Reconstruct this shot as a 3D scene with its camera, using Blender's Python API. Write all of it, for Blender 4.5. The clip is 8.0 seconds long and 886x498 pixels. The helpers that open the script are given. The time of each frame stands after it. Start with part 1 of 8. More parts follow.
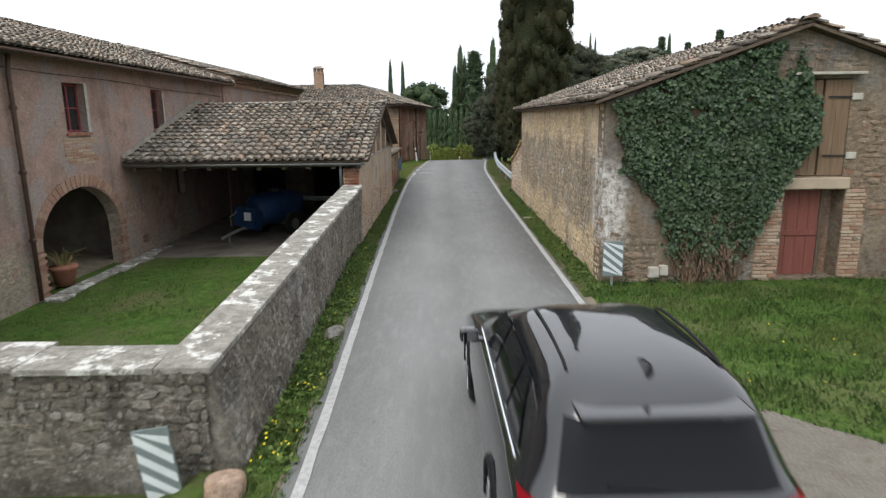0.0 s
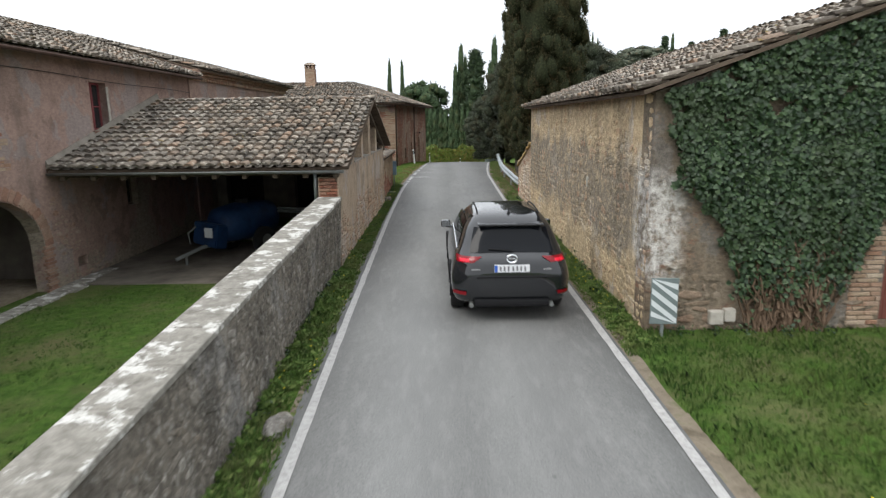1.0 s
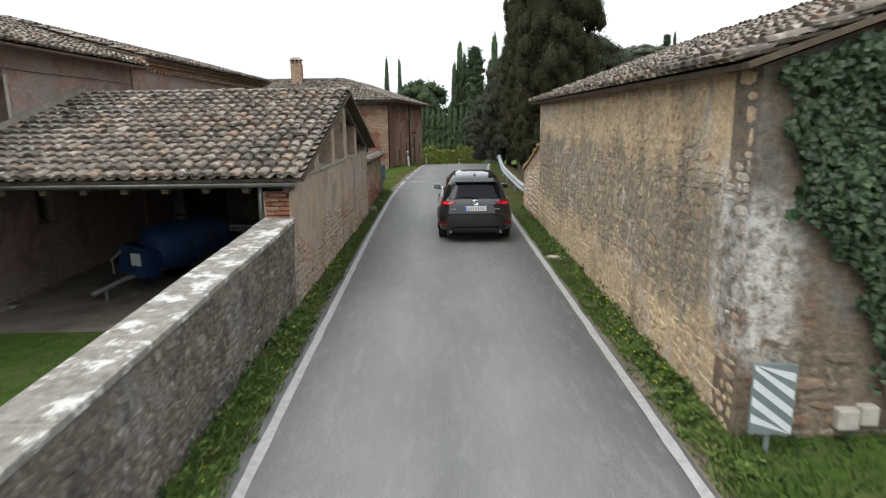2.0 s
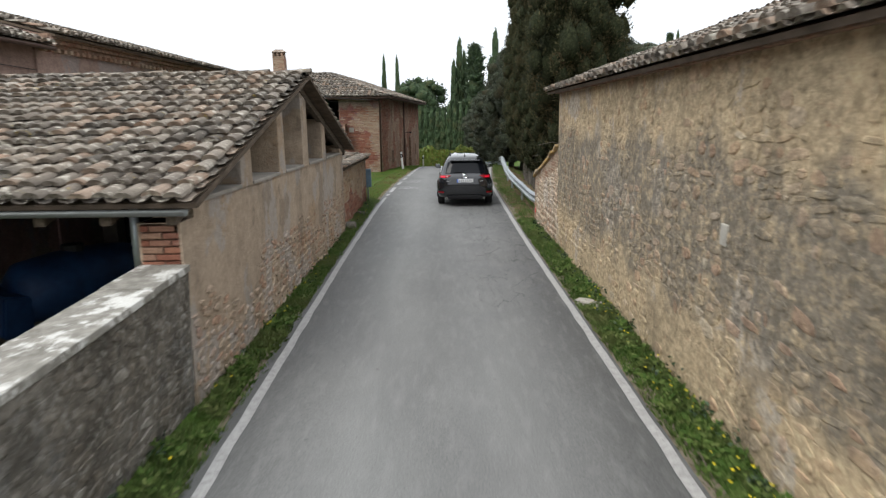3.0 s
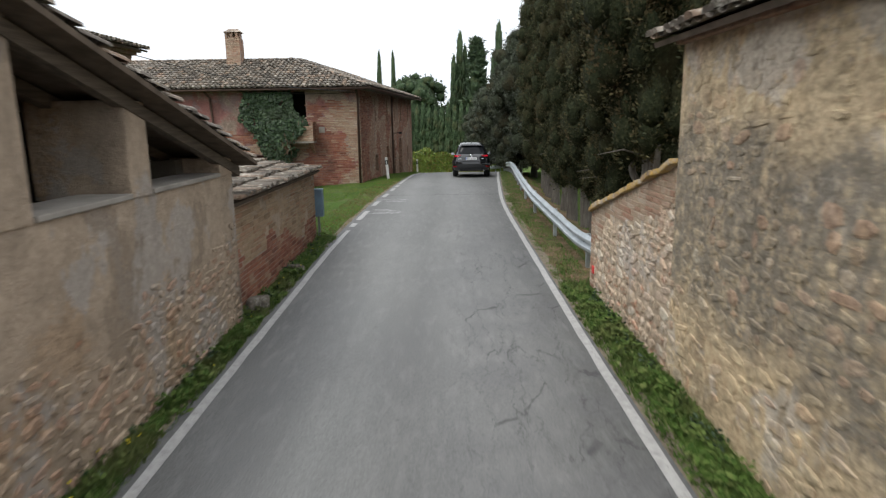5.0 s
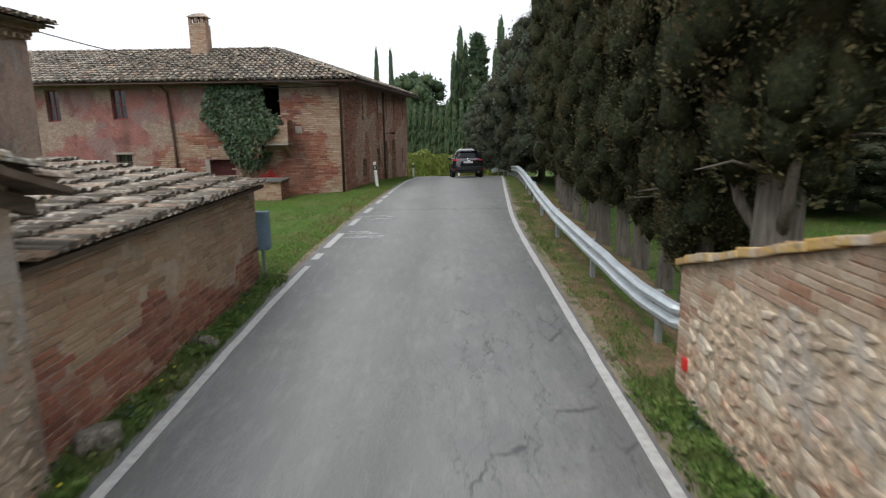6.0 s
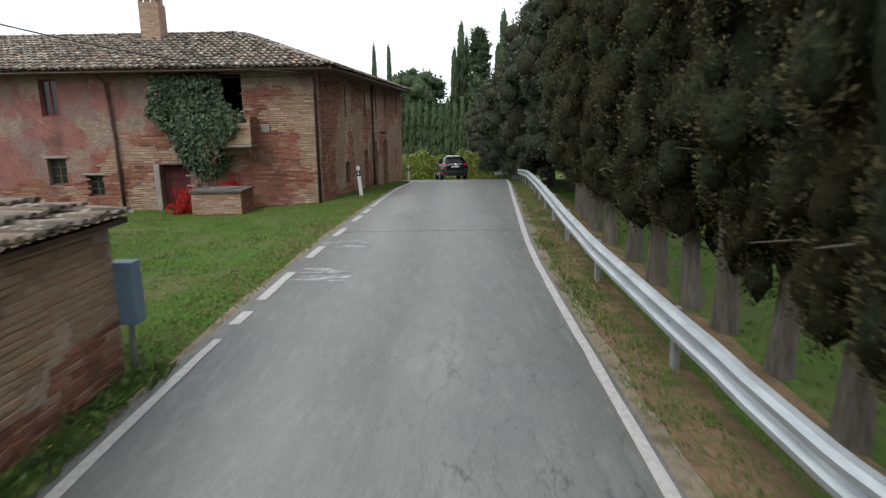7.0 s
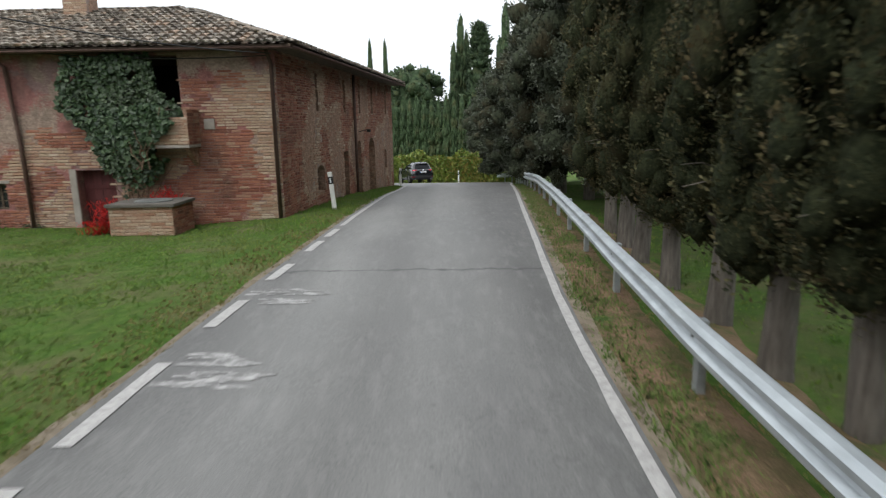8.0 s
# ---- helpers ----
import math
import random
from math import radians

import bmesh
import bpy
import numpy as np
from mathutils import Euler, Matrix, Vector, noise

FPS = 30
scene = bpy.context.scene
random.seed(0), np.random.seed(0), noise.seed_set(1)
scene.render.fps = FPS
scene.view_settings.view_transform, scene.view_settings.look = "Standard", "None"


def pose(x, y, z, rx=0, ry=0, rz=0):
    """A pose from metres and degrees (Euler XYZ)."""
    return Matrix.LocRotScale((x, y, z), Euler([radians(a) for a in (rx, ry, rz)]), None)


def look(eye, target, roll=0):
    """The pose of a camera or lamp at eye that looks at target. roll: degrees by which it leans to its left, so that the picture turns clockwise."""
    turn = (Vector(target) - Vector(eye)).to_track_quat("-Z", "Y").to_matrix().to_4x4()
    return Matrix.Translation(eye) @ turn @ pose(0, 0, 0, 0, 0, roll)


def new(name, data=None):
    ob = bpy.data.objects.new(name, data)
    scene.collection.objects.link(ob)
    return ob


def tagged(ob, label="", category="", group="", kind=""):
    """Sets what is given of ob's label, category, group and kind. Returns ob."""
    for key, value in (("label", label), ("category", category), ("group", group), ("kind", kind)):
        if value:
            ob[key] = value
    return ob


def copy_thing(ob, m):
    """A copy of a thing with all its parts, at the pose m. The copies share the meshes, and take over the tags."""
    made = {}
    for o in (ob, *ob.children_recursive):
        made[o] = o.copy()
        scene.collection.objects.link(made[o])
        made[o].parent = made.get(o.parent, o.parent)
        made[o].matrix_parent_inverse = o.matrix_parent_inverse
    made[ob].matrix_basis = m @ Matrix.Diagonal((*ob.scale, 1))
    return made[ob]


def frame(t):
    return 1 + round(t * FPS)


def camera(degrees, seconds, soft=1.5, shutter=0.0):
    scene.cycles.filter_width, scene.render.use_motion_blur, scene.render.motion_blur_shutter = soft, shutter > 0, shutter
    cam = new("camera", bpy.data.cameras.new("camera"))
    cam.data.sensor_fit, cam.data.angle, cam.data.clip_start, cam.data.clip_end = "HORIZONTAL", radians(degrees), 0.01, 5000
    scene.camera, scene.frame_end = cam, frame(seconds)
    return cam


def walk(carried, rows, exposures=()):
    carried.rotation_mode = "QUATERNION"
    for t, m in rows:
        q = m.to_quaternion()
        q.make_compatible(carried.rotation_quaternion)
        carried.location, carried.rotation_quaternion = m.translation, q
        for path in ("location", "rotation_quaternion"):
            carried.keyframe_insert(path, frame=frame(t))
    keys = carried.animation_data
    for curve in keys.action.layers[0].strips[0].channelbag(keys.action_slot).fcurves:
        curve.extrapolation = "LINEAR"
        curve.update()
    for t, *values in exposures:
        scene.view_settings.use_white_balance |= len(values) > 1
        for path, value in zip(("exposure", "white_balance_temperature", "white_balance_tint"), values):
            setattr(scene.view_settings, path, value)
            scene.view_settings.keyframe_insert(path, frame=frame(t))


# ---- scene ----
from mathutils.geometry import tessellate_polygon

# ---------------------------------------------------------------- camera
cam = camera(70.5, 8.0, soft=1.25, shutter=0.4)
METRES, EYE, TILT, LEAN, TURN = 30.0, 3.1, 0.0, 0.0, 0.1
ROWS = [
    (0.0, 0.0, 0.0, 0.0, -0.14, -11.75, 0.7),
    (0.5, 0.0004, 0.0448, -0.0008, -0.12, -11.72, 0.68),
    (1.0, 0.0029, 0.0974, -0.0021, -0.07, -11.7, 0.71),
    (1.5, 0.0063, 0.1491, -0.0031, -0.08, -11.7, 0.75),
    (3.0, 0.0151, 0.3307, -0.0089, -0.1, -11.68, 0.85),
    (3.5, 0.0174, 0.3913, -0.0104, -0.09, -11.69, 0.86),
    (4.0, 0.0196, 0.4582, -0.0118, -0.07, -11.69, 0.92),
    (5.5, 0.0248, 0.6533, -0.0157, -0.03, -11.59, 0.85),
    (6.0, 0.0268, 0.7226, -0.0172, -0.02, -11.58, 0.86),
    (6.5, 0.029, 0.787, -0.0188, 0.02, -11.58, 0.84),
    (7.0, 0.0325, 0.8585, -0.0207, 0.11, -11.59, 0.92),
    (7.5, 0.0356, 0.9253, -0.0229, 0.13, -11.6, 0.95),
    (8.0, 0.0388, 0.9988, -0.0258, 0.12, -11.62, 1.0),
]
walk(cam, [(t, pose(0, 0, EYE, TILT, LEAN, TURN) @ pose(METRES * x, METRES * y, METRES * z, 90 + pitch, roll, yaw)) for t, x, y, z, yaw, pitch, roll in ROWS])

# ---------------------------------------------------------------- light: bright overcast sky
SUN_EL, SUN_AZ = radians(52), radians(215)
world = bpy.data.worlds.new("overcast")
scene.world = world
world.use_nodes = True
wn, wl = world.node_tree.nodes, world.node_tree.links
sky = wn.new("ShaderNodeTexSky")
sky.sky_type, sky.sun_disc, sky.sun_elevation, sky.sun_rotation = "NISHITA", False, SUN_EL, SUN_AZ
sky.air_density, sky.dust_density = 1.0, 6.0
grey = wn.new("ShaderNodeHueSaturation")
grey.inputs["Saturation"].default_value = 0.12
wl.new(sky.outputs[0], grey.inputs["Color"])
cloud = wn.new("ShaderNodeMix")
cloud.data_type = "RGBA"
cloud.inputs[0].default_value = 0.8
cloud.inputs[7].default_value = (12.7, 13.3, 14.1, 1)
wl.new(grey.outputs[0], cloud.inputs[6])
# an overcast dome is brighter overhead than at the horizon
way = wn.new("ShaderNodeTexCoord")
height = wn.new("ShaderNodeSeparateXYZ")
wl.new(way.outputs["Generated"], height.inputs[0])
dome = wn.new("ShaderNodeMapRange")
dome.inputs[1].default_value, dome.inputs[2].default_value, dome.inputs[3].default_value, dome.inputs[4].default_value = 0.0, 1.0, 0.096, 0.172
wl.new(height.outputs[2], dome.inputs[0])
wl.new(cloud.outputs[2], wn["Background"].inputs[0])
wl.new(dome.outputs[0], wn["Background"].inputs[1])
sun = new("sun", bpy.data.lights.new("sun", "SUN"))
sun.data.energy, sun.data.angle, sun.data.color = 1.2, radians(25), (1.0, 0.96, 0.9)
sun.matrix_world = look((0, 0, 60), (60 * math.sin(SUN_AZ) * -0.8, -60 * math.cos(SUN_AZ) * 0.8, 0))
scene.view_settings.exposure = 0.0


# ---------------------------------------------------------------- mesh helpers
def part(name, bm, material, parent=None, label="", smooth=False):
    """One mesh object from a bmesh, under its thing or part."""
    me = bpy.data.meshes.new(name)
    bm.normal_update()
    bm.to_mesh(me)
    bm.free()
    if smooth:
        me.polygons.foreach_set("use_smooth", [True] * len(me.polygons))
    me.materials.append(material)
    ob = new(name, me)
    ob.parent = parent
    return tagged(ob, label)


def from_arrays(name, verts, faces, material, parent=None, smooth=False):
    """One mesh object from numpy vertex and face arrays."""
    me = bpy.data.meshes.new(name)
    me.from_pydata(np.asarray(verts).tolist(), [], np.asarray(faces).tolist() if isinstance(faces, np.ndarray) else faces)
    if smooth:
        me.polygons.foreach_set("use_smooth", [True] * len(me.polygons))
    me.materials.append(material)
    ob = new(name, me)
    ob.parent = parent
    return ob


def thing(name, label, category, m=None, group="", kind=""):
    ob = tagged(new(name), label, category, group, kind)
    ob.empty_display_size = 0.2
    if m is not None:
        ob.matrix_basis = m
    return ob


def box(bm, x0, x1, y0, y1, z0, z1, bevel=0.0, m=None):
    r = bmesh.ops.create_cube(bm, size=1.0)
    vs = r["verts"]
    for v in vs:
        v.co = Vector(((x0 + x1) / 2 + v.co.x * (x1 - x0), (y0 + y1) / 2 + v.co.y * (y1 - y0), (z0 + z1) / 2 + v.co.z * (z1 - z0)))
    if bevel:
        es = list({e for v in vs for e in v.link_edges})
        out = bmesh.ops.bevel(bm, geom=es, offset=bevel, segments=2, affect="EDGES", profile=0.6)
        vs = list({v for f in out["faces"] for v in f.verts} | {v for v in vs if v.is_valid})
    if m is not None:
        bmesh.ops.transform(bm, matrix=m, verts=vs)
    return vs


def tube(bm, pts, r, seg=8, cap=True):
    """A round bar along points; r a number or one radius a point."""
    pts = [Vector(p) for p in pts]
    rs = [r] * len(pts) if isinstance(r, (int, float)) else r
    rings = []
    for i, p in enumerate(pts):
        d = (pts[min(i + 1, len(pts) - 1)] - pts[max(i - 1, 0)]).normalized()
        up = Vector((0, 0, 1)) if abs(d.z) < 0.9 else Vector((1, 0, 0))
        a = d.cross(up).normalized()
        b = d.cross(a).normalized()
        rings.append([bm.verts.new(p + (a * math.cos(k * 2 * math.pi / seg) + b * math.sin(k * 2 * math.pi / seg)) * rs[i]) for k in range(seg)])
    for q, s in zip(rings, rings[1:]):
        for k in range(seg):
            bm.faces.new((q[k], q[(k + 1) % seg], s[(k + 1) % seg], s[k]))
    if cap:
        bm.faces.new(rings[0][::-1])
        bm.faces.new(rings[-1])
    bmesh.ops.recalc_face_normals(bm, faces=bm.faces[:])


def slab(loops, depth, m):
    """A plate cut from a 2D outline (u, v) with holes, of a thickness, laid by m: u to x, depth to y, v to z."""
    bm = bmesh.new()
    flat = [p for lp in loops for p in lp]
    tris = tessellate_polygon([[Vector((u, v, 0)) for u, v in lp] for lp in loops])
    a = [bm.verts.new(m @ Vector((u, 0, v))) for u, v in flat]
    b = [bm.verts.new(m @ Vector((u, depth, v))) for u, v in flat]
    for t in tris:
        if len(set(t)) == 3:
            bm.faces.new([a[i] for i in t])
            bm.faces.new([b[i] for i in reversed(t)])
    k = 0
    for lp in loops:
        n = len(lp)
        for i in range(n):
            j = (i + 1) % n
            bm.faces.new((a[k + i], a[k + j], b[k + j], b[k + i]))
        k += n
    bmesh.ops.recalc_face_normals(bm, faces=bm.faces[:])
    return bm


def rect(u0, u1, v0, v1):
    return [(u0, v0), (u1, v0), (u1, v1), (u0, v1)]


def arch(u0, u1, v0, vs, rise, n=12):
    """An opening with a segment of an ellipse on top."""
    c, w = (u0 + u1) / 2, (u1 - u0) / 2
    return [(u0, v0), (u1, v0)] + [(c + w * math.cos(math.pi * k / n), vs + rise * math.sin(math.pi * k / n)) for k in range(n + 1)]


def lerp_table(table, y):
    return float(np.interp(y, [a for a, b in table], [b for a, b in table]))


FACE_X = lambda x: Matrix.Translation((x, 0, 0)) @ Matrix.Rotation(radians(90), 4, "Z")      # u runs along +y, depth towards -x
FACE_XR = lambda x: Matrix(((0, 1, 0, x), (1, 0, 0, 0), (0, 0, 1, 0), (0, 0, 0, 1)))        # u runs along +y, depth towards +x
FACE_Y = lambda y: Matrix.Translation((0, y, 0))                                             # u runs along +x, depth towards +y


# ---------------------------------------------------------------- materials
def mat(name, build, rough=0.85, metal=0.0, spec=0.4):
    m = bpy.data.materials.new(name)
    m.use_nodes = True
    nt = m.node_tree
    p = nt.nodes["Principled BSDF"]
    p.inputs["Roughness"].default_value, p.inputs["Metallic"].default_value, p.inputs["Specular IOR Level"].default_value = rough, metal, spec
    build(Nodes(nt, p))
    return m


class Nodes:
    """Short ways to lay nodes."""

    def __init__(self, nt, p):
        self.nt, self.p, self.x = nt, p, 0
        self.co = nt.nodes.new("ShaderNodeTexCoord").outputs["Object"]
        geo = nt.nodes.new("ShaderNodeNewGeometry")
        self.pos, self.island, self.normal = geo.outputs["Position"], geo.outputs["Random Per Island"], geo.outputs["Normal"]
        self.rnd = nt.nodes.new("ShaderNodeObjectInfo").outputs["Random"]

    def link(self, a, b):
        if isinstance(a, (int, float, tuple, list)):
            b.default_value = (*a, 1) if isinstance(a, (tuple, list)) and len(a) == 3 and len(b.default_value) == 4 else a
        else:
            self.nt.links.new(a, b)

    def stretch(self, v, s):
        n = self.nt.nodes.new("ShaderNodeVectorMath")
        n.operation = "MULTIPLY"
        self.link(v, n.inputs[0])
        n.inputs[1].default_value = s
        return n.outputs[0]

    def noise(self, scale, detail=4, rough=0.6, v=None, dist=0.0):
        n = self.nt.nodes.new("ShaderNodeTexNoise")
        self.link(v or self.pos, n.inputs["Vector"])
        n.inputs["Scale"].default_value, n.inputs["Detail"].default_value, n.inputs["Roughness"].default_value, n.inputs["Distortion"].default_value = scale, detail, rough, dist
        return n.outputs[0]

    def voronoi(self, scale, feature="F1", v=None, out="Distance", rand=1.0):
        n = self.nt.nodes.new("ShaderNodeTexVoronoi")
        n.feature = feature
        self.link(v or self.pos, n.inputs["Vector"])
        n.inputs["Scale"].default_value, n.inputs["Randomness"].default_value = scale, rand
        return n.outputs[out]

    def ramp(self, f, *stops):
        n = self.nt.nodes.new("ShaderNodeValToRGB")
        r = n.color_ramp
        while len(r.elements) < len(stops):
            r.elements.new(0.5)
        for e, (p, c) in zip(r.elements, stops):
            e.position = p
            e.color = (*c, 1) if isinstance(c, (tuple, list)) else (c, c, c, 1)
        self.link(f, n.inputs[0])
        return n.outputs[0]

    def mix(self, f, a, b, mode="MIX"):
        n = self.nt.nodes.new("ShaderNodeMix")
        n.data_type, n.blend_type = "RGBA", mode
        self.link(f, n.inputs[0])
        self.link(a, n.inputs[6])
        self.link(b, n.inputs[7])
        return n.outputs[2]

    def math(self, op, a, b=0.0):
        n = self.nt.nodes.new("ShaderNodeMath")
        n.operation = op
        self.link(a, n.inputs[0])
        self.link(b, n.inputs[1])
        return n.outputs[0]

    def axis(self, i, v=None):
        n = self.nt.nodes.new("ShaderNodeSeparateXYZ")
        self.link(v or self.pos, n.inputs[0])
        return n.outputs[i]

    def hsv(self, c, h=0.5, s=1.0, v=1.0):
        n = self.nt.nodes.new("ShaderNodeHueSaturation")
        self.link(h, n.inputs["Hue"])
        self.link(s, n.inputs["Saturation"])
        self.link(v, n.inputs["Value"])
        self.link(c, n.inputs["Color"])
        return n.outputs[0]

    def color(self, c):
        self.link(c, self.p.inputs["Base Color"])

    def rough(self, r):
        self.link(r, self.p.inputs["Roughness"])

    def bump(self, h, strength=0.5, dist=0.02):
        n = self.nt.nodes.new("ShaderNodeBump")
        n.inputs["Strength"].default_value, n.inputs["Distance"].default_value = strength, dist
        self.link(h, n.inputs["Height"])
        if self.p.inputs["Normal"].is_linked:
            self.link(self.p.inputs["Normal"].links[0].from_socket, n.inputs["Normal"])
        self.link(n.outputs[0], self.p.inputs["Normal"])


def asphalt(n):
    wear = n.noise(0.35, 3, v=n.stretch(n.pos, (1.6, 0.25, 1)))
    c = n.ramp(wear, (0.3, (0.122, 0.123, 0.119)), (0.7, (0.186, 0.186, 0.178)))
    c = n.mix(n.ramp(n.noise(1.1, 5, v=n.stretch(n.pos, (1.0, 0.35, 1))), (0.42, 0.0), (0.68, 0.5)), c, (0.115, 0.114, 0.111))
    # wheel tracks and the oily middle, worn lengthways
    across = n.math("ADD", n.math("DIVIDE", n.axis(0), 4.0), n.math("MULTIPLY", n.math("SUBTRACT", n.noise(0.3, 3), 0.5), 0.16))
    band = n.ramp(n.math("ADD", across, 0.45), (0.02, 0.32), (0.20, 0.50), (0.34, 0.66), (0.52, 0.46), (0.68, 0.62), (0.86, 0.52), (1.0, 0.30))
    c = n.mix(0.75, c, band, "OVERLAY")
    c = n.mix(0.55, c, n.ramp(n.noise(60, 2), (0.25, 0.22), (0.75, 0.78)), "OVERLAY")
    c = n.mix(n.ramp(n.noise(9, 4, v=n.stretch(n.pos, (1, 0.22, 1))), (0.5, 0.0), (0.8, 0.45)), c, (0.25, 0.247, 0.238))
    c = n.mix(n.ramp(n.voronoi(2.6, v=n.stretch(n.pos, (1, 0.8, 1))), (0.03, 0.6), (0.07, 0.0)), c, (0.09, 0.088, 0.085))
    wob = n.mix(0.5, n.pos, n.noise(2.6, 7, 0.75), "ADD")
    lines = n.ramp(n.voronoi(1.7, "DISTANCE_TO_EDGE", n.stretch(wob, (2.6, 0.36, 0.01))), (0.005, 1.0), (0.020, 0.0))
    fine = n.ramp(n.voronoi(5.0, "DISTANCE_TO_EDGE", n.stretch(wob, (1.5, 0.5, 0.01))), (0.003, 0.6), (0.018, 0.0))
    where = n.math("MULTIPLY", n.ramp(n.math("DIVIDE", n.axis(0), 3.0), (0.16, 0.0), (0.34, 1.0)), n.ramp(n.math("DIVIDE", n.axis(1), 60.0), (0.28, 0.0), (0.34, 1.0), (0.49, 1.0), (0.60, 0.0)))
    patch = n.math("MULTIPLY", where, n.ramp(n.noise(0.9, 3), (0.46, 0.0), (0.58, 1.0)))
    where = n.math("MULTIPLY", where, n.ramp(n.noise(0.8, 5), (0.37, 0.0), (0.49, 1.0)))
    seam = n.ramp(n.math("ABSOLUTE", n.math("ADD", n.math("SUBTRACT", n.axis(1), 38.95), n.math("MULTIPLY", n.math("SUBTRACT", n.noise(2.5, 4), 0.5), 0.5))), (0.0, 0.75), (0.07, 0.0))
    c = n.mix(n.math("MULTIPLY", patch, 0.35), c, (0.12, 0.119, 0.122))
    cracks = n.math("MAXIMUM", n.math("MULTIPLY", lines, where), n.math("MULTIPLY", fine, patch))
    c = n.mix(n.math("MAXIMUM", n.math("MULTIPLY", cracks, 0.75), seam), c, (0.035, 0.035, 0.036))
    n.color(c)
    n.rough(n.ramp(wear, (0.3, 0.62), (0.7, 0.78)))
    n.bump(n.noise(140, 2), 0.35, 0.006)


def road_paint(n):
    w = n.noise(14, 5)
    c = n.mix(n.ramp(w, (0.40, 0.0), (0.70, 0.75)), (0.41, 0.403, 0.388), (0.24, 0.235, 0.226))
    n.color(n.mix(n.ramp(n.noise(55, 4, 0.7), (0.55, 0.0), (0.66, 0.7)), c, (0.17, 0.168, 0.163)))
    n.bump(n.noise(120, 2), 0.3, 0.004)


def soil_grass(n):
    a = n.noise(0.7, 5)
    b = n.noise(7, 5)
    c = n.ramp(b, (0.25, (0.032, 0.066, 0.013)), (0.5, (0.056, 0.108, 0.019)), (0.78, (0.095, 0.14, 0.032)))
    c = n.mix(n.ramp(n.noise(2.3, 6, 0.7), (0.47, 0.0), (0.60, 0.4)), c, (0.085, 0.085, 0.036))
    c = n.mix(n.ramp(a, (0.48, 0.0), (0.70, 0.65)), c, (0.13, 0.11, 0.06))
    n.color(c)
    n.bump(n.noise(40, 4), 0.8, 0.03)


def verge_soil(n):
    a = n.noise(3.0, 5)
    c = n.ramp(a, (0.3, (0.12, 0.10, 0.07)), (0.55, (0.22, 0.185, 0.14)), (0.75, (0.09, 0.11, 0.04)))
    n.color(n.mix(0.4, c, n.ramp(n.noise(50, 3), (0.2, 0.2), (0.8, 0.8)), "OVERLAY"))
    n.bump(n.noise(60, 4), 0.8, 0.02)


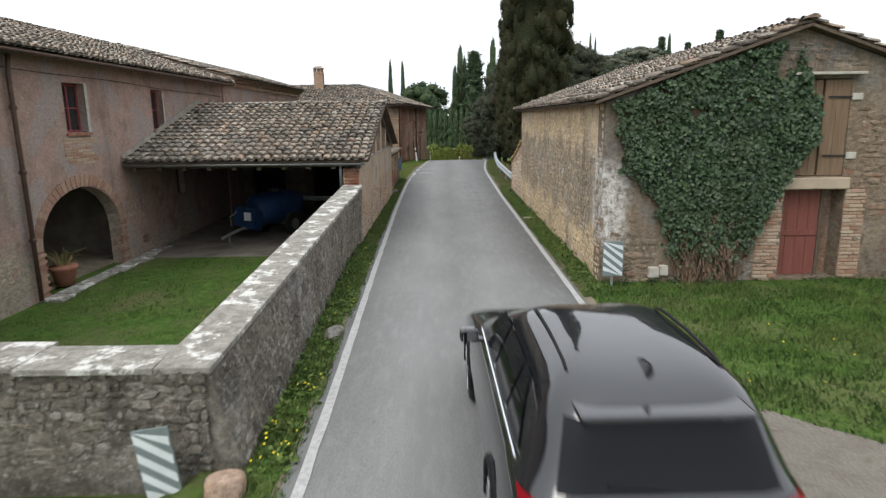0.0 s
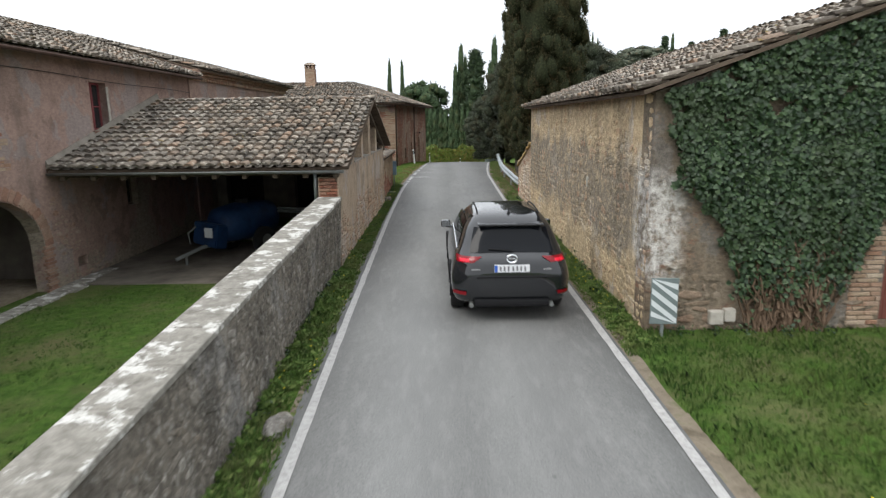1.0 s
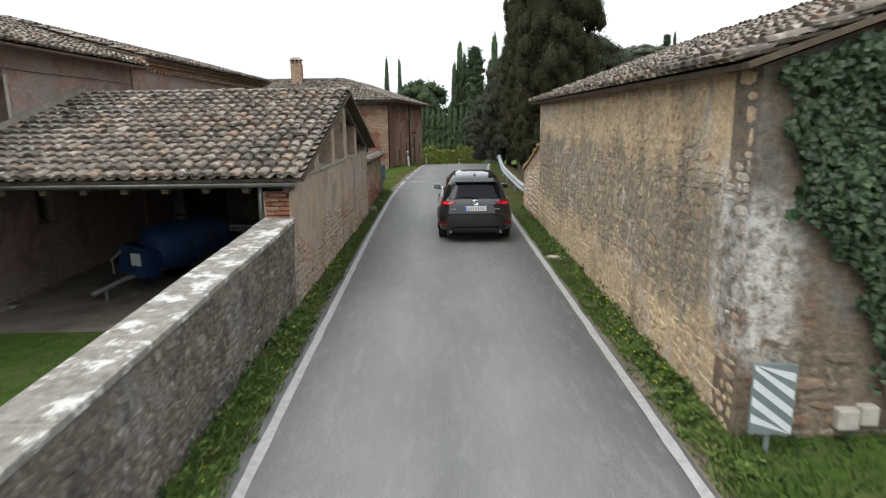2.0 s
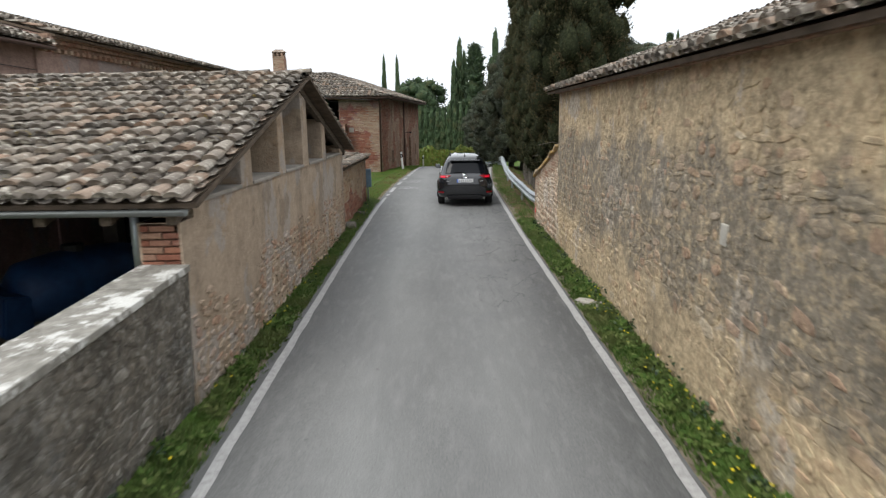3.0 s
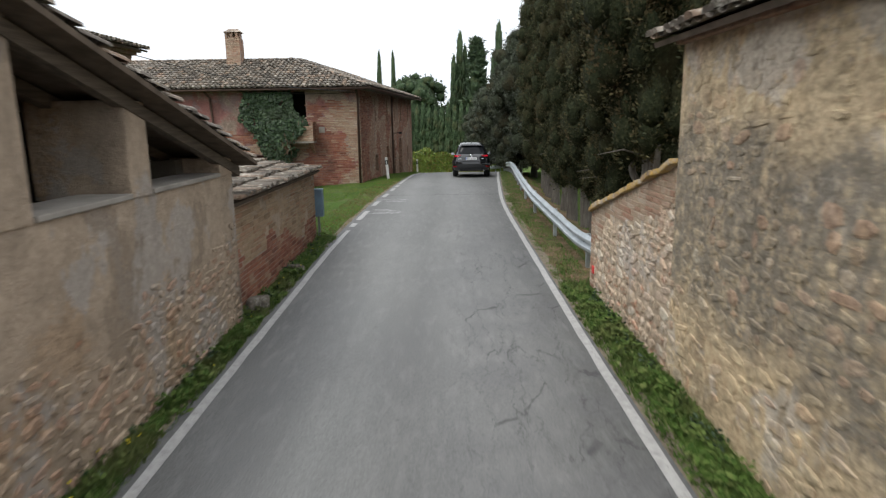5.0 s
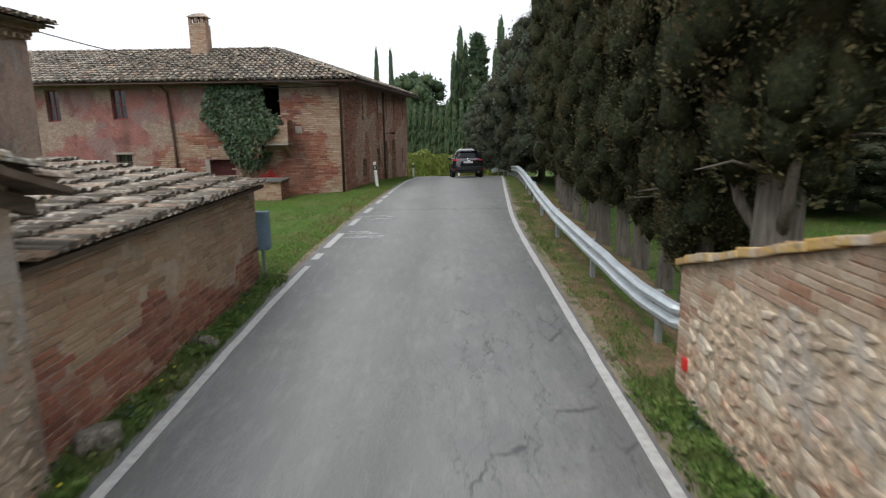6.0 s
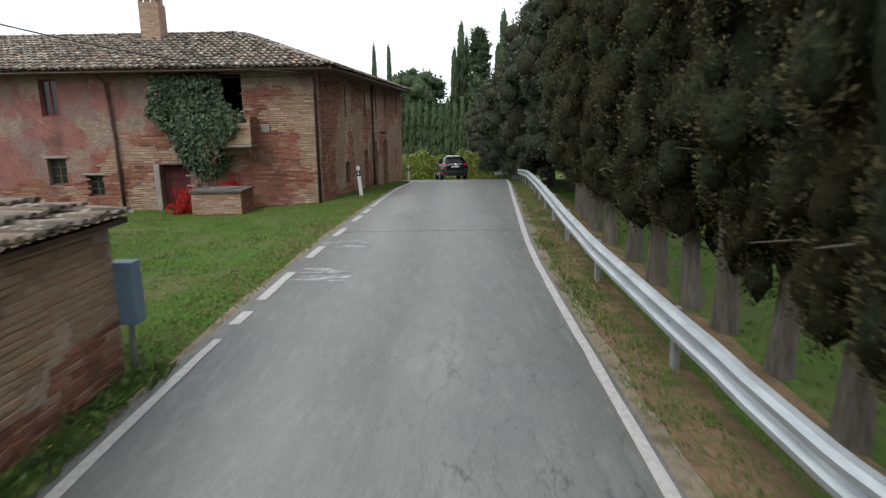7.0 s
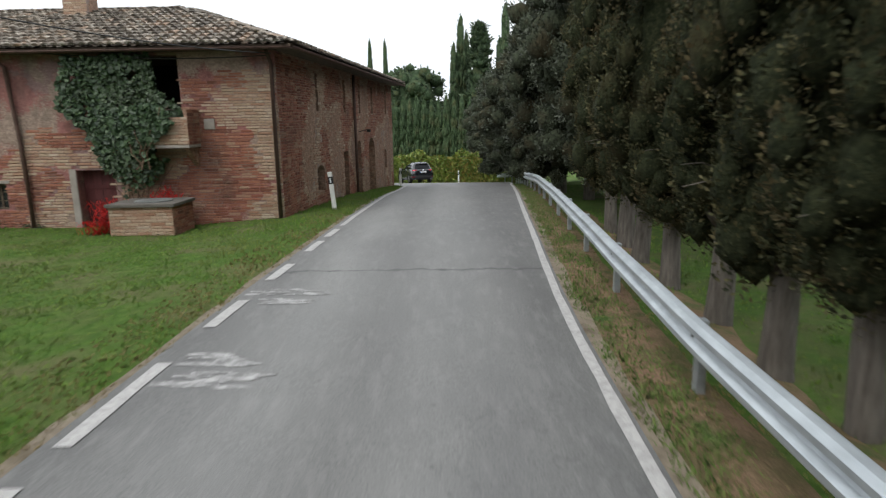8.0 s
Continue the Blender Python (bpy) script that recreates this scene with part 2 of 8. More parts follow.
def wall_base(n, plaster, stone, brick, k_plaster, k_brick, seed=0.0, wash=None, band=None, piece=None, grain=0.55, lichen=None, bare=None):
    """Old rendered wall: mortar and plaster, worn in patches, with streaks."""
    shift = n.nt.nodes.new("ShaderNodeVectorMath")
    shift.inputs[1].default_value = (seed * 7.3, seed * 3.1, seed * 5.7)
    n.link(n.pos, shift.inputs[0])
    v = shift.outputs[0]
    big = n.noise(0.6, 7, 0.62, v)
    mid = n.noise(2.6, 7, 0.68, v)
    fine = n.noise(24, 6, 0.7)
    st = n.ramp(n.noise(7, 6, 0.7, n.stretch(v, (1, 1, 1.8))), (0.28, tuple(x * 0.55 for x in stone)), (0.5, stone), (0.72, tuple(min(1, x * 1.3) for x in stone)))
    c = n.mix(n.ramp(n.noise(3.4, 6, 0.65, n.stretch(v, (1, 1, 2.2))), (k_brick, 0.0), (k_brick + 0.05, 0.9)), st, brick)
    pl = n.ramp(mid, (0.25, tuple(x * 0.66 for x in plaster)), (0.5, plaster), (0.75, tuple(min(1, x * 1.2) for x in plaster)))
    m = sum(plaster) / 3
    pale = tuple(min(1, 0.45 * x + 0.62 * m) for x in plaster)
    pl = n.mix(n.ramp(n.noise(0.85, 6, 0.6, n.stretch(v, (1, 1.3, 1))), (0.52, 0.0), (0.545, 0.75)), pl, pale)
    pl = n.mix(n.ramp(n.noise(1.1, 6, 0.6, n.stretch(v, (1.2, 1, 0.8))), (0.585, 0.0), (0.61, 0.7)), pl, tuple(x * 0.62 for x in plaster))
    worn = n.math("ADD", n.math("MULTIPLY", big, 0.75), n.math("MULTIPLY", fine, 0.2))
    if bare:
        worn = n.math("ADD", worn, n.math("MULTIPLY", n.math("SUBTRACT", bare[0], n.axis(2)), bare[1]))
    lost = n.ramp(worn, (k_plaster, 0.0), (k_plaster + 0.035, 1.0))
    c = n.mix(lost, pl, c)
    if band:
        z0, z1, dark = band
        z = n.math("ADD", n.axis(2), n.math("MULTIPLY", n.math("SUBTRACT", n.noise(1.4, 5, 0.6, v), 0.5), 1.8))
        inside = n.math("MULTIPLY", n.ramp(n.math("DIVIDE", z, 4.0), (z0 / 4, 0.0), (z0 / 4 + 0.09, 1.0)), n.ramp(n.math("DIVIDE", z, 4.0), (z1 / 4 - 0.09, 1.0), (z1 / 4, 0.0)))
        c = n.mix(n.math("MULTIPLY", inside, n.ramp(n.noise(8, 6, 0.75), (0.36, 0.15), (0.52, 0.9))), c, dark)
    if wash:
        ax, lim, soft, z0, z1 = wash
        m = n.math("MULTIPLY", n.ramp(n.math("DIVIDE", n.math("SUBTRACT", n.axis(ax), lim - soft), 2 * soft), (0.3, 1.0), (0.7, 0.0)), n.ramp(n.math("DIVIDE", n.axis(2), 4.0), (z0 / 4, 0.0), (z0 / 4 + 0.07, 1.0), (z1 / 4 - 0.07, 1.0), (z1 / 4, 0.0)))
        c = n.mix(n.math("MULTIPLY", m, n.ramp(n.noise(5, 6, 0.7), (0.4, 0.0), (0.55, 0.9))), c, (0.58, 0.56, 0.52))
    if piece:
        r = n.math("FRACT", n.math("ADD", n.math("MULTIPLY", n.island, 5.7), n.rnd))
        c = n.mix(n.ramp(r, (0.0, 0.0), (0.35, 0.12), (1.0, piece[0])), c, n.ramp(r, *[(i / (len(piece) - 2), t) for i, t in enumerate(piece[1:])]))
    c = n.mix(grain, c, n.ramp(n.noise(10, 6, 0.72, n.stretch(v, (1, 1, 1.5))), (0.3, 0.16), (0.7, 0.84)), "OVERLAY")
    c = n.mix(grain, c, n.ramp(fine, (0.25, 0.2), (0.75, 0.8)), "OVERLAY")
    c = n.mix(n.ramp(n.noise(1.2, 6, v=n.stretch(v, (1, 1, 0.3))), (0.54, 0.0), (0.74, 0.5)), c, (0.07, 0.062, 0.052))
    c = n.mix(n.math("MULTIPLY", lost, n.ramp(n.noise(16, 5, 0.75, n.stretch(v, (1, 1, 1.6))), (0.57, 0.0), (0.66, 0.8))), c, tuple(x * 0.42 for x in stone))
    c = n.mix(n.math("MULTIPLY", lost, n.ramp(n.noise(19, 5, 0.75, n.stretch(v, (1.2, 1.2, 1))), (0.58, 0.0), (0.67, 0.55))), c, tuple(min(1, x * 1.45) for x in stone))
    if lichen:
        c = n.mix(n.ramp(n.noise(2.1, 5, 0.7, v), (0.48, 0.0), (0.60, 0.6)), c, (0.055, 0.050, 0.042))
        c = n.mix(n.ramp(n.noise(13, 6, 0.75, v), (0.54, 0.0), (0.62, lichen)), c, (0.40, 0.385, 0.345))
    n.color(c)
    n.bump(n.math("ADD", n.math("MULTIPLY", mid, 1.5), fine), 0.8, 0.03)


M = {}
M["asphalt"] = mat("asphalt", asphalt, 0.7)
M["faded_paint"] = mat("faded_paint", lambda n: n.color(n.mix(n.ramp(n.noise(7, 6, 0.7), (0.40, 0.0), (0.66, 1.0)), (0.17, 0.169, 0.164), (0.42, 0.415, 0.405))), 0.75)
M["road_paint"] = mat("road_paint", road_paint, 0.7)
M["grass_ground"] = mat("grass_ground", soil_grass, 0.95, spec=0.1)
M["verge_soil"] = mat("verge_soil", verge_soil, 0.95, spec=0.1)
def old_wall(name, *args, **kw):
    M[name] = mat(name, lambda n: wall_base(n, *args, **kw), 0.93, spec=0.2)


BARN = ((0.56, 0.43, 0.27), (0.50, 0.39, 0.25), (0.42, 0.23, 0.14), 0.44, 0.66, 1, (1, 12.3, 0.35, 0.9, 2.7), (0.7, 2.7, (0.19, 0.168, 0.135)))
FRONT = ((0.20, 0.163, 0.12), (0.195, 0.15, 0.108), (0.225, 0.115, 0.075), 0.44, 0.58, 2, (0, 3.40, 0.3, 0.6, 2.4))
GREY = ((0.19, 0.172, 0.145), (0.145, 0.128, 0.105), (0.18, 0.13, 0.095), 0.42, 0.66, 3)
SHED = ((0.385, 0.30, 0.222), (0.36, 0.26, 0.175), (0.33, 0.17, 0.105), 0.53, 0.60, 4)
old_wall("house_plaster", (0.315, 0.218, 0.18), (0.29, 0.245, 0.19), (0.24, 0.15, 0.11), 0.52, 0.64, grain=0.3, bare=(2.0, 0.05))
old_wall("barn_wall", *BARN)
old_wall("barn_stone", *BARN, piece=(0.55, (0.25, 0.19, 0.12), (0.45, 0.35, 0.22), (0.56, 0.46, 0.31), (0.40, 0.30, 0.20), (0.48, 0.27, 0.17), (0.50, 0.44, 0.34)))
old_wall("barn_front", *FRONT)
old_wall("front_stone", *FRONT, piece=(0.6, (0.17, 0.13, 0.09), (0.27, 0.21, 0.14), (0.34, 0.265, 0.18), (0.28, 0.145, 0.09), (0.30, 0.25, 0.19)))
old_wall("garden_wall", (0.50, 0.40, 0.29), (0.47, 0.37, 0.27), (0.42, 0.23, 0.15), 0.42, 0.56, 7)
old_wall("garden_stone", (0.50, 0.40, 0.29), (0.47, 0.37, 0.27), (0.42, 0.23, 0.15), 0.42, 0.56, 7, piece=(0.8, (0.42, 0.32, 0.22), (0.58, 0.50, 0.39), (0.44, 0.25, 0.17), (0.64, 0.58, 0.48), (0.36, 0.28, 0.20)))
old_wall("grey_rubble", *GREY, lichen=0.45)
old_wall("grey_stone", *GREY, piece=(0.6, (0.09, 0.08, 0.065), (0.17, 0.15, 0.12), (0.27, 0.245, 0.205), (0.20, 0.165, 0.125), (0.36, 0.34, 0.30)), lichen=0.45)
old_wall("shed_wall", *SHED, grain=0.22)
old_wall("shed_stone", *SHED, piece=(0.7, (0.22, 0.15, 0.10), (0.36, 0.25, 0.165), (0.42, 0.32, 0.22), (0.36, 0.18, 0.11), (0.32, 0.22, 0.15)))
old_wall("house_stone", (0.31, 0.225, 0.19), (0.34, 0.285, 0.215), (0.28, 0.15, 0.105), 0.50, 0.60, piece=(0.7, (0.22, 0.17, 0.12), (0.36, 0.29, 0.2), (0.42, 0.35, 0.25), (0.32, 0.18, 0.12)))
old_wall("brick_house", (0.27, 0.125, 0.11), (0.30, 0.225, 0.18), (0.26, 0.195, 0.155), 0.47, 0.50, 5, grain=0.35)
old_wall("brick_mortar", (0.31, 0.215, 0.16), (0.29, 0.19, 0.135), (0.27, 0.135, 0.09), 0.40, 0.55, 6)
# near-black for sheets that stand in for shade behind openings
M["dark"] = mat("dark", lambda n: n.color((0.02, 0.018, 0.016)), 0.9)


def tile_clay(n):
    r = n.math("FRACT", n.math("ADD", n.math("MULTIPLY", n.island, 7.3), n.rnd))
    c = n.ramp(r, (0.0, (0.085, 0.072, 0.060)), (0.35, (0.165, 0.140, 0.115)), (0.7, (0.255, 0.222, 0.182)), (0.92, (0.27, 0.185, 0.13)), (1.0, (0.38, 0.34, 0.29)))
    c = n.mix(n.ramp(n.noise(2.0, 5), (0.44, 0.0), (0.68, 0.7)), c, (0.10, 0.092, 0.08))
    c = n.mix(n.ramp(n.noise(9, 5), (0.54, 0.0), (0.66, 0.75)), c, (0.50, 0.47, 0.40))
    c = n.mix(n.ramp(n.noise(5, 4, v=n.stretch(n.pos, (1, 1.2, 1))), (0.66, 0.0), (0.73, 0.7)), c, (0.33, 0.25, 0.07))
    n.color(n.mix(0.5, c, n.ramp(n.noise(55, 4), (0.2, 0.2), (0.8, 0.8)), "OVERLAY"))
    n.bump(n.noise(45, 4), 0.6, 0.012)


def masonry(tones, lichen=(0.5, (0.2, 0.19, 0.16)), stain=0.35, k=0.52):
    def build(n):
        r = n.math("FRACT", n.math("ADD", n.math("MULTIPLY", n.island, 5.7), n.rnd))
        c = n.ramp(r, *[(i / (len(tones) - 1), t) for i, t in enumerate(tones)])
        c = n.mix(n.ramp(n.noise(1.3, 6), (k, 0.0), (k + 0.17, stain)), c, (0.075, 0.068, 0.058))
        c = n.mix(n.ramp(n.noise(6, 5), (0.55, 0.0), (0.72, lichen[0])), c, lichen[1])
        n.color(n.mix(0.6, c, n.ramp(n.noise(38, 5, 0.7), (0.2, 0.18), (0.8, 0.82)), "OVERLAY"))
        n.bump(n.noise(30, 6, 0.7), 0.8, 0.02)
    return build


def leaf(tones, rough=0.5, patch=None, upright=False):
    def build(n):
        r = n.math("FRACT", n.math("ADD", n.math("MULTIPLY", n.island, 3.1), n.rnd))
        c = n.ramp(r, *[(i / (len(tones) - 1), t) for i, t in enumerate(tones)])
        if patch:
            c = n.mix(n.ramp(n.noise(patch[0], 3), (0.5, 0.0), (0.68, 0.8)), c, patch[1])
        n.color(c)
        n.rough(rough)
        if upright:
            up = n.nt.nodes.new("ShaderNodeCombineXYZ")
            up.inputs[2].default_value = 1.0
            tilt = n.mix(0.75, n.normal, up.outputs[0])
            n.link(tilt, n.p.inputs["Normal"])
    return build


def bark(n):
    v = n.stretch(n.pos, (9, 9, 1.2))
    n.color(n.ramp(n.noise(2.2, 6, v=v), (0.25, (0.06, 0.052, 0.045)), (0.6, (0.145, 0.13, 0.112)), (0.85, (0.24, 0.215, 0.185))))
    n.bump(n.noise(2.2, 6, v=v), 0.9, 0.04)


def zinc(n):
    n.color(n.ramp(n.noise(4, 5, v=n.stretch(n.pos, (2, 0.5, 2))), (0.3, (0.34, 0.37, 0.385)), (0.7, (0.50, 0.54, 0.555))))
    n.rough(n.ramp(n.noise(12, 4), (0.3, 0.38), (0.7, 0.6)))


def plain(c, amount=0.25, scale=8, b=0.2):
    def build(n):
        n.color(n.mix(n.ramp(n.noise(scale, 5), (0.35, 0.0), (0.75, 1.0)), c, tuple(x * (1 - amount) for x in c)))
        if b:
            n.bump(n.noise(scale * 6, 3), b, 0.006)
    return build


def wood(dark, light, along=2):
    def build(n):
        s = [14, 14, 14]
        s[along] = 0.8
        n.color(n.ramp(n.noise(2, 6, v=n.stretch(n.pos, s)), (0.3, dark), (0.7, light)))
        n.bump(n.noise(2, 6, v=n.stretch(n.pos, s)), 0.5, 0.01)
    return build


def glow(c, e):
    def build(n):
        n.color(c)
        n.p.inputs["Emission Color"].default_value, n.p.inputs["Emission Strength"].default_value = (*c, 1), e
    return build


def coated(c, metal=0.0):
    def build(n):
        n.color(n.mix(n.ramp(n.noise(3, 4), (0.4, 0.0), (0.8, 1.0)), c, tuple(x * 1.15 for x in c)))
        n.p.inputs["Coat Weight"].default_value, n.p.inputs["Coat Roughness"].default_value = 1.0, 0.02
        n.p.inputs["Coat IOR"].default_value = 1.7
        n.rough(n.ramp(n.noise(6, 5), (0.3, 0.20), (0.8, 0.27)))
    return build


def coping(n):
    w = n.ramp(n.noise(3.2, 6, 0.72), (0.53, 0.0), (0.585, 1.0))
    c = n.ramp(n.noise(9, 5), (0.3, (0.15, 0.14, 0.12)), (0.7, (0.30, 0.285, 0.25)))
    c = n.mix(w, c, (0.54, 0.53, 0.495))
    n.color(n.mix(0.5, c, n.ramp(n.noise(50, 4), (0.2, 0.2), (0.8, 0.8)), "OVERLAY"))
    n.bump(n.noise(25, 5), 0.7, 0.02)


M["tile"] = mat("tile", tile_clay, 0.9, spec=0.2)
def coping_clay(n):
    c = n.ramp(n.rnd, (0.0, (0.30, 0.20, 0.13)), (0.5, (0.38, 0.29, 0.20)), (1.0, (0.42, 0.37, 0.30)))
    c = n.mix(n.ramp(n.noise(7, 6, 0.7), (0.46, 0.0), (0.56, 0.8)), c, (0.44, 0.28, 0.07))
    c = n.mix(n.ramp(n.noise(4, 6, 0.7, n.stretch(n.pos, (1.3, 1, 1))), (0.56, 0.0), (0.64, 0.8)), c, (0.13, 0.11, 0.09))
    n.color(n.mix(0.5, c, n.ramp(n.noise(45, 4), (0.2, 0.2), (0.8, 0.8)), "OVERLAY"))
    n.bump(n.noise(30, 5), 0.7, 0.015)


M["coping_clay"] = mat("coping_clay", coping_clay, 0.92, spec=0.2)
M["roof_deck"] = mat("roof_deck", plain((0.13, 0.10, 0.075), 0.5, 5), 0.95, spec=0.1)
M["brick_red"] = mat("brick_red", masonry([(0.15, 0.062, 0.042), (0.25, 0.10, 0.065), (0.31, 0.145, 0.092), (0.22, 0.085, 0.058), (0.34, 0.225, 0.155)], (0.5, (0.36, 0.28, 0.215)), 0.5, 0.52), 0.92, spec=0.2)
M["brick_buff"] = mat("brick_buff", masonry([(0.31, 0.22, 0.15), (0.39, 0.30, 0.215), (0.29, 0.165, 0.11), (0.43, 0.355, 0.27)], (0.5, (0.34, 0.17, 0.11)), 0.3, 0.56), 0.92, spec=0.2)
M["arch_brick"] = mat("arch_brick", masonry([(0.22, 0.115, 0.08), (0.30, 0.175, 0.125), (0.35, 0.24, 0.175), (0.26, 0.14, 0.10)], (0.5, (0.33, 0.26, 0.20)), 0.35, 0.54), 0.93, spec=0.2)
M["coping"] = mat("coping", coping, 0.9, spec=0.2)
M["cypress"] = mat("cypress", leaf([(0.019, 0.024, 0.012), (0.039, 0.044, 0.020), (0.072, 0.072, 0.032), (0.102, 0.088, 0.040)], 0.8, (1.1, (0.086, 0.060, 0.028))), 0.6, spec=0.25)
M["oak_leaf"] = mat("oak_leaf", leaf([(0.026, 0.032, 0.021), (0.050, 0.060, 0.038), (0.090, 0.105, 0.072), (0.040, 0.048, 0.031)]), 0.5, spec=0.3)
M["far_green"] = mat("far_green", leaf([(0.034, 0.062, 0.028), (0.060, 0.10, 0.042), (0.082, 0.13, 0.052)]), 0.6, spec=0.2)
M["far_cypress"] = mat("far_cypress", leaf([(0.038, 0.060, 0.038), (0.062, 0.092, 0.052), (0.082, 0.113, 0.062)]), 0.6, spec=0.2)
M["hedge"] = mat("hedge", leaf([(0.075, 0.12, 0.026), (0.13, 0.19, 0.034), (0.19, 0.24, 0.045), (0.22, 0.15, 0.05)]), 0.5, spec=0.3)
M["ivy"] = mat("ivy", leaf([(0.010, 0.025, 0.009), (0.019, 0.043, 0.015), (0.034, 0.068, 0.024), (0.066, 0.105, 0.044)], 0.5, (0.8, (0.03, 0.05, 0.018))), 0.4, spec=0.4)
M["grass"] = mat("grass", leaf([(0.020, 0.050, 0.008), (0.036, 0.080, 0.012), (0.056, 0.105, 0.018), (0.085, 0.12, 0.032)], 0.6, (0.55, (0.10, 0.125, 0.034)), True), 0.6, spec=0.1)
M["verge"] = mat("verge", leaf([(0.040, 0.080, 0.016), (0.070, 0.125, 0.026), (0.105, 0.165, 0.038), (0.15, 0.185, 0.06)], 0.65, (1.1, (0.13, 0.14, 0.05)), True), 0.65, spec=0.1)
M["dry_grass"] = mat("dry_grass", leaf([(0.17, 0.14, 0.06), (0.24, 0.19, 0.085), (0.10, 0.13, 0.03)], 0.7), 0.7, spec=0.2)
M["flower"] = mat("flower", plain((0.75, 0.62, 0.02), 0.2, 20, 0), 0.6)
M["bark"] = mat("bark", bark, 0.95, spec=0.1)
M["dead_stem"] = mat("dead_stem", plain((0.16, 0.11, 0.075), 0.4, 10), 0.9, spec=0.1)
M["zinc"] = mat("zinc", zinc, 0.5, 0.75)
M["gutter"] = mat("gutter", plain((0.20, 0.21, 0.20), 0.35, 4), 0.55, 0.3)
M["rust_pipe"] = mat("rust_pipe", plain((0.11, 0.065, 0.05), 0.4, 5), 0.7, 0.2)
M["red_wood"] = mat("red_wood", wood((0.14, 0.025, 0.028), (0.22, 0.045, 0.045)), 0.7)
M["door_red"] = mat("door_red", wood((0.13, 0.042, 0.032), (0.20, 0.066, 0.048)), 0.75)
M["shutter_wood"] = mat("shutter_wood", wood((0.12, 0.075, 0.045), (0.21, 0.14, 0.085)), 0.8)
M["beam"] = mat("beam", wood((0.05, 0.037, 0.026), (0.13, 0.10, 0.07), 1), 0.9)
M["stone_light"] = mat("stone_light", plain((0.46, 0.43, 0.37), 0.4, 6, 0.5), 0.9)
M["render_grey"] = mat("render_grey", plain((0.31, 0.28, 0.245), 0.35, 3, 0.4), 0.92)
M["render_buff"] = mat("render_buff", plain((0.42, 0.34, 0.25), 0.3, 2.5, 0.4), 0.92)
M["window_glass"] = mat("window_glass", lambda n: n.color((0.02, 0.022, 0.024)), 0.12, spec=0.6)
M["sign_grey"] = mat("sign_grey", plain((0.17, 0.21, 0.205), 0.25, 6), 0.6)
M["sign_white"] = mat("sign_white", plain((0.62, 0.66, 0.66), 0.15, 6), 0.5)
M["white_post"] = mat("white_post", plain((0.75, 0.75, 0.72), 0.2, 5), 0.6)
M["black"] = mat("black", plain((0.02, 0.02, 0.02), 0.3, 5), 0.6)
M["reflector_red"] = mat("reflector_red", plain((0.65, 0.02, 0.02), 0.2, 30), 0.3)
# sprayer blue taken darker, with the shed's shade put into the paint
M["shaded_blue"] = mat("shaded_blue", plain((0.008, 0.040, 0.115), 0.6, 4), 0.6)
M["box_blue"] = mat("box_blue", plain((0.13, 0.20, 0.26), 0.3, 4), 0.55)
M["terracotta"] = mat("terracotta", plain((0.34, 0.15, 0.095), 0.35, 6, 0.4), 0.9)
M["net_red"] = mat("net_red", plain((0.72, 0.035, 0.03), 0.35, 9, 0.3), 0.7)
M["car_paint"] = mat("car_paint", coated((0.010, 0.011, 0.013)), 0.18, 0.0, spec=0.05)
M["car_glass"] = mat("car_glass", lambda n: n.color((0.006, 0.007, 0.009)), 0.05, spec=0.16)
M["car_trim"] = mat("car_trim", plain((0.010, 0.010, 0.011), 0.3, 6), 0.7, spec=0.2)
M["chrome"] = mat("chrome", lambda n: n.color((0.72, 0.73, 0.74)), 0.16, 1.0)
M["mirror"] = mat("mirror", lambda n: n.color((0.30, 0.31, 0.32)), 0.02, 1.0)
M["rim"] = mat("rim", plain((0.25, 0.25, 0.26), 0.3, 6, 0), 0.3, 0.9)
M["rubber"] = mat("rubber", plain((0.02, 0.02, 0.02), 0.4, 20), 0.85)
M["tail_red"] = mat("tail_red", plain((0.22, 0.005, 0.010), 0.2, 20, 0), 0.15)
M["tail_glow"] = mat("tail_glow", glow((0.6, 0.012, 0.03), 0.3), 0.15)
M["plate_white"] = mat("plate_white", plain((0.7, 0.71, 0.72), 0.1, 20, 0), 0.4)
M["plate_blue"] = mat("plate_blue", plain((0.02, 0.10, 0.45), 0.1, 20, 0), 0.4)
M["plate_ink"] = mat("plate_ink", plain((0.16, 0.16, 0.165), 0.1, 20, 0), 0.5)
M["slab_dark"] = mat("slab_dark", plain((0.13, 0.12, 0.105), 0.4, 6, 0.4), 0.9, spec=0.2)
# brown-grey darkened to carry the shade inside the shed and arch room
M["shaded_interior"] = mat("shaded_interior", plain((0.20, 0.178, 0.148), 0.55, 1.6, 0.4), 0.95, spec=0.1)
M["lawn_grass"] = mat("lawn_grass", leaf([(0.066, 0.140, 0.018), (0.088, 0.170, 0.024), (0.115, 0.195, 0.030), (0.15, 0.205, 0.046)], 0.7, (0.45, (0.17, 0.185, 0.05)), True), 0.7, spec=0.1)
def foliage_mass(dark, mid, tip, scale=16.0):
    """Dense foliage seen as a mass: fine tufts, hollows' shade painted in, brown patches."""
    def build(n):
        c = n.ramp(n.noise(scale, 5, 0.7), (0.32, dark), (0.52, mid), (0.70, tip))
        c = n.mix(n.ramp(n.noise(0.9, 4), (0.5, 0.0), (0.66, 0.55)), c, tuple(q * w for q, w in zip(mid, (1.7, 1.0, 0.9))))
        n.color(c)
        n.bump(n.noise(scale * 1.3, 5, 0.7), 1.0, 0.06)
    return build


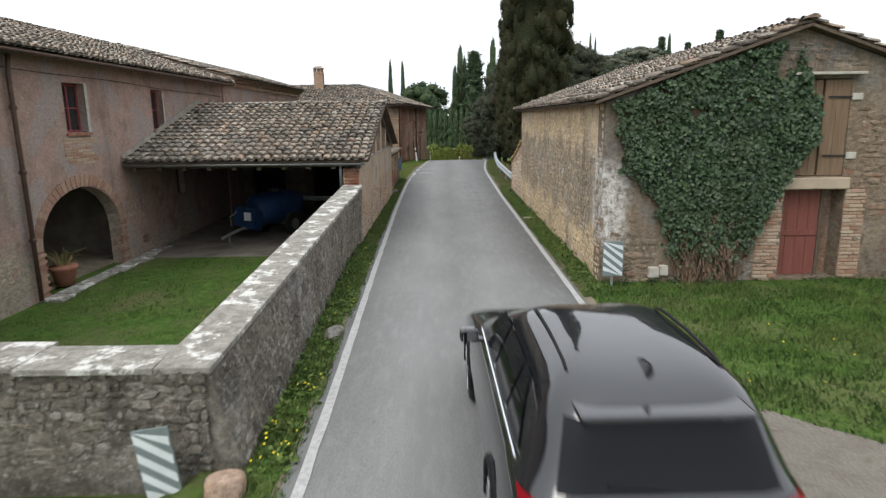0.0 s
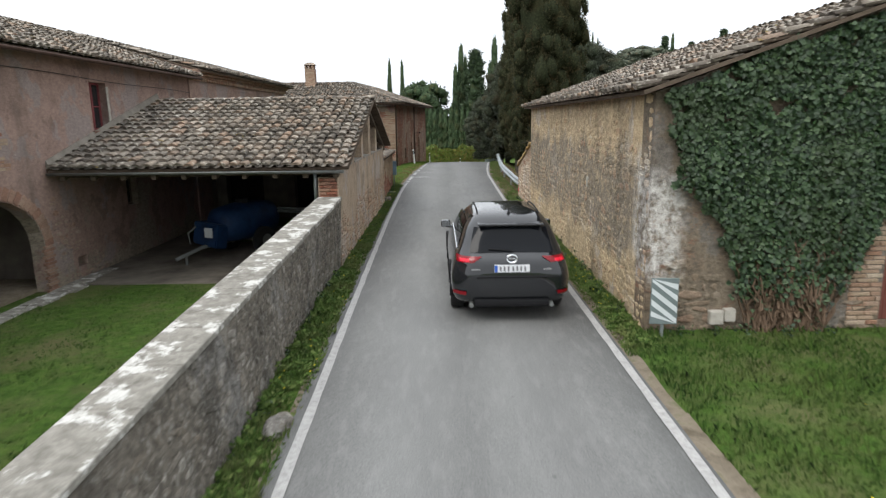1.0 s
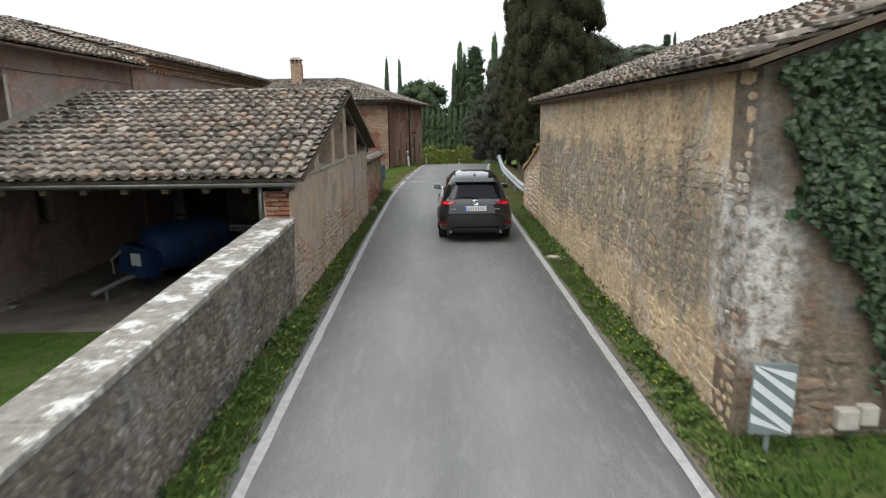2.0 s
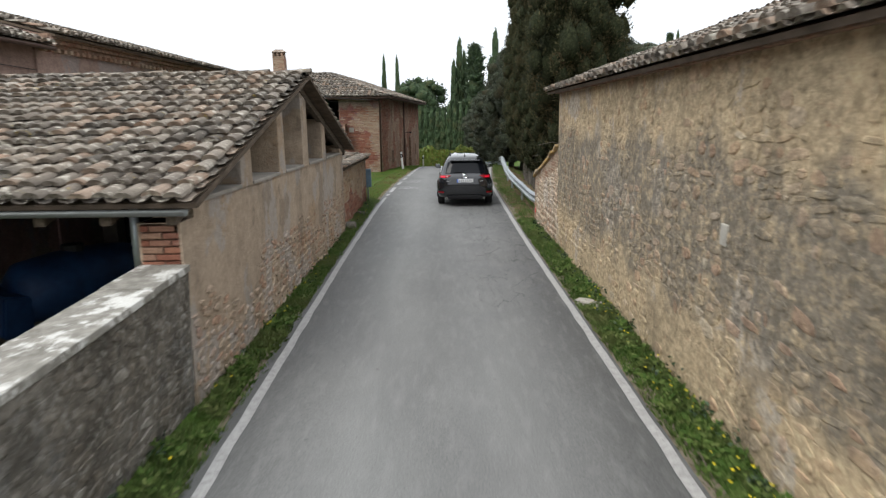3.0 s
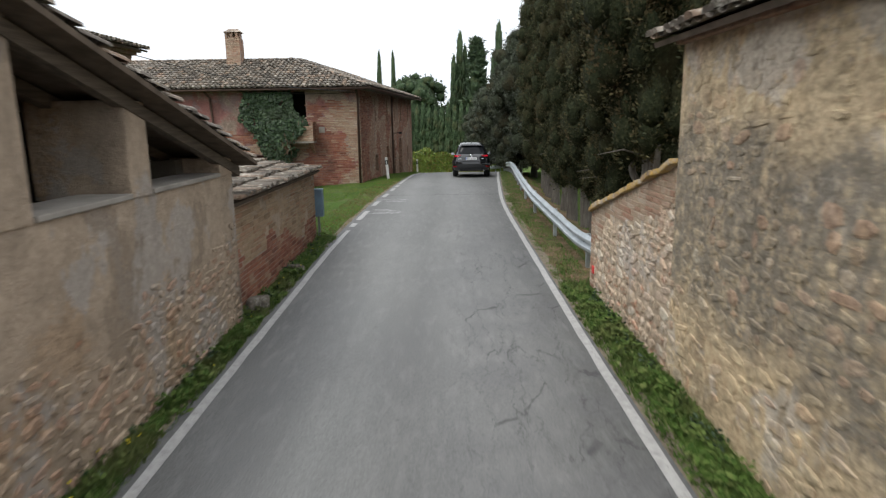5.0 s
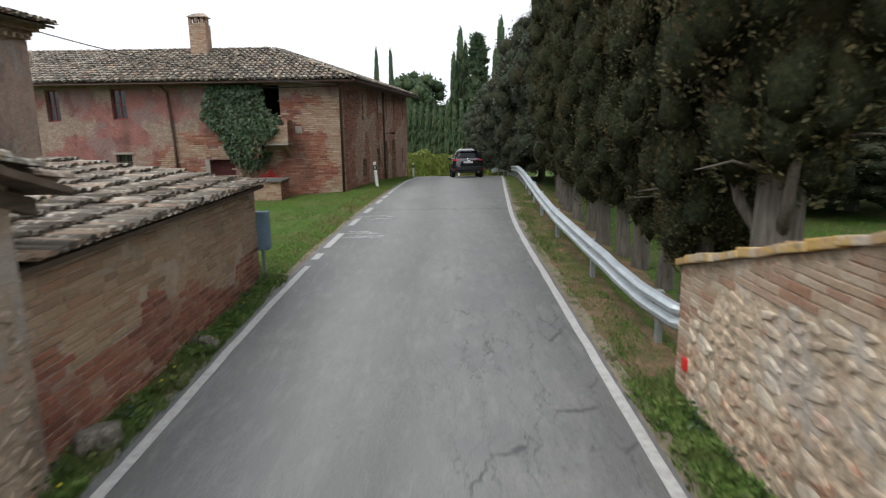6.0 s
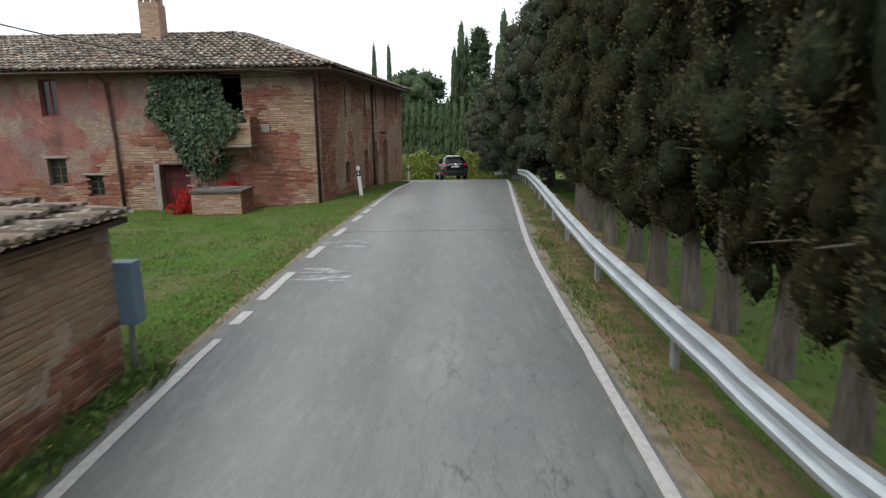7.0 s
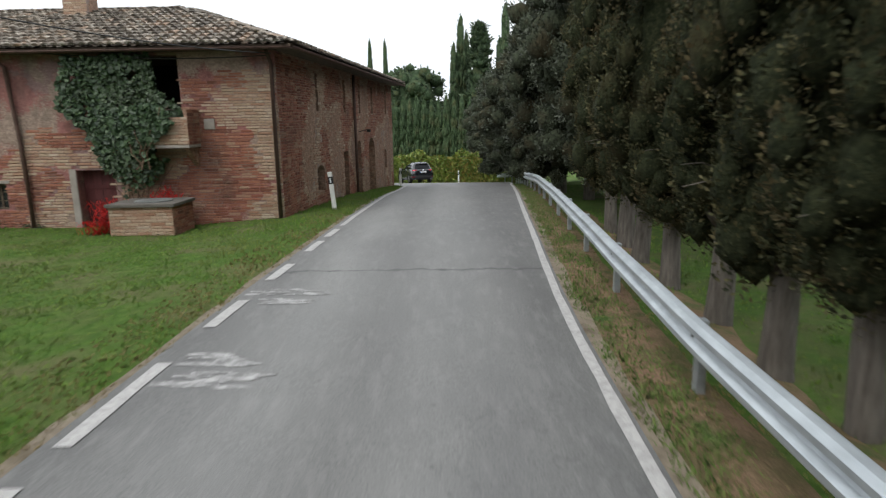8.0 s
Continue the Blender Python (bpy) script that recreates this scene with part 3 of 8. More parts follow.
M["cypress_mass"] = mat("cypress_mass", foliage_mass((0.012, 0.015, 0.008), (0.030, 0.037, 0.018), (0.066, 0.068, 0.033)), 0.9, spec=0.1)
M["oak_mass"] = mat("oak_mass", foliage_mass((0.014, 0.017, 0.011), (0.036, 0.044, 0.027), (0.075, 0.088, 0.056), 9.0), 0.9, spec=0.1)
# hill foliage paler and greyer, with distance haze put into the colour
M["hazed_hill_mass"] = mat("hazed_hill_mass", foliage_mass((0.055, 0.065, 0.05), (0.085, 0.10, 0.072), (0.13, 0.145, 0.105), 1.5), 0.9, spec=0.1)
M["hazed_hill_leaf"] = mat("hazed_hill_leaf", leaf([(0.06, 0.075, 0.055), (0.095, 0.11, 0.08), (0.13, 0.145, 0.11)]), 0.8, spec=0.1)
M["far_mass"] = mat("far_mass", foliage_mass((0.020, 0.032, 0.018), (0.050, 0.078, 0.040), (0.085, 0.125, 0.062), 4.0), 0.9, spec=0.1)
M["inner_foliage"] = mat("inner_foliage", plain((0.011, 0.015, 0.008), 0.5, 4, 0), 0.95, spec=0.05)
M["brick_earth"] = mat("brick_earth", masonry([(0.24, 0.165, 0.105), (0.33, 0.235, 0.15), (0.38, 0.28, 0.185), (0.30, 0.17, 0.105)], (0.4, (0.36, 0.27, 0.18)), 0.35, 0.54), 0.93, spec=0.2)
M["dark_red"] = mat("dark_red", wood((0.05, 0.013, 0.013), (0.095, 0.022, 0.022)), 0.8)
M["mortar"] = mat("mortar", plain((0.25, 0.225, 0.19), 0.4, 5, 0.5), 0.93, spec=0.1)


def litter(n):
    a = n.noise(2.2, 6, 0.65)
    c = n.ramp(a, (0.30, (0.05, 0.085, 0.022)), (0.45, (0.12, 0.095, 0.05)), (0.6, (0.19, 0.125, 0.08)), (0.75, (0.13, 0.085, 0.055)))
    n.color(n.mix(0.6, c, n.ramp(n.noise(45, 4), (0.2, 0.15), (0.8, 0.85)), "OVERLAY"))
    n.bump(n.noise(40, 5), 0.9, 0.03)


def gravel(n):
    c = n.ramp(n.noise(1.6, 5), (0.3, (0.115, 0.100, 0.080)), (0.55, (0.165, 0.148, 0.125)), (0.75, (0.085, 0.085, 0.05)))
    c = n.mix(n.ramp(n.voronoi(28, out="Distance"), (0.1, 0.5), (0.45, 0.0)), c, (0.23, 0.215, 0.195))
    n.color(n.mix(0.5, c, n.ramp(n.noise(60, 4), (0.2, 0.2), (0.8, 0.8)), "OVERLAY"))
    n.bump(n.voronoi(26), 0.8, 0.02)


M["gravel"] = mat("gravel", gravel, 0.95, spec=0.1)
M["litter"] = mat("litter", litter, 0.95, spec=0.1)


# ---------------------------------------------------------------- ground and road
PROFILE = [(-60, 0), (20, 0), (28, 0.02), (33, 0.09), (37, 0.155), (40, 0.165), (43, 0.11), (46, 0.02), (52, -0.24), (60, -0.80), (66, -1.28), (70, -1.62), (76, -2.2), (82, -2.75), (86, -3.0), (400, -3.2)]
LEFT_EDGE = [(-40, -1.25), (5, -1.25), (11.8, -1.44), (17, -1.56), (22.5, -1.68), (30, -1.75), (34.5, -1.62), (37, -1.48), (40, -1.3), (43, -1.2), (58, -0.9), (62, -1.0)]
RIGHT_EDGE = [(-40, 2.32), (10, 2.32), (20, 2.34), (24, 2.33), (30, 2.38), (35, 2.395), (37.5, 2.455), (42.3, 2.80), (46, 3.08), (51, 3.5), (58, 4.1), (62, 4.4)]


def smooth_table(table, y):
    return sum(lerp_table(table, y + d) for d in (-1.5, -0.75, 0, 0.75, 1.5)) / 5


def road_z(y):
    return smooth_table(PROFILE, y)


def ground_z(x, y):
    """Height of the soil: level with the road at its edges, the yard and the meadow a little lower."""
    l, r = lerp_table(LEFT_EDGE, min(y, 62)), lerp_table(RIGHT_EDGE, min(y, 62))
    z = road_z(y) - 0.035
    if y > 62:
        bank = max(0.0, min(1.0, (-x - 14) / 20)) * 2.0
        return z - 0.05 + bank + (max(0.0, min(1.0, (y - 95) / 60)) * 3.0) + (max(0, min(1, (x - 10) / 12)) * 1.0)
    if x < l:
        d = l - x
        if y < 26:
            z += 0.05 * min(1, d / 0.4) - 0.36 * max(0, min(1, (d - 0.95) / 0.3)) * min(1, max(0, (y - 4.8) / 0.4))
        else:
            z += 0.05 * min(1, d / 0.5) - 0.22 * max(0, min(1, (d - 1.0) / 3.0))
    elif x > r:
        d = x - r
        if y < 24:
            z += 0.04 * min(1, d / 0.4)
        else:
            z += 0.02 * min(1, d / 0.4) - 0.42 * max(0, min(1, (d - 1.0) / 1.0)) * min(1, (y - 24) / 3)
    z += 0.03 * noise.noise(Vector((x * 0.6, y * 0.6, 0))) * (1 if (x < l - 0.3 or x > r + 0.3) else 0)
    return z


def build_ground():
    xs = np.concatenate([np.linspace(-900, -60, 10), np.linspace(-50, -9, 18), np.linspace(-8.6, -3, 20), np.linspace(-2.8, 5, 53), np.linspace(5.3, 14, 24), np.linspace(15, 60, 20), np.linspace(80, 900, 10)])
    ys = np.concatenate([np.linspace(-300, -20, 8), np.linspace(-16, 3, 16), np.linspace(3.4, 50, 118), np.linspace(50.8, 100, 60), np.linspace(103, 200, 20), np.linspace(240, 2500, 12)])
    v = [(x, y, ground_z(x, y) + (max(0, y - 200) * 0.004)) for y in ys for x in xs]
    n = len(xs)
    f = [(j * n + i, j * n + i + 1, (j + 1) * n + i + 1, (j + 1) * n + i) for j in range(len(ys) - 1) for i in range(n - 1)]
    ob = from_arrays("ground", v, f, M["grass_ground"], smooth=True)
    tagged(ob, "green meadow and verges with bare soil patches", "ground", kind="structure")


BEND_L = [(-1.0, 62), (-1.4, 65), (-2.6, 69), (-5.5, 73), (-11, 76), (-20, 78), (-34, 79), (-60, 79.5)]
BEND_R = [(4.4, 62), (4.85, 66), (5.0, 70), (4.5, 74.5), (2.4, 79.2), (-2.5, 82.6), (-14, 85), (-60, 86)]


def road_stations():
    """Pairs of left and right edge points along the road."""
    out = []
    for y in np.arange(-40, 62, 0.5):
        out.append(((smooth_table(LEFT_EDGE, y), y), (smooth_table(RIGHT_EDGE, y), y)))
    for (a, b), (c, d) in zip(zip(BEND_L, BEND_R), zip(BEND_L[1:], BEND_R[1:])):
        for k in range(8):
            s = k / 8
            out.append(((a[0] + (c[0] - a[0]) * s, a[1] + (c[1] - a[1]) * s), (b[0] + (d[0] - b[0]) * s, b[1] + (d[1] - b[1]) * s)))
    return out


STATIONS = road_stations()


def strip(name, o0, o1, lift, material, side=None, y0=-1e9, y1=1e9, wobble=0.0):
    """A band of the road between two offsets from an edge; with no side, from edge to edge."""
    v, f = [], []
    cols = 9 if side is None else 2
    for l, r in STATIONS:
        if not y0 <= l[1] <= y1:
            continue
        l, r = Vector(l), Vector(r)
        w = (r - l).length
        d = (r - l).normalized()
        for c in range(cols):
            k = c / (cols - 1)
            off = o0 + (o1 - o0) * k
            if wobble:
                off += wobble * noise.noise(Vector((l.y * 1.7, k * 5, 3)))
            p = l + d * (o0 + (w + o1 - o0) * k) if side is None else (l + d * off if side == "L" else r - d * off)
            v.append((p.x, p.y, road_z(p.y) + lift + (0.02 * math.sin(math.pi * k) if side is None else 0)))
    n = len(v) // cols
    for j in range(n - 1):
        for i in range(cols - 1):
            q = (j * cols + i, j * cols + i + 1, (j + 1) * cols + i + 1, (j + 1) * cols + i)
            f.append(q if side != "R" else q[::-1])
    ob = from_arrays(name, v, f, material, smooth=True)
    return tagged(ob, kind="structure")


def build_road():
    strip("road", -0.17, 0.10, 0.0, M["asphalt"])["label"] = "narrow worn grey asphalt lane"
    tagged(bpy.data.objects["road"], category="road")
    a = strip("edge_line_left", -0.055, 0.05, 0.012, M["road_paint"], "L", -40, 32.6, 0.015)
    tagged(a, "worn white edge line on the lane", "road marking")
    b = strip("edge_line_right", -0.055, 0.05, 0.012, M["road_paint"], "R", -40, 200, 0.015)
    tagged(b, "worn white edge line on the lane", "road marking")
    c = strip("edge_line_far", -0.06, 0.05, 0.012, M["road_paint"], "L", 43.5, 63, 0.01)
    tagged(c, "worn white edge line on the lane", "road marking")
    for name, side, a, b, y0, y1 in (("verge_left", "L", -0.3, 0.0, -40, 62), ("verge_right", "R", -0.26, 0.0, 9.0, 62), ("gravel_verge", "R", -0.38, 0.0, -40, 9.2)):
        v = strip(name, a, b, -0.006, M["verge_soil"], side, y0, y1, 0.10)
        tagged(v, "brown gravelly soil beside the asphalt", "verge")
    for y0, y1 in ((32.9, 33.6), (34.25, 35.4), (36.5, 37.4), (38.4, 39.4), (40.3, 41.4), (42.2, 43.2)):
        d = strip("edge_dash", -0.07, 0.07, 0.012, M["road_paint"], "L", y0 - 0.26, y1 + 0.26, 0.012)
        tagged(d, "short worn white dash along the lane edge", "road marking", "edge dashes")
    for x0, x1, y0, y1 in ((-1.45, -0.75, 35.42, 35.72), (-1.5, -0.62, 34.98, 35.30), (-1.55, -0.62, 37.75, 38.05), (-1.3, -0.75, 37.36, 37.60)):
        v, f = [], []
        rng = random.Random(int(y0 * 100))
        for k in range(16):
            a = rng.uniform(x0, x1 - 0.1)
            n, w, y = rng.uniform(0.10, 0.42), rng.uniform(0.012, 0.035), rng.uniform(y0, y1)
            e = (a - x0) * -0.10
            q = len(v)
            for x, yy in ((a, y - w), (a + n * 0.5, y - w * 1.6), (a + n, y - w * 0.4), (a + n, y + w * 0.5), (a + n * 0.45, y + w * 1.4), (a, y + w)):
                l, r = smooth_table(LEFT_EDGE, yy) - 0.17, smooth_table(RIGHT_EDGE, yy) + 0.10
                v.append((x, yy + e, road_z(yy + e) + 0.02 * math.sin(math.pi * (x - l) / (r - l)) + 0.003 + 0.0003 * k))
            f.append(tuple(range(q, q + 6)))
        tagged(from_arrays("paint_smear", v, f, M["faded_paint"]), "faded white paint smear across the lane", "road marking", "paint smears", "structure")


def build_drive():
    """The bare gravel entrance beside the lane."""
    v, f = [], []
    xs, ys = np.linspace(2.25, 13, 44), np.linspace(0, 1, 26)
    for x in xs:
        end = min(8.4, max(4.75, 6.55 - 0.9 * (x - 3.0))) + 0.28 * noise.noise(Vector((x * 1.9, 0, 5)))
        for k in ys:
            y = -6 + (end + 6) * k
            v.append((x, y, ground_z(x, y) + 0.016 - 0.012 * (k > 0.98)))
    n = len(ys)
    f = [(i * n + j, (i + 1) * n + j, (i + 1) * n + j + 1, i * n + j + 1) for i in range(len(xs) - 1) for j in range(n - 1)]
    tagged(from_arrays("drive", v, f, M["gravel"], smooth=True), "bare grey-brown gravel entrance beside the lane", "drive", kind="structure")


build_ground()
build_road()
build_drive()


# ---------------------------------------------------------------- pieces of masonry
def frame_at(place, u, v):
    o = Vector(place(u, v, 0))
    ex = (Vector(place(u + 0.01, v, 0)) - o).normalized()
    ez = (Vector(place(u, v + 0.01, 0)) - o).normalized()
    ey = ez.cross(ex).normalized()
    ez = ex.cross(ey)
    inward = Vector(place(u, v, 0.01)) - o
    if ey.dot(inward) < 0:
        ey = -ey
    m = Matrix((ex, ey, ez)).transposed().to_4x4()
    m.translation = o
    return m


PIECE_V = [(-0.5, 0.4, -0.5), (0.5, 0.4, -0.5), (0.5, 0.4, 0.5), (-0.5, 0.4, 0.5), (-0.5, -0.5, -0.5), (0.5, -0.5, -0.5), (0.5, -0.5, 0.5), (-0.5, -0.5, 0.5), (-0.42, -1, -0.38), (0.42, -1, -0.38), (0.42, -1, 0.38), (-0.42, -1, 0.38)]
PIECE_F = [(0, 1, 5, 4), (1, 2, 6, 5), (2, 3, 7, 6), (3, 0, 4, 7), (4, 5, 9, 8), (5, 6, 10, 9), (6, 7, 11, 10), (7, 4, 8, 11), (8, 9, 10, 11)]


def piece_mesh(rng, rough):
    return [(x + rng.uniform(-rough, rough) * (1 if abs(y) > 0.45 else 0.5), y * (1 + rng.uniform(-rough, rough) * 2), z + rng.uniform(-rough, rough)) for x, y, z in PIECE_V]


def rubble_mesh(rng, n=7):
    """An irregular stone: outline with a rounded, chamfered face."""
    rim = []
    for k in range(n):
        a = 2 * math.pi * (k + rng.uniform(-0.3, 0.3)) / n
        c, s = math.cos(a), math.sin(a)
        q = max(abs(c), abs(s)) ** 0.55
        r = 0.5 / q * rng.uniform(0.82, 1.04)
        rim.append((c * r, s * r))
    t = rng.uniform(-0.25, 0.25), rng.uniform(-0.25, 0.25)
    v = [(x, 0.4, z) for x, z in rim] + [(x, -0.45, z) for x, z in rim] + [(x * 0.72 + rng.uniform(-0.04, 0.04), -1 + x * t[0] + z * t[1], z * 0.70) for x, z in rim]
    f = [(k, (k + 1) % n, n + (k + 1) % n, n + k) for k in range(n)] + [(n + k, n + (k + 1) % n, 2 * n + (k + 1) % n, 2 * n + k) for k in range(n)] + [tuple(range(2 * n, 3 * n))]
    return v, f


def masonry_field(name, parent, place, u0, u1, v0, v1, bw, bh, material, keep, near=None, proud=0.015, rough=0.03, seed=1, gap=0.012, limit=290, flip=False):
    """Courses of bricks or stones on a wall: those near as objects, the rest in one mesh."""
    rng = random.Random(seed)
    pieces = []
    v, row = v0, 0
    while v < v1 - bh * 0.4:
        h = bh * rng.uniform(1 - rough * 5, 1 + rough * 5)
        u = u0 - (bw / 2 if row % 2 else 0) - rng.uniform(0, bw * 0.3 if rough > 0.05 else 0)
        while u < u1:
            w = bw * rng.uniform(1 - rough * 7, 1 + rough * 9)
            a, b = max(u, u0), min(u + w, u1)
            if b - a > bw * 0.25:
                c = ((a + b) / 2, v + h / 2)
                if keep(*c):
                    pieces.append((c[0], c[1], b - a - gap, h - gap, rng.uniform(0.45, 1.25) * proud))
            u += w
        v += h
        row += 1
    singles = sorted((p for p in pieces if near is not None), key=lambda p: abs(p[0] - near))[:limit] if near is not None else []
    chosen = set(singles)
    stone = rough > 0.05
    make = (lambda: rubble_mesh(rng)) if stone else (lambda: (piece_mesh(rng, rough), PIECE_F))
    variants = []
    for k in range(10 if stone else 6):
        me = bpy.data.meshes.new(name)
        v, f = make()
        me.from_pydata(v, [], f)
        me.materials.append(material)
        variants.append(me)
    vs, fs = [], []
    for p in pieces:
        u, v, w, h, d = p
        turn = 0.0
        if stone:
            v += 0.55 * bh * rough_noise(u, v, 1.7, seed)
            w, h, turn = w * rng.uniform(0.62, 1.12), h * rng.uniform(0.7, 1.3), rng.gauss(0, 0.16)
        if p in chosen:
            ob = new(name, rng.choice(variants))
            ob.parent = parent
            ob.matrix_basis = frame_at(place, u, v) @ Matrix.Rotation(turn, 4, "Y") @ Matrix.Diagonal((w, d, h, 1))
            continue
        k = len(vs)
        pv, pf = make()
        c, s = math.cos(turn), math.sin(turn)
        for x, y, z in pv:
            x, z = x * w, z * h
            vs.append(tuple(place(u + x * c - z * s, v + x * s + z * c, y * d)))
        fs += [tuple(k + i for i in f) for f in pf]
    if vs:
        tagged(from_arrays("stonework" if stone else "brickwork", vs, fs, material, parent), kind="stuff")


def on(m):
    """A place function for a wall laid by a slab matrix."""
    return lambda u, v, d: m @ Vector((u, d, v))


def out_of(holes, extra=0.03):
    return lambda u, v: not any(a - extra < u < b + extra and c - extra < v < d + extra for a, b, c, d in holes)


def rough_noise(u, v, s, seed):
    return noise.noise(Vector((u * s, v * s, seed * 3.7))) + 0.5 * noise.noise(Vector((u * s * 2.3, v * s * 2.3, seed * 1.9)))


# ---------------------------------------------------------------- windows and doors
def window_unit(parent, m, u0, u1, v0, v1, frame_mat, inset=0.16, bars=1, open_leaf=False, name="window"):
    """A wooden window: frame with mullion and bars, dark panes behind."""
    w = thing(name, "", "")
    w.parent = parent
    bm = bmesh.new()
    t = 0.055
    for a, b, c, d in ((u0, u0 + t, v0, v1), (u1 - t, u1, v0, v1), (u0 + t, u1 - t, v0, v0 + t), (u0 + t, u1 - t, v1 - t, v1), ((u0 + u1) / 2 - t / 2, (u0 + u1) / 2 + t / 2, v0 + t, v1 - t)):
        box(bm, a, b, inset, inset + 0.06, c, d, 0.004)
    for k in range(bars):
        z = v0 + (v1 - v0) * (k + 1) / (bars + 1)
        box(bm, u0 + t, (u0 + u1) / 2 - t / 2, inset + 0.012, inset + 0.045, z - 0.014, z + 0.014)
        box(bm, (u0 + u1) / 2 + t / 2, u1 - t, inset + 0.012, inset + 0.045, z - 0.014, z + 0.014)
    bmesh.ops.transform(bm, matrix=m, verts=bm.verts[:])
    part("window_frame", bm, frame_mat, w)
    for a, b in ((u0 + t, (u0 + u1) / 2 - t / 2), ((u0 + u1) / 2 + t / 2, u1 - t)):
        bm = bmesh.new()
        box(bm, a, b, inset + 0.026, inset + 0.032, v0 + t, v1 - t)
        bmesh.ops.transform(bm, matrix=m, verts=bm.verts[:])
        part("pane", bm, M["window_glass"], w, "dark reflecting glass")
    return w


def board_door(parent, m, u0, u1, v0, v1, material, inset, n=4, rails=(0.5,), name="door", label=""):
    """A door of upright boards with cross rails."""
    bm = bmesh.new()
    box(bm, u0 + 0.004, u1 - 0.004, inset + 0.025, inset + 0.045, v0, v1)
    bmesh.ops.transform(bm, matrix=m, verts=bm.verts[:])
    door = part(name, bm, material, parent, label)
    w = (u1 - u0) / n
    for k in range(n):
        bm = bmesh.new()
        box(bm, u0 + k * w + 0.003, u0 + (k + 1) * w - 0.003, inset, inset + 0.024, v0, v1, 0.004)
        bmesh.ops.transform(bm, matrix=m, verts=bm.verts[:])
        part("board", bm, material, door)
    for r in rails:
        z = v0 + (v1 - v0) * r
        bm = bmesh.new()
        box(bm, u0 + 0.01, u1 - 0.01, inset - 0.022, inset - 0.002, z - 0.05, z + 0.05, 0.004)
        bmesh.ops.transform(bm, matrix=m, verts=bm.verts[:])
        part("rail", bm, material, door)
    return door


def pipe(parent, pts, r, material, name="drainpipe", label=""):
    bm = bmesh.new()
    tube(bm, pts, r, 8)
    return part(name, bm, material, parent, label, True)


def gutter(parent, p, q, r, material, flat=False):
    """A half-round gutter from p to q."""
    p, q = Vector(p), Vector(q)
    d = (q - p).normalized()
    side = d.cross(Vector((0, 0, 1))).normalized()
    bm = bmesh.new()
    rows = []
    for o in (p, q):
        ring = [bm.verts.new(o + side * rr * math.cos(a) + Vector((0, 0, rr * math.sin(a)))) for rr, sgn in ((r, 1), (r * 0.86, -1)) for a in (np.linspace(math.pi, 2 * math.pi, 9) if sgn > 0 else np.linspace(2 * math.pi, math.pi, 9))]
        rows.append(ring)
    n = len(rows[0])
    for k in range(n):
        bm.faces.new((rows[0][k], rows[0][(k + 1) % n], rows[1][(k + 1) % n], rows[1][k]))
    bm.faces.new(rows[0][::-1]), bm.faces.new(rows[1])
    bmesh.ops.recalc_face_normals(bm, faces=bm.faces[:])
    return part("gutter", bm, material, parent, "", True)


# ---------------------------------------------------------------- low wall round the yard
def yard_face(y, k):
    """x of the roadside face at y and a share k of its height."""
    i = (y - 5.12) / 10.73
    base = -1.80 - 0.33 * min(1, max(0, i) * 1.3)
    return base + (-2.06 - base) * k + 0.025 * noise.noise(Vector((y * 1.3, 0, 0)))


def yard_top(y):
    return 0.955 + 0.47 * (y - 5.12) / 10.73


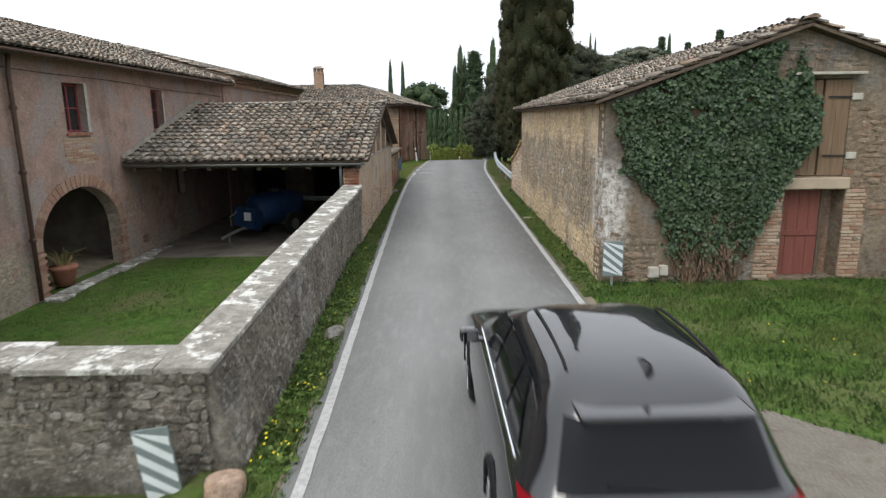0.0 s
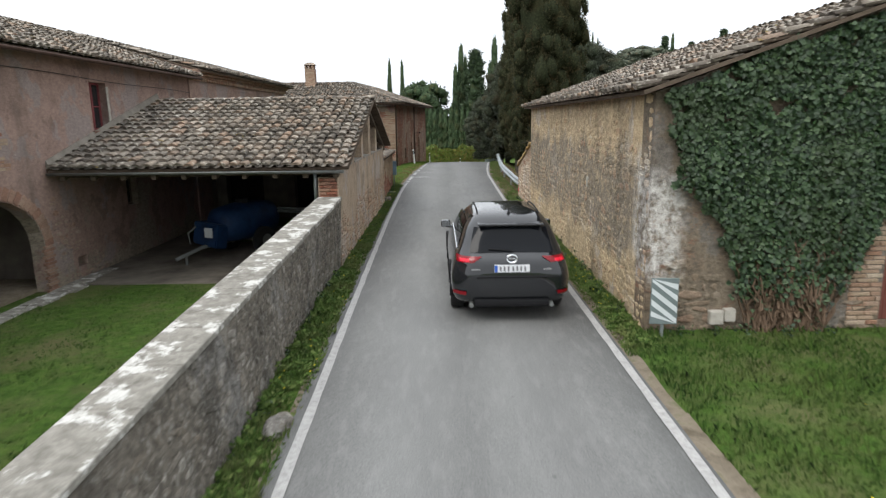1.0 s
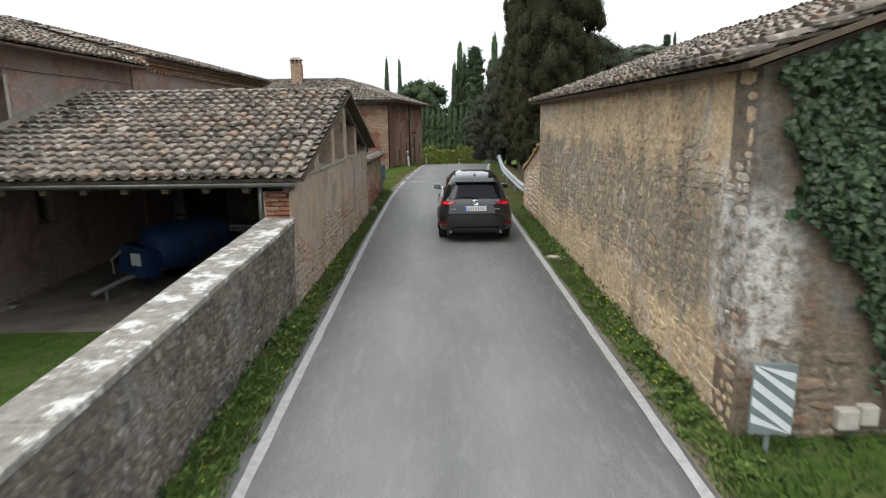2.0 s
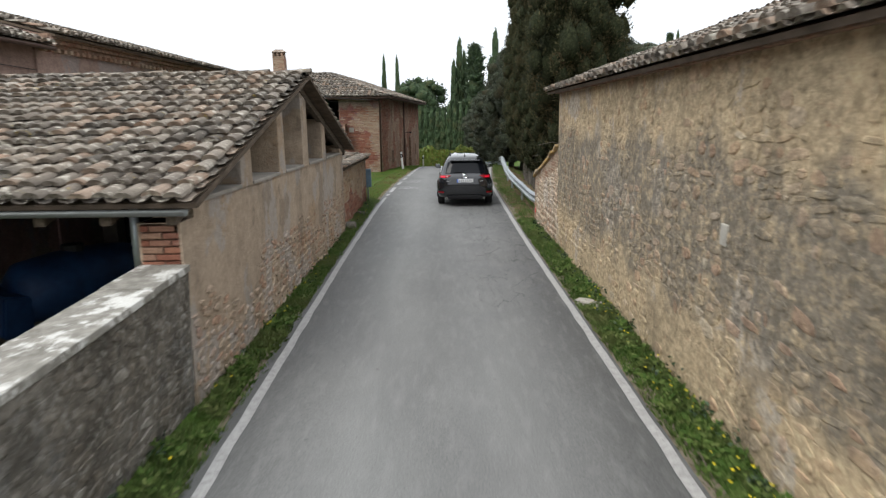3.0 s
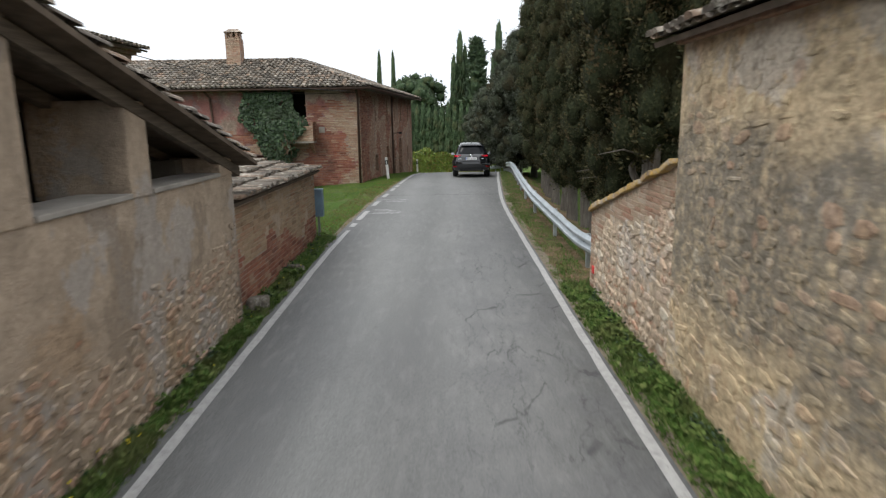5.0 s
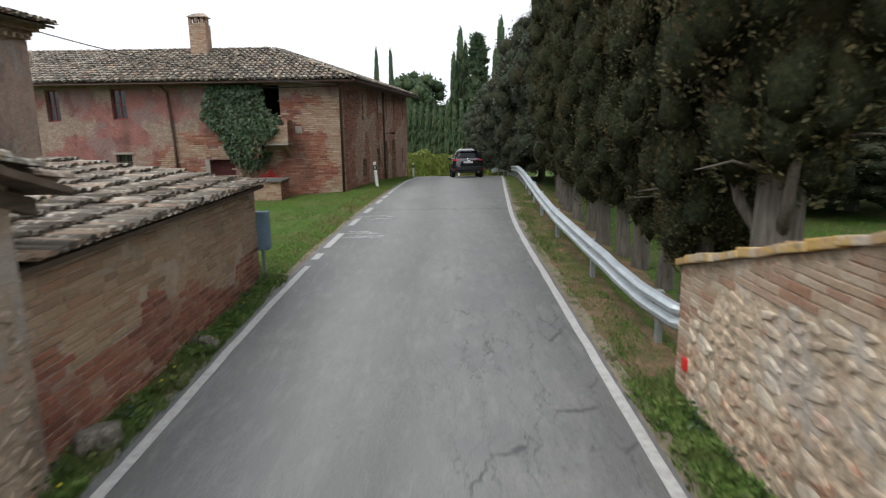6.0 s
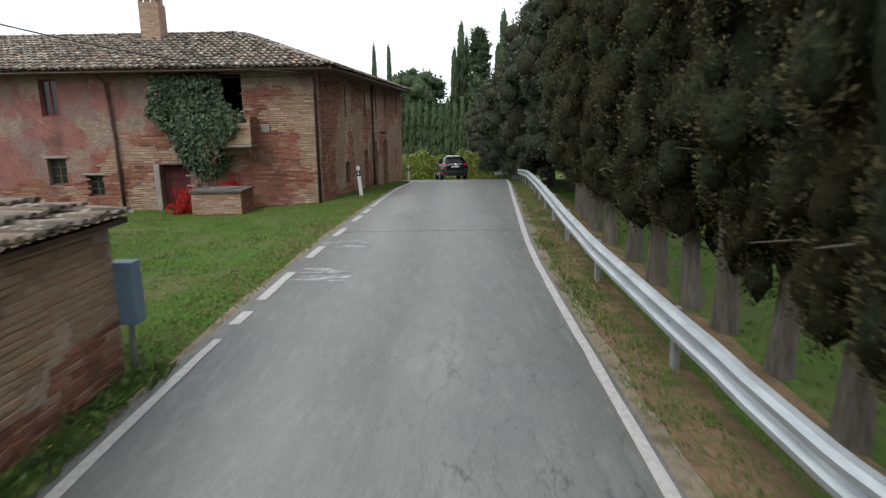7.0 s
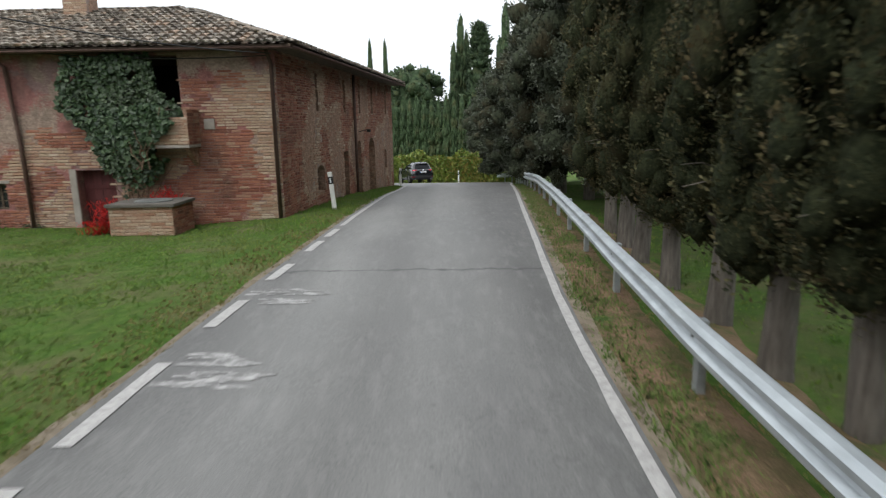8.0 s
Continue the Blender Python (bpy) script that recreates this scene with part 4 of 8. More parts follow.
def build_yard_wall():
    w = thing("yard_wall", "grey lichened rubble boundary wall with white-stained flat coping", "wall", kind="structure")
    bm = bmesh.new()
    rows = []
    for i in range(41):
        y = 5.12 + 10.73 * i / 40
        t = yard_top(y)
        rows.append([bm.verts.new(p) for p in [(yard_face(y, -0.4), y, -0.4), (yard_face(y, 0), y, 0), (yard_face(y, 1), y, t), (-2.50, y, t), (-2.55, y, -0.6)]])
    for a, b in zip(rows, rows[1:]):
        for k in range(4):
            bm.faces.new((a[k], b[k], b[k + 1], a[k + 1]))
    bm.faces.new(rows[0]), bm.faces.new(rows[-1][::-1])
    bmesh.ops.recalc_face_normals(bm, faces=bm.faces[:])
    part("wall_body", bm, M["grey_rubble"], w)
    bm = bmesh.new()
    rows = []
    for i in range(31):
        x = -2.3 - i * 0.35
        y = return_y(x)
        rows.append([bm.verts.new(p) for p in [(x, y - 0.03, -0.4), (x, y, 0.953), (x, y + 0.5 + i * 0.02, 0.953), (x, y + 0.5 + i * 0.02, -0.6)]])
    for a, b in zip(rows, rows[1:]):
        for k in range(3):
            bm.faces.new((a[k], b[k], b[k + 1], a[k + 1]))
    bm.faces.new(rows[0]), bm.faces.new(rows[-1][::-1])
    bmesh.ops.recalc_face_normals(bm, faces=bm.faces[:])
    part("wall_return", bm, M["grey_rubble"], w)
    # coping slabs
    rng = random.Random(3)
    y = 5.10
    while y < 15.7:
        n = min(rng.uniform(0.7, 1.25), 15.86 - y)
        bm = bmesh.new()
        box(bm, -2.53, -2.05 + rng.uniform(0, 0.02), y + 0.004, y + n - 0.004, 0, 0.06 + rng.uniform(0, 0.012), 0.012)
        for v in bm.verts:
            v.co.z += yard_top(v.co.y) - 0.002
        part("coping_slab", bm, M["coping"], w, "white-stained coping slab")
        y += n
    x = -2.54
    i = 0
    while x > -12.5:
        n = rng.uniform(0.8, 1.3)
        bm = bmesh.new()
        yy = return_y(x)
        d = 0.5 + (-2.3 - x) / 0.35 * 0.02
        box(bm, x - n + 0.005, x - 0.005, yy - 0.03, yy + d + 0.02 + 0.03, 0.95, 1.012 + rng.uniform(0, 0.012), 0.012)
        part("coping_slab", bm, M["coping"], w, "white-stained coping slab")
        x -= n
    return w


def return_y(x):
    return 5.10 + 0.05 * (-x - 2.0) + 0.02 * noise.noise(Vector((x, 0, 7)))


# ---------------------------------------------------------------- farmhouse beside the yard
H1 = FACE_X(-8.0)
H1_HOLES = [(12.25, 15.35, -0.42, 1.75), (13.6, 14.42, 2.9, 3.95), (17.68, 18.4, 2.88, 3.98), (18.85, 19.4, 0.95, 1.72), (16.4, 16.75, -0.05, 0.15)]


def build_farmhouse():
    h = thing("farmhouse", "old two-storey farmhouse with faded pink render and red windows", "house")
    holes = [arch(12.25, 15.35, -0.42, 0.62, 1.1), rect(13.6, 14.42, 2.9, 3.95), rect(17.68, 18.4, 2.88, 3.98), rect(18.85, 19.4, 0.95, 1.72), rect(16.4, 16.75, -0.05, 0.15)]
    part("wall", slab([rect(2, 23.4, -0.6, 4.45)] + holes, 0.30, H1), M["house_plaster"], h)
    part("wall", slab([rect(23.4, 35.4, -0.6, 4.72)], 0.5, FACE_X(-7.95)), M["house_plaster"], h)
    part("step_wall", slab([[(-7.6, 4.40), (-7.6, 4.62), (-11.55, 5.70), (-11.55, 5.60)]], 0.1, FACE_Y(23.42)), M["house_plaster"], h)
    part("end_wall", slab([[(-15.4, -0.6), (-8.46, -0.6), (-8.46, 4.9), (-11.6, 5.8), (-15.4, 4.6)]], 0.4, FACE_Y(35.0)), M["house_plaster"], h)
    part("rear_wall", slab([rect(2.4, 35.0, -0.6, 4.45)], 0.4, FACE_X(-15.0)), M["house_plaster"], h)
    part("front_wall", slab([[(-15.4, -0.6), (-8.0, -0.6), (-8.0, 4.40), (-11.6, 5.6), (-15.4, 4.40)]], 0.4, FACE_Y(1.6)), M["house_plaster"], h)
    # inner walls added to close the room, their colour darkened for its shade
    part("inner_wall", slab([rect(2.4, 23.4, -0.6, 4.3), arch(13.0, 14.4, -0.42, 1.0, 0.5)], 0.2, FACE_X(-10.6)), M["shaded_interior"], h)
    part("inner_wall", slab([rect(-10.55, -8.55, -0.6, 4.3)], 0.2, FACE_Y(16.2)), M["shaded_interior"], h)
    part("inner_wall", slab([rect(-10.55, -8.55, -0.6, 4.3)], 0.2, FACE_Y(11.4)), M["shaded_interior"], h)
    bm = bmesh.new()
    box(bm, -10.55, -8.31, 11.6, 16.2, -0.5, -0.27)
    part("room_floor", bm, M["verge_soil"], h)
    part("upper_floor", slab([rect(2.5, 34.9, 2.2, 2.4)], 2.0, FACE_X(-8.52)), M["beam"], h)
    board_door(h, FACE_X(-10.45), 13.0, 14.4, -0.4, 1.5, M["beam"], 0.0, 5)
    for (a, b, c, d), label in ((H1_HOLES[1], "red casement window"), (H1_HOLES[2], "red casement window")):
        tagged(window_unit(h, H1, a, b, c, d, M["red_wood"]), label)
    tagged(window_unit(h, H1, 18.85, 19.4, 0.95, 1.72, M["beam"]), "small dark window")
    # pale reveals beside and brick sills below the windows
    for y0, y1, z0, z1 in ((14.42, 14.53, 2.9, 3.98), (18.4, 18.5, 2.9, 3.9)):
        bm = bmesh.new()
        box(bm, -8.02, -7.992, y0, y1, z0, z1, 0.006)
        part("window_surround", bm, M["stone_light"], h, "pale lime window surround")
    for y0, y1, z in ((13.55, 14.5, 2.83), (17.62, 18.45, 2.81)):
        k = y0
        while k < y1:
            bm = bmesh.new()
            box(bm, -8.05, -7.95, k + 0.004, k + 0.115, z, z + 0.065, 0.006)
            part("sill_brick", bm, M["brick_red"], h)
            k += 0.12
    # brick arch ring and jambs
    n = 30
    for k in range(n):
        a = math.pi * (k + 0.5) / n
        bm = bmesh.new()
        m = Matrix.Translation((-8.0, 13.8 + (1.55 + 0.14) * math.cos(a), 0.62 + (1.1 + 0.14) * math.sin(a))) @ Matrix.Rotation(math.atan2(1.1 * math.sin(a), 1.55 * math.cos(a)) - math.pi / 2, 4, "X")
        box(bm, -0.05, 0.016, -0.068, 0.068, -0.13, 0.13, 0.008, m)
        part("arch_brick", bm, M["arch_brick"], h)
    for y in (12.14, 15.46):
        z = -0.42
        k = 0
        while z < 0.6:
            bm = bmesh.new()
            e = 0.06 if k % 2 else 0.0
            box(bm, -8.05, -7.985, y - 0.12 - e, y + 0.11 + e, z + 0.004, z + 0.062, 0.006)
            part("jamb_brick", bm, M["arch_brick"], h)
            z += 0.07
            k += 1
    pipe(h, [(-7.86, 11.83, 4.35), (-7.9, 11.83, 4.0), (-7.9, 11.84, -0.3)], 0.045, M["rust_pipe"], label="rusty brown drainpipe")
    for z in (3.4, 2.2, 0.9):
        pipe(h, [(-7.9, 11.80, z), (-7.9, 11.87, z + 0.001)], 0.062, M["rust_pipe"], "pipe_clip")
    gutter(h, (-7.55, 1.8, 4.40), (-7.55, 23.4, 4.40), 0.065, M["rust_pipe"])
    # stepped brick cornice of the further block
    for i, (o, z) in enumerate(((0.10, 4.45), (0.2, 4.53), (0.30, 4.61))):
        bm = bmesh.new()
        box(bm, -7.99, -7.95 + o, 23.4, 35.4 + o * 0.8, z, z + 0.078, 0.008)
        box(bm, -11.5, -7.99, 35.4, 35.4 + o * 0.8, z, z + 0.078, 0.008)
        part("cornice_course", bm, M["brick_mortar"], h)
    k = 23.5
    while k < 35.3:
        bm = bmesh.new()
        box(bm, -7.95, -7.82, k, k + 0.11, 4.36, 4.446, 0.006)
        part("dentil", bm, M["brick_buff"], h)
        k += 0.24
    # grey flashing where the shed roof meets the wall
    bm = bmesh.new()
    for a, b in (((15.7, 2.25), (21.1, 3.75)),):
        vs = [bm.verts.new(p) for p in ((-7.99, a[0], a[1] - 0.1), (-7.99, b[0], b[1] - 0.1), (-7.99, b[0], b[1] + 0.10), (-7.99, a[0], a[1] + 0.06), (-7.90, a[0], a[1] - 0.1), (-7.90, b[0], b[1] - 0.1), (-7.97, b[0], b[1] + 0.09), (-7.97, a[0], a[1] + 0.05))]
        for q in ((4, 5, 6, 7), (3, 7, 6, 2), (0, 4, 7, 3), (1, 2, 6, 5), (0, 1, 5, 4)):
            bm.faces.new([vs[i] for i in q])
    part("mortar_flashing", bm, M["mortar"], h, "grey mortar fillet")
    bm = bmesh.new()
    box(bm, -8.72, -8.52, 35.4, 35.52, 4.02, 4.16, 0.01)
    part("wall_lamp", bm, M["sign_white"], h, "small pale wall lamp box")
    cab = [(-7.96, y, 4.14 - 0.02 * math.sin((y - 11) * 1.0) - (y - 11) * 0.015) for y in np.linspace(8, 23.4, 16)]
    pipe(h, cab, 0.007, M["black"], "wall_cable")
    return h


# ---------------------------------------------------------------- open shed
def build_open_shed():
    s = thing("open_shed", "open-fronted stone shed with brick piers and tiled gable roof", "shed")
    part("wall", slab([[(15.86, -0.5), (25.76, -0.5), (25.76, 2.04), (16.2, 2.04), (16.2, 1.9), (15.86, 1.9)]], 0.42, FACE_X(-2.1)), M["shed_wall"], s)
    for y0, y1, zt in ((17.75, 18.22, 2.72), (19.62, 20.0, 3.12), (21.28, 21.75, 3.42), (23.1, 23.5, 2.92), (25.3, 25.76, 2.30)):
        bm = bmesh.new()
        box(bm, -2.95, -2.085, y0, y1, 2.02, zt - 0.04, 0.02)
        part("pier", bm, M["shed_wall"], s, "rendered brick pier")
    for y0, y1 in ((16.25, 17.75), (18.22, 19.62), (20.0, 21.28), (21.75, 23.1), (23.5, 25.3)):
        bm = bmesh.new()
        box(bm, -2.57, -2.07, y0 + 0.01, y1 - 0.01, 2.03, 2.08, 0.012)
        part("sill", bm, M["render_grey"], s, "grey mortar ledge")
    # black sheet added behind the piers to stand for the unlit loft void
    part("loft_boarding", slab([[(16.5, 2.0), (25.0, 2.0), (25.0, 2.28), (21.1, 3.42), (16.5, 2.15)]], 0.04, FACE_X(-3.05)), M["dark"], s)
    # back wall colour darkened for the shade under the roof
    part("back_wall", slab([rect(-7.98, -2.53, -0.5, 2.25), rect(-7.6, -6.3, -0.45, 1.5), rect(-5.2, -3.6, -0.45, 1.7)], 0.4, FACE_Y(25.08)), M["shaded_interior"], s)
    # black sheet added behind the back openings in place of their shade
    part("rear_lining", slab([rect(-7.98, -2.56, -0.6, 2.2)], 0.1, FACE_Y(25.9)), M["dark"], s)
    bm = bmesh.new()
    box(bm, -2.5, -2.12, 15.86, 16.2, 1.44, 1.9, 0.01)
    part("corner_pier", bm, M["brick_red"], s)
    bm = bmesh.new()
    tube(bm, [(-2.6, 15.98, 1.4), (-2.6, 15.98, 2.12)], 0.04, 10)
    part("post", bm, M["zinc"], s, "grey metal post", True)
    for x in np.arange(-7.7, -2.0, 0.62):
        bm = bmesh.new()
        for (ya, za), (yb, zb) in (((15.72, 2.02), (21.05, 3.5)), ((21.15, 3.5), (26.0, 2.1))):
            vs = [bm.verts.new(p) for dx in (-0.05, 0.05) for p in ((x + dx, ya, za - 0.12), (x + dx, yb, zb - 0.12), (x + dx, yb, zb), (x + dx, ya, za))]
            for q in ((0, 1, 2, 3), (7, 6, 5, 4), (0, 4, 5, 1), (3, 2, 6, 7), (0, 3, 7, 4), (1, 5, 6, 2)):
                bm.faces.new([vs[i] for i in q])
        part("rafter", bm, M["beam"], s)
    for y, z in ((16.25, 2.08), (21.1, 3.36)):
        bm = bmesh.new()
        box(bm, -7.95, -2.2, y - 0.08, y + 0.08, z - 0.16, z - 0.02, 0.015)
        part("beam", bm, M["beam"], s)
    gutter(s, (-7.95, 15.66, 2.06), (-1.95, 15.66, 2.05), 0.06, M["gutter"])
    return s


# ---------------------------------------------------------------- low brick shed
def build_low_shed():
    s = thing("low_shed", "low brick lean-to with lichen-grey tiled roof", "shed")
    part("wall", slab([[(25.78, -0.3), (31.55, -0.3), (31.55, 1.60), (25.78, 1.60)]], 0.3, FACE_X(-2.25)), M["shed_wall"], s)
    part("end_wall", slab([[(-5.3, -0.4), (-2.56, -0.4), (-2.56, 1.58), (-5.3, 1.98)]], 0.3, FACE_Y(31.22)), M["brick_mortar"], s)
    part("rear_wall", slab([rect(25.6, 31.5, -0.4, 1.95)], 0.3, FACE_X(-5.3)), M["shed_wall"], s)
    return s


# ---------------------------------------------------------------- barn
def build_barn():
    b = thing("barn", "stone barn with ochre rubble walls and ivy-covered gable", "barn")
    front = [(2.95, -0.3), (9.9, -0.3), (9.9, 3.36), (6.43, 4.58), (2.95, 3.36)]
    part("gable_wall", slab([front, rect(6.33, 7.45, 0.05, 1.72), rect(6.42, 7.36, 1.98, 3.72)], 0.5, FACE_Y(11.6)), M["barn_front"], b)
    part("side_wall", slab([[(12.1, -0.3), (23.8, -0.3), (23.8, 3.395), (12.1, 3.395)]], 0.5, FACE_XR(2.95)), M["barn_wall"], b)
    part("side_wall", slab([rect(12.1, 23.8, -0.3, 3.34)], 0.5, FACE_X(9.9)), M["barn_wall"], b)
    part("back_wall", slab([[(3.45, -0.3), (9.4, -0.3), (9.4, 3.5), (6.43, 4.55), (3.45, 3.5)]], 0.3, FACE_Y(23.45)), M["barn_wall"], b)
    m = FACE_Y(11.6)
    door = board_door(b, m, 6.34, 7.14, 0.06, 1.70, M["door_red"], 0.22, 4, (0.5,), label="faded red board door")
    bm = bmesh.new()
    box(bm, 7.14, 7.2, 11.8, 11.92, 0.05, 1.72)
    part("door_post", bm, M["beam"], b)
    bm = bmesh.new()
    box(bm, 7.2, 7.45, 11.98, 12.05, 0.05, 1.72)
    part("blocking", bm, M["brick_mortar"], b)
    bm = bmesh.new()
    box(bm, 6.2, 7.5, 11.55, 11.9, 1.74, 1.95, 0.02)
    part("lintel", bm, M["render_buff"], b, "rendered lintel")
    sh = board_door(b, m, 6.44, 6.86, 1.99, 3.70, M["shutter_wood"], 0.02, 3, (), "shutter", "brown weathered board shutter")
    board_door(b, m, 6.88, 7.35, 1.99, 3.70, M["shutter_wood"], 0.0, 2, (), "shutter", "brown weathered board shutter")
    for z in (2.35, 3.4):
        bm = bmesh.new()
        box(bm, 6.95, 7.4, 11.575, 11.595, z - 0.015, z + 0.015)
        part("hinge", bm, M["black"], b)
        bm = bmesh.new()
        box(bm, 7.37, 7.56, 11.57, 11.62, z - 0.06, z + 0.06, 0.01)
        part("hinge_stone", bm, M["stone_light"], b, "pale hinge stone")
    bm = bmesh.new()
    box(bm, 6.25, 7.5, 11.42, 11.7, 3.78, 3.83, 0.01)
    part("drip_ledge", bm, M["stone_light"], b, "thin stone drip ledge")
    for x0, x1, z0, z1 in ((3.86, 4.06, 0.10, 0.30), (4.07, 4.23, 0.14, 0.33)):
        bm = bmesh.new()
        box(bm, x0, x1, 11.5, 11.65, z0, z1, 0.02)
        part("pale_stone", bm, M["stone_light"], b, "pale squared stone")
    bm = bmesh.new()
    box(bm, 2.93, 2.97, 15.38, 15.52, 1.68, 1.88, 0.015)
    part("pale_stone", bm, M["stone_light"], b, "pale squared stone")
    for z in (3.2,):
        bm = bmesh.new()
        box(bm, 2.86, 2.947, 12.1, 23.8, 3.33, 3.375, 0.01)
        part("eave_course", bm, M["brick_mortar"], b)
    return b


def low_top(y):
    return 2.2 + (1.22 - 2.2) * (y - 23.8) / 3.6


def build_sloping_wall():
    w = thing("sloping_wall", "rubble and brick garden wall with sloping tile coping", "wall", kind="structure")
    part("wall_body", slab([[(23.82, -0.3), (27.4, -0.3), (27.4, 1.22), (23.82, 2.2)]], 0.38, FACE_XR(2.98)), M["garden_wall"], w)
    rng = random.Random(4)
    y = 23.84
    while y < 27.4:
        n = rng.uniform(0.26, 0.36)
        bm = bmesh.new()
        z = low_top(y + n / 2)
        m = Matrix.Translation((3.17, y + n / 2, z + 0.035)) @ Matrix.Rotation(math.atan(-0.272) + rng.uniform(-0.10, 0.10), 4, "X") @ Matrix.Rotation(rng.uniform(-0.12, 0.12), 4, "Z") @ Matrix.Translation((rng.uniform(-0.04, 0.03), 0, 0))
        box(bm, -0.26, 0.26, -n * 0.58, n * 0.58, -0.025, 0.03 + rng.uniform(0, 0.02), 0.012, m)
        part("coping_tile", bm, M["coping_clay"], w, "orange-lichened clay coping tile")
        y += n
    bm = bmesh.new()
    box(bm, 2.955, 2.978, 27.10, 27.22, 0.28, 0.40, 0.01)
    ob = part("road_reflector", bm, M["reflector_red"], None)
    tagged(ob, "small red reflector fixed to the wall end", "reflector")
    return w


# ---------------------------------------------------------------- brick house at the bend
H2F = Matrix.Translation((0, 45.7, 0))
H2S = Matrix.Translation((-2.99, 45.7, 0)) @ Matrix.Rotation(radians(-4.85), 4, "Z") @ FACE_X(0)
H2F_HOLES = [(-11.65, -11.1, 2.8, 3.92), (-14.1, -13.6, 2.76, 3.92), (-6.3, -5.36, 2.7, 3.98), (-8.15, -7.2, -0.45, 1.25), (-11.7, -11.1, 0.65, 1.5), (-10.5, -9.97, 0.28, 0.95)]
H2S_UP = [(3.3, 3.55), (6.6, 6.95), (9.0, 9.35), (11.35, 11.75), (14.6, 15.0)]
H2S_HOLES = [(a, b, 2.65, 3.75) for a, b in H2S_UP] + [(3.05, 3.85, 0.24, 1.05), (6.35, 7.05, -0.6, 1.3), (8.5, 9.2, -0.8, 1.62), (10.6, 11.9, -0.9, 1.66), (14.15, 14.75, 0.15, 1.02)]


def build_brick_house():
    h = thing("brick_farmhouse", "weathered red-brick farmhouse with patchy plaster and hipped tiled roof", "house")
    part("front_wall", slab([rect(-25, -2.99, -0.9, 4.05)] + [rect(*q) for q in H2F_HOLES], 0.45, H2F), M["brick_house"], h)
    side = [rect(*q) for q in H2S_HOLES[:5]] + [arch(3.05, 3.85, 0.24, 0.85, 0.2), rect(6.35, 7.05, -0.6, 1.3), arch(8.5, 9.2, -0.8, 1.3, 0.32), arch(10.6, 11.9, -0.9, 1.1, 0.56), arch(14.15, 14.75, 0.15, 0.85, 0.17)]
    part("side_wall", slab([rect(0.46, 16.6, -1.8, 4.05)] + side, 0.45, H2S), M["brick_mortar"], h)
    part("rear_wall", slab([rect(-24, -2.05, -1.8, 4.05)], 0.4, FACE_Y(61.8)), M["brick_mortar"], h)
    part("inner_floor", slab([rect(-24.5, -3.7, 1.75, 1.9)], 15.0, FACE_Y(46.3)), M["beam"], h)
    # added room walls, near-black so the rooms' shade is in the colour
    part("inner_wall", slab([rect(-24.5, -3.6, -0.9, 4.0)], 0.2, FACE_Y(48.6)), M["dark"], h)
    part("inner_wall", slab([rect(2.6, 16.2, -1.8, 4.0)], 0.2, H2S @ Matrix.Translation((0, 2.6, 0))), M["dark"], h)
    for q in H2F_HOLES[:2]:
        tagged(window_unit(h, H2F, *q, M["red_wood"], 0.14), "dark red casement window")
    for q in H2F_HOLES[4:]:
        tagged(window_unit(h, H2F, *q, M["beam"], 0.16, 2), "small barred window")
    for q in H2S_HOLES[:5]:
        board_door(h, H2S, q[0], q[1], q[2], q[3], M["beam"], 0.2, 2, (), "shutter")
    board_door(h, H2F, -8.13, -7.22, -0.45, 1.24, M["dark_red"], 0.25, 4, (0.3, 0.75), label="dark red board door")
    for k in (6, 7, 8):
        q = H2S_HOLES[k]
        board_door(h, H2S, q[0] + 0.01, q[1] - 0.01, q[2], q[3] + 0.0, M["shutter_wood"], 0.3, 4, (0.4,), label="weathered brown board door")
    # plaster jambs beside the door, lintels
    for x0, x1 in ((-8.33, -8.16),):
        bm = bmesh.new()
        box(bm, x0, x1, 45.67, 45.72, -0.45, 1.28, 0.01)
        part("door_jamb", bm, M["render_grey"], h, "grey cement door jamb")
    for a, b, c, d in (H2F_HOLES[4], H2F_HOLES[5]):
        bm = bmesh.new()
        box(bm, a - 0.1, b + 0.1, 45.66, 45.8, d, d + 0.08, 0.01)
        part("lintel", bm, M["render_grey"], h)
    # brick balcony
    bal = thing("balcony", "", "")
    bal.parent = h
    bm = bmesh.new()
    box(bm, -6.5, -4.95, 44.95, 45.69, 1.78, 1.86, 0.02)
    part("balcony_floor", bm, M["render_grey"], bal)
    part("parapet", slab([rect(-6.5, -4.95, 1.86, 2.5)], 0.12, FACE_Y(44.95)), M["brick_mortar"], bal)
    part("parapet", slab([rect(45.08, 45.69, 1.86, 2.68)], 0.12, FACE_X(-4.95)), M["brick_mortar"], bal)
    part("parapet", slab([rect(45.08, 45.69, 1.86, 2.5)], 0.12, FACE_X(-6.38)), M["brick_mortar"], bal)
    for x in (-6.3, -5.15):
        bm = bmesh.new()
        vs = [bm.verts.new(p) for dx in (0, 0.12) for p in ((x + dx, 45.69, 1.3), (x + dx, 45.69, 1.78), (x + dx, 45.1, 1.78))]
        for q in ((0, 1, 2), (5, 4, 3), (0, 3, 4, 1), (1, 4, 5, 2), (2, 5, 3, 0)):
            bm.faces.new([vs[i] for i in q])
        part("bracket", bm, M["brick_mortar"], bal)
    pipe(h, [(-9.62, 45.35, 4.0), (-9.5, 45.6, 3.75), (-9.4, 45.62, 2.0), (-9.36, 45.62, -0.4)], 0.05, M["rust_pipe"], label="rusty brown drainpipe")
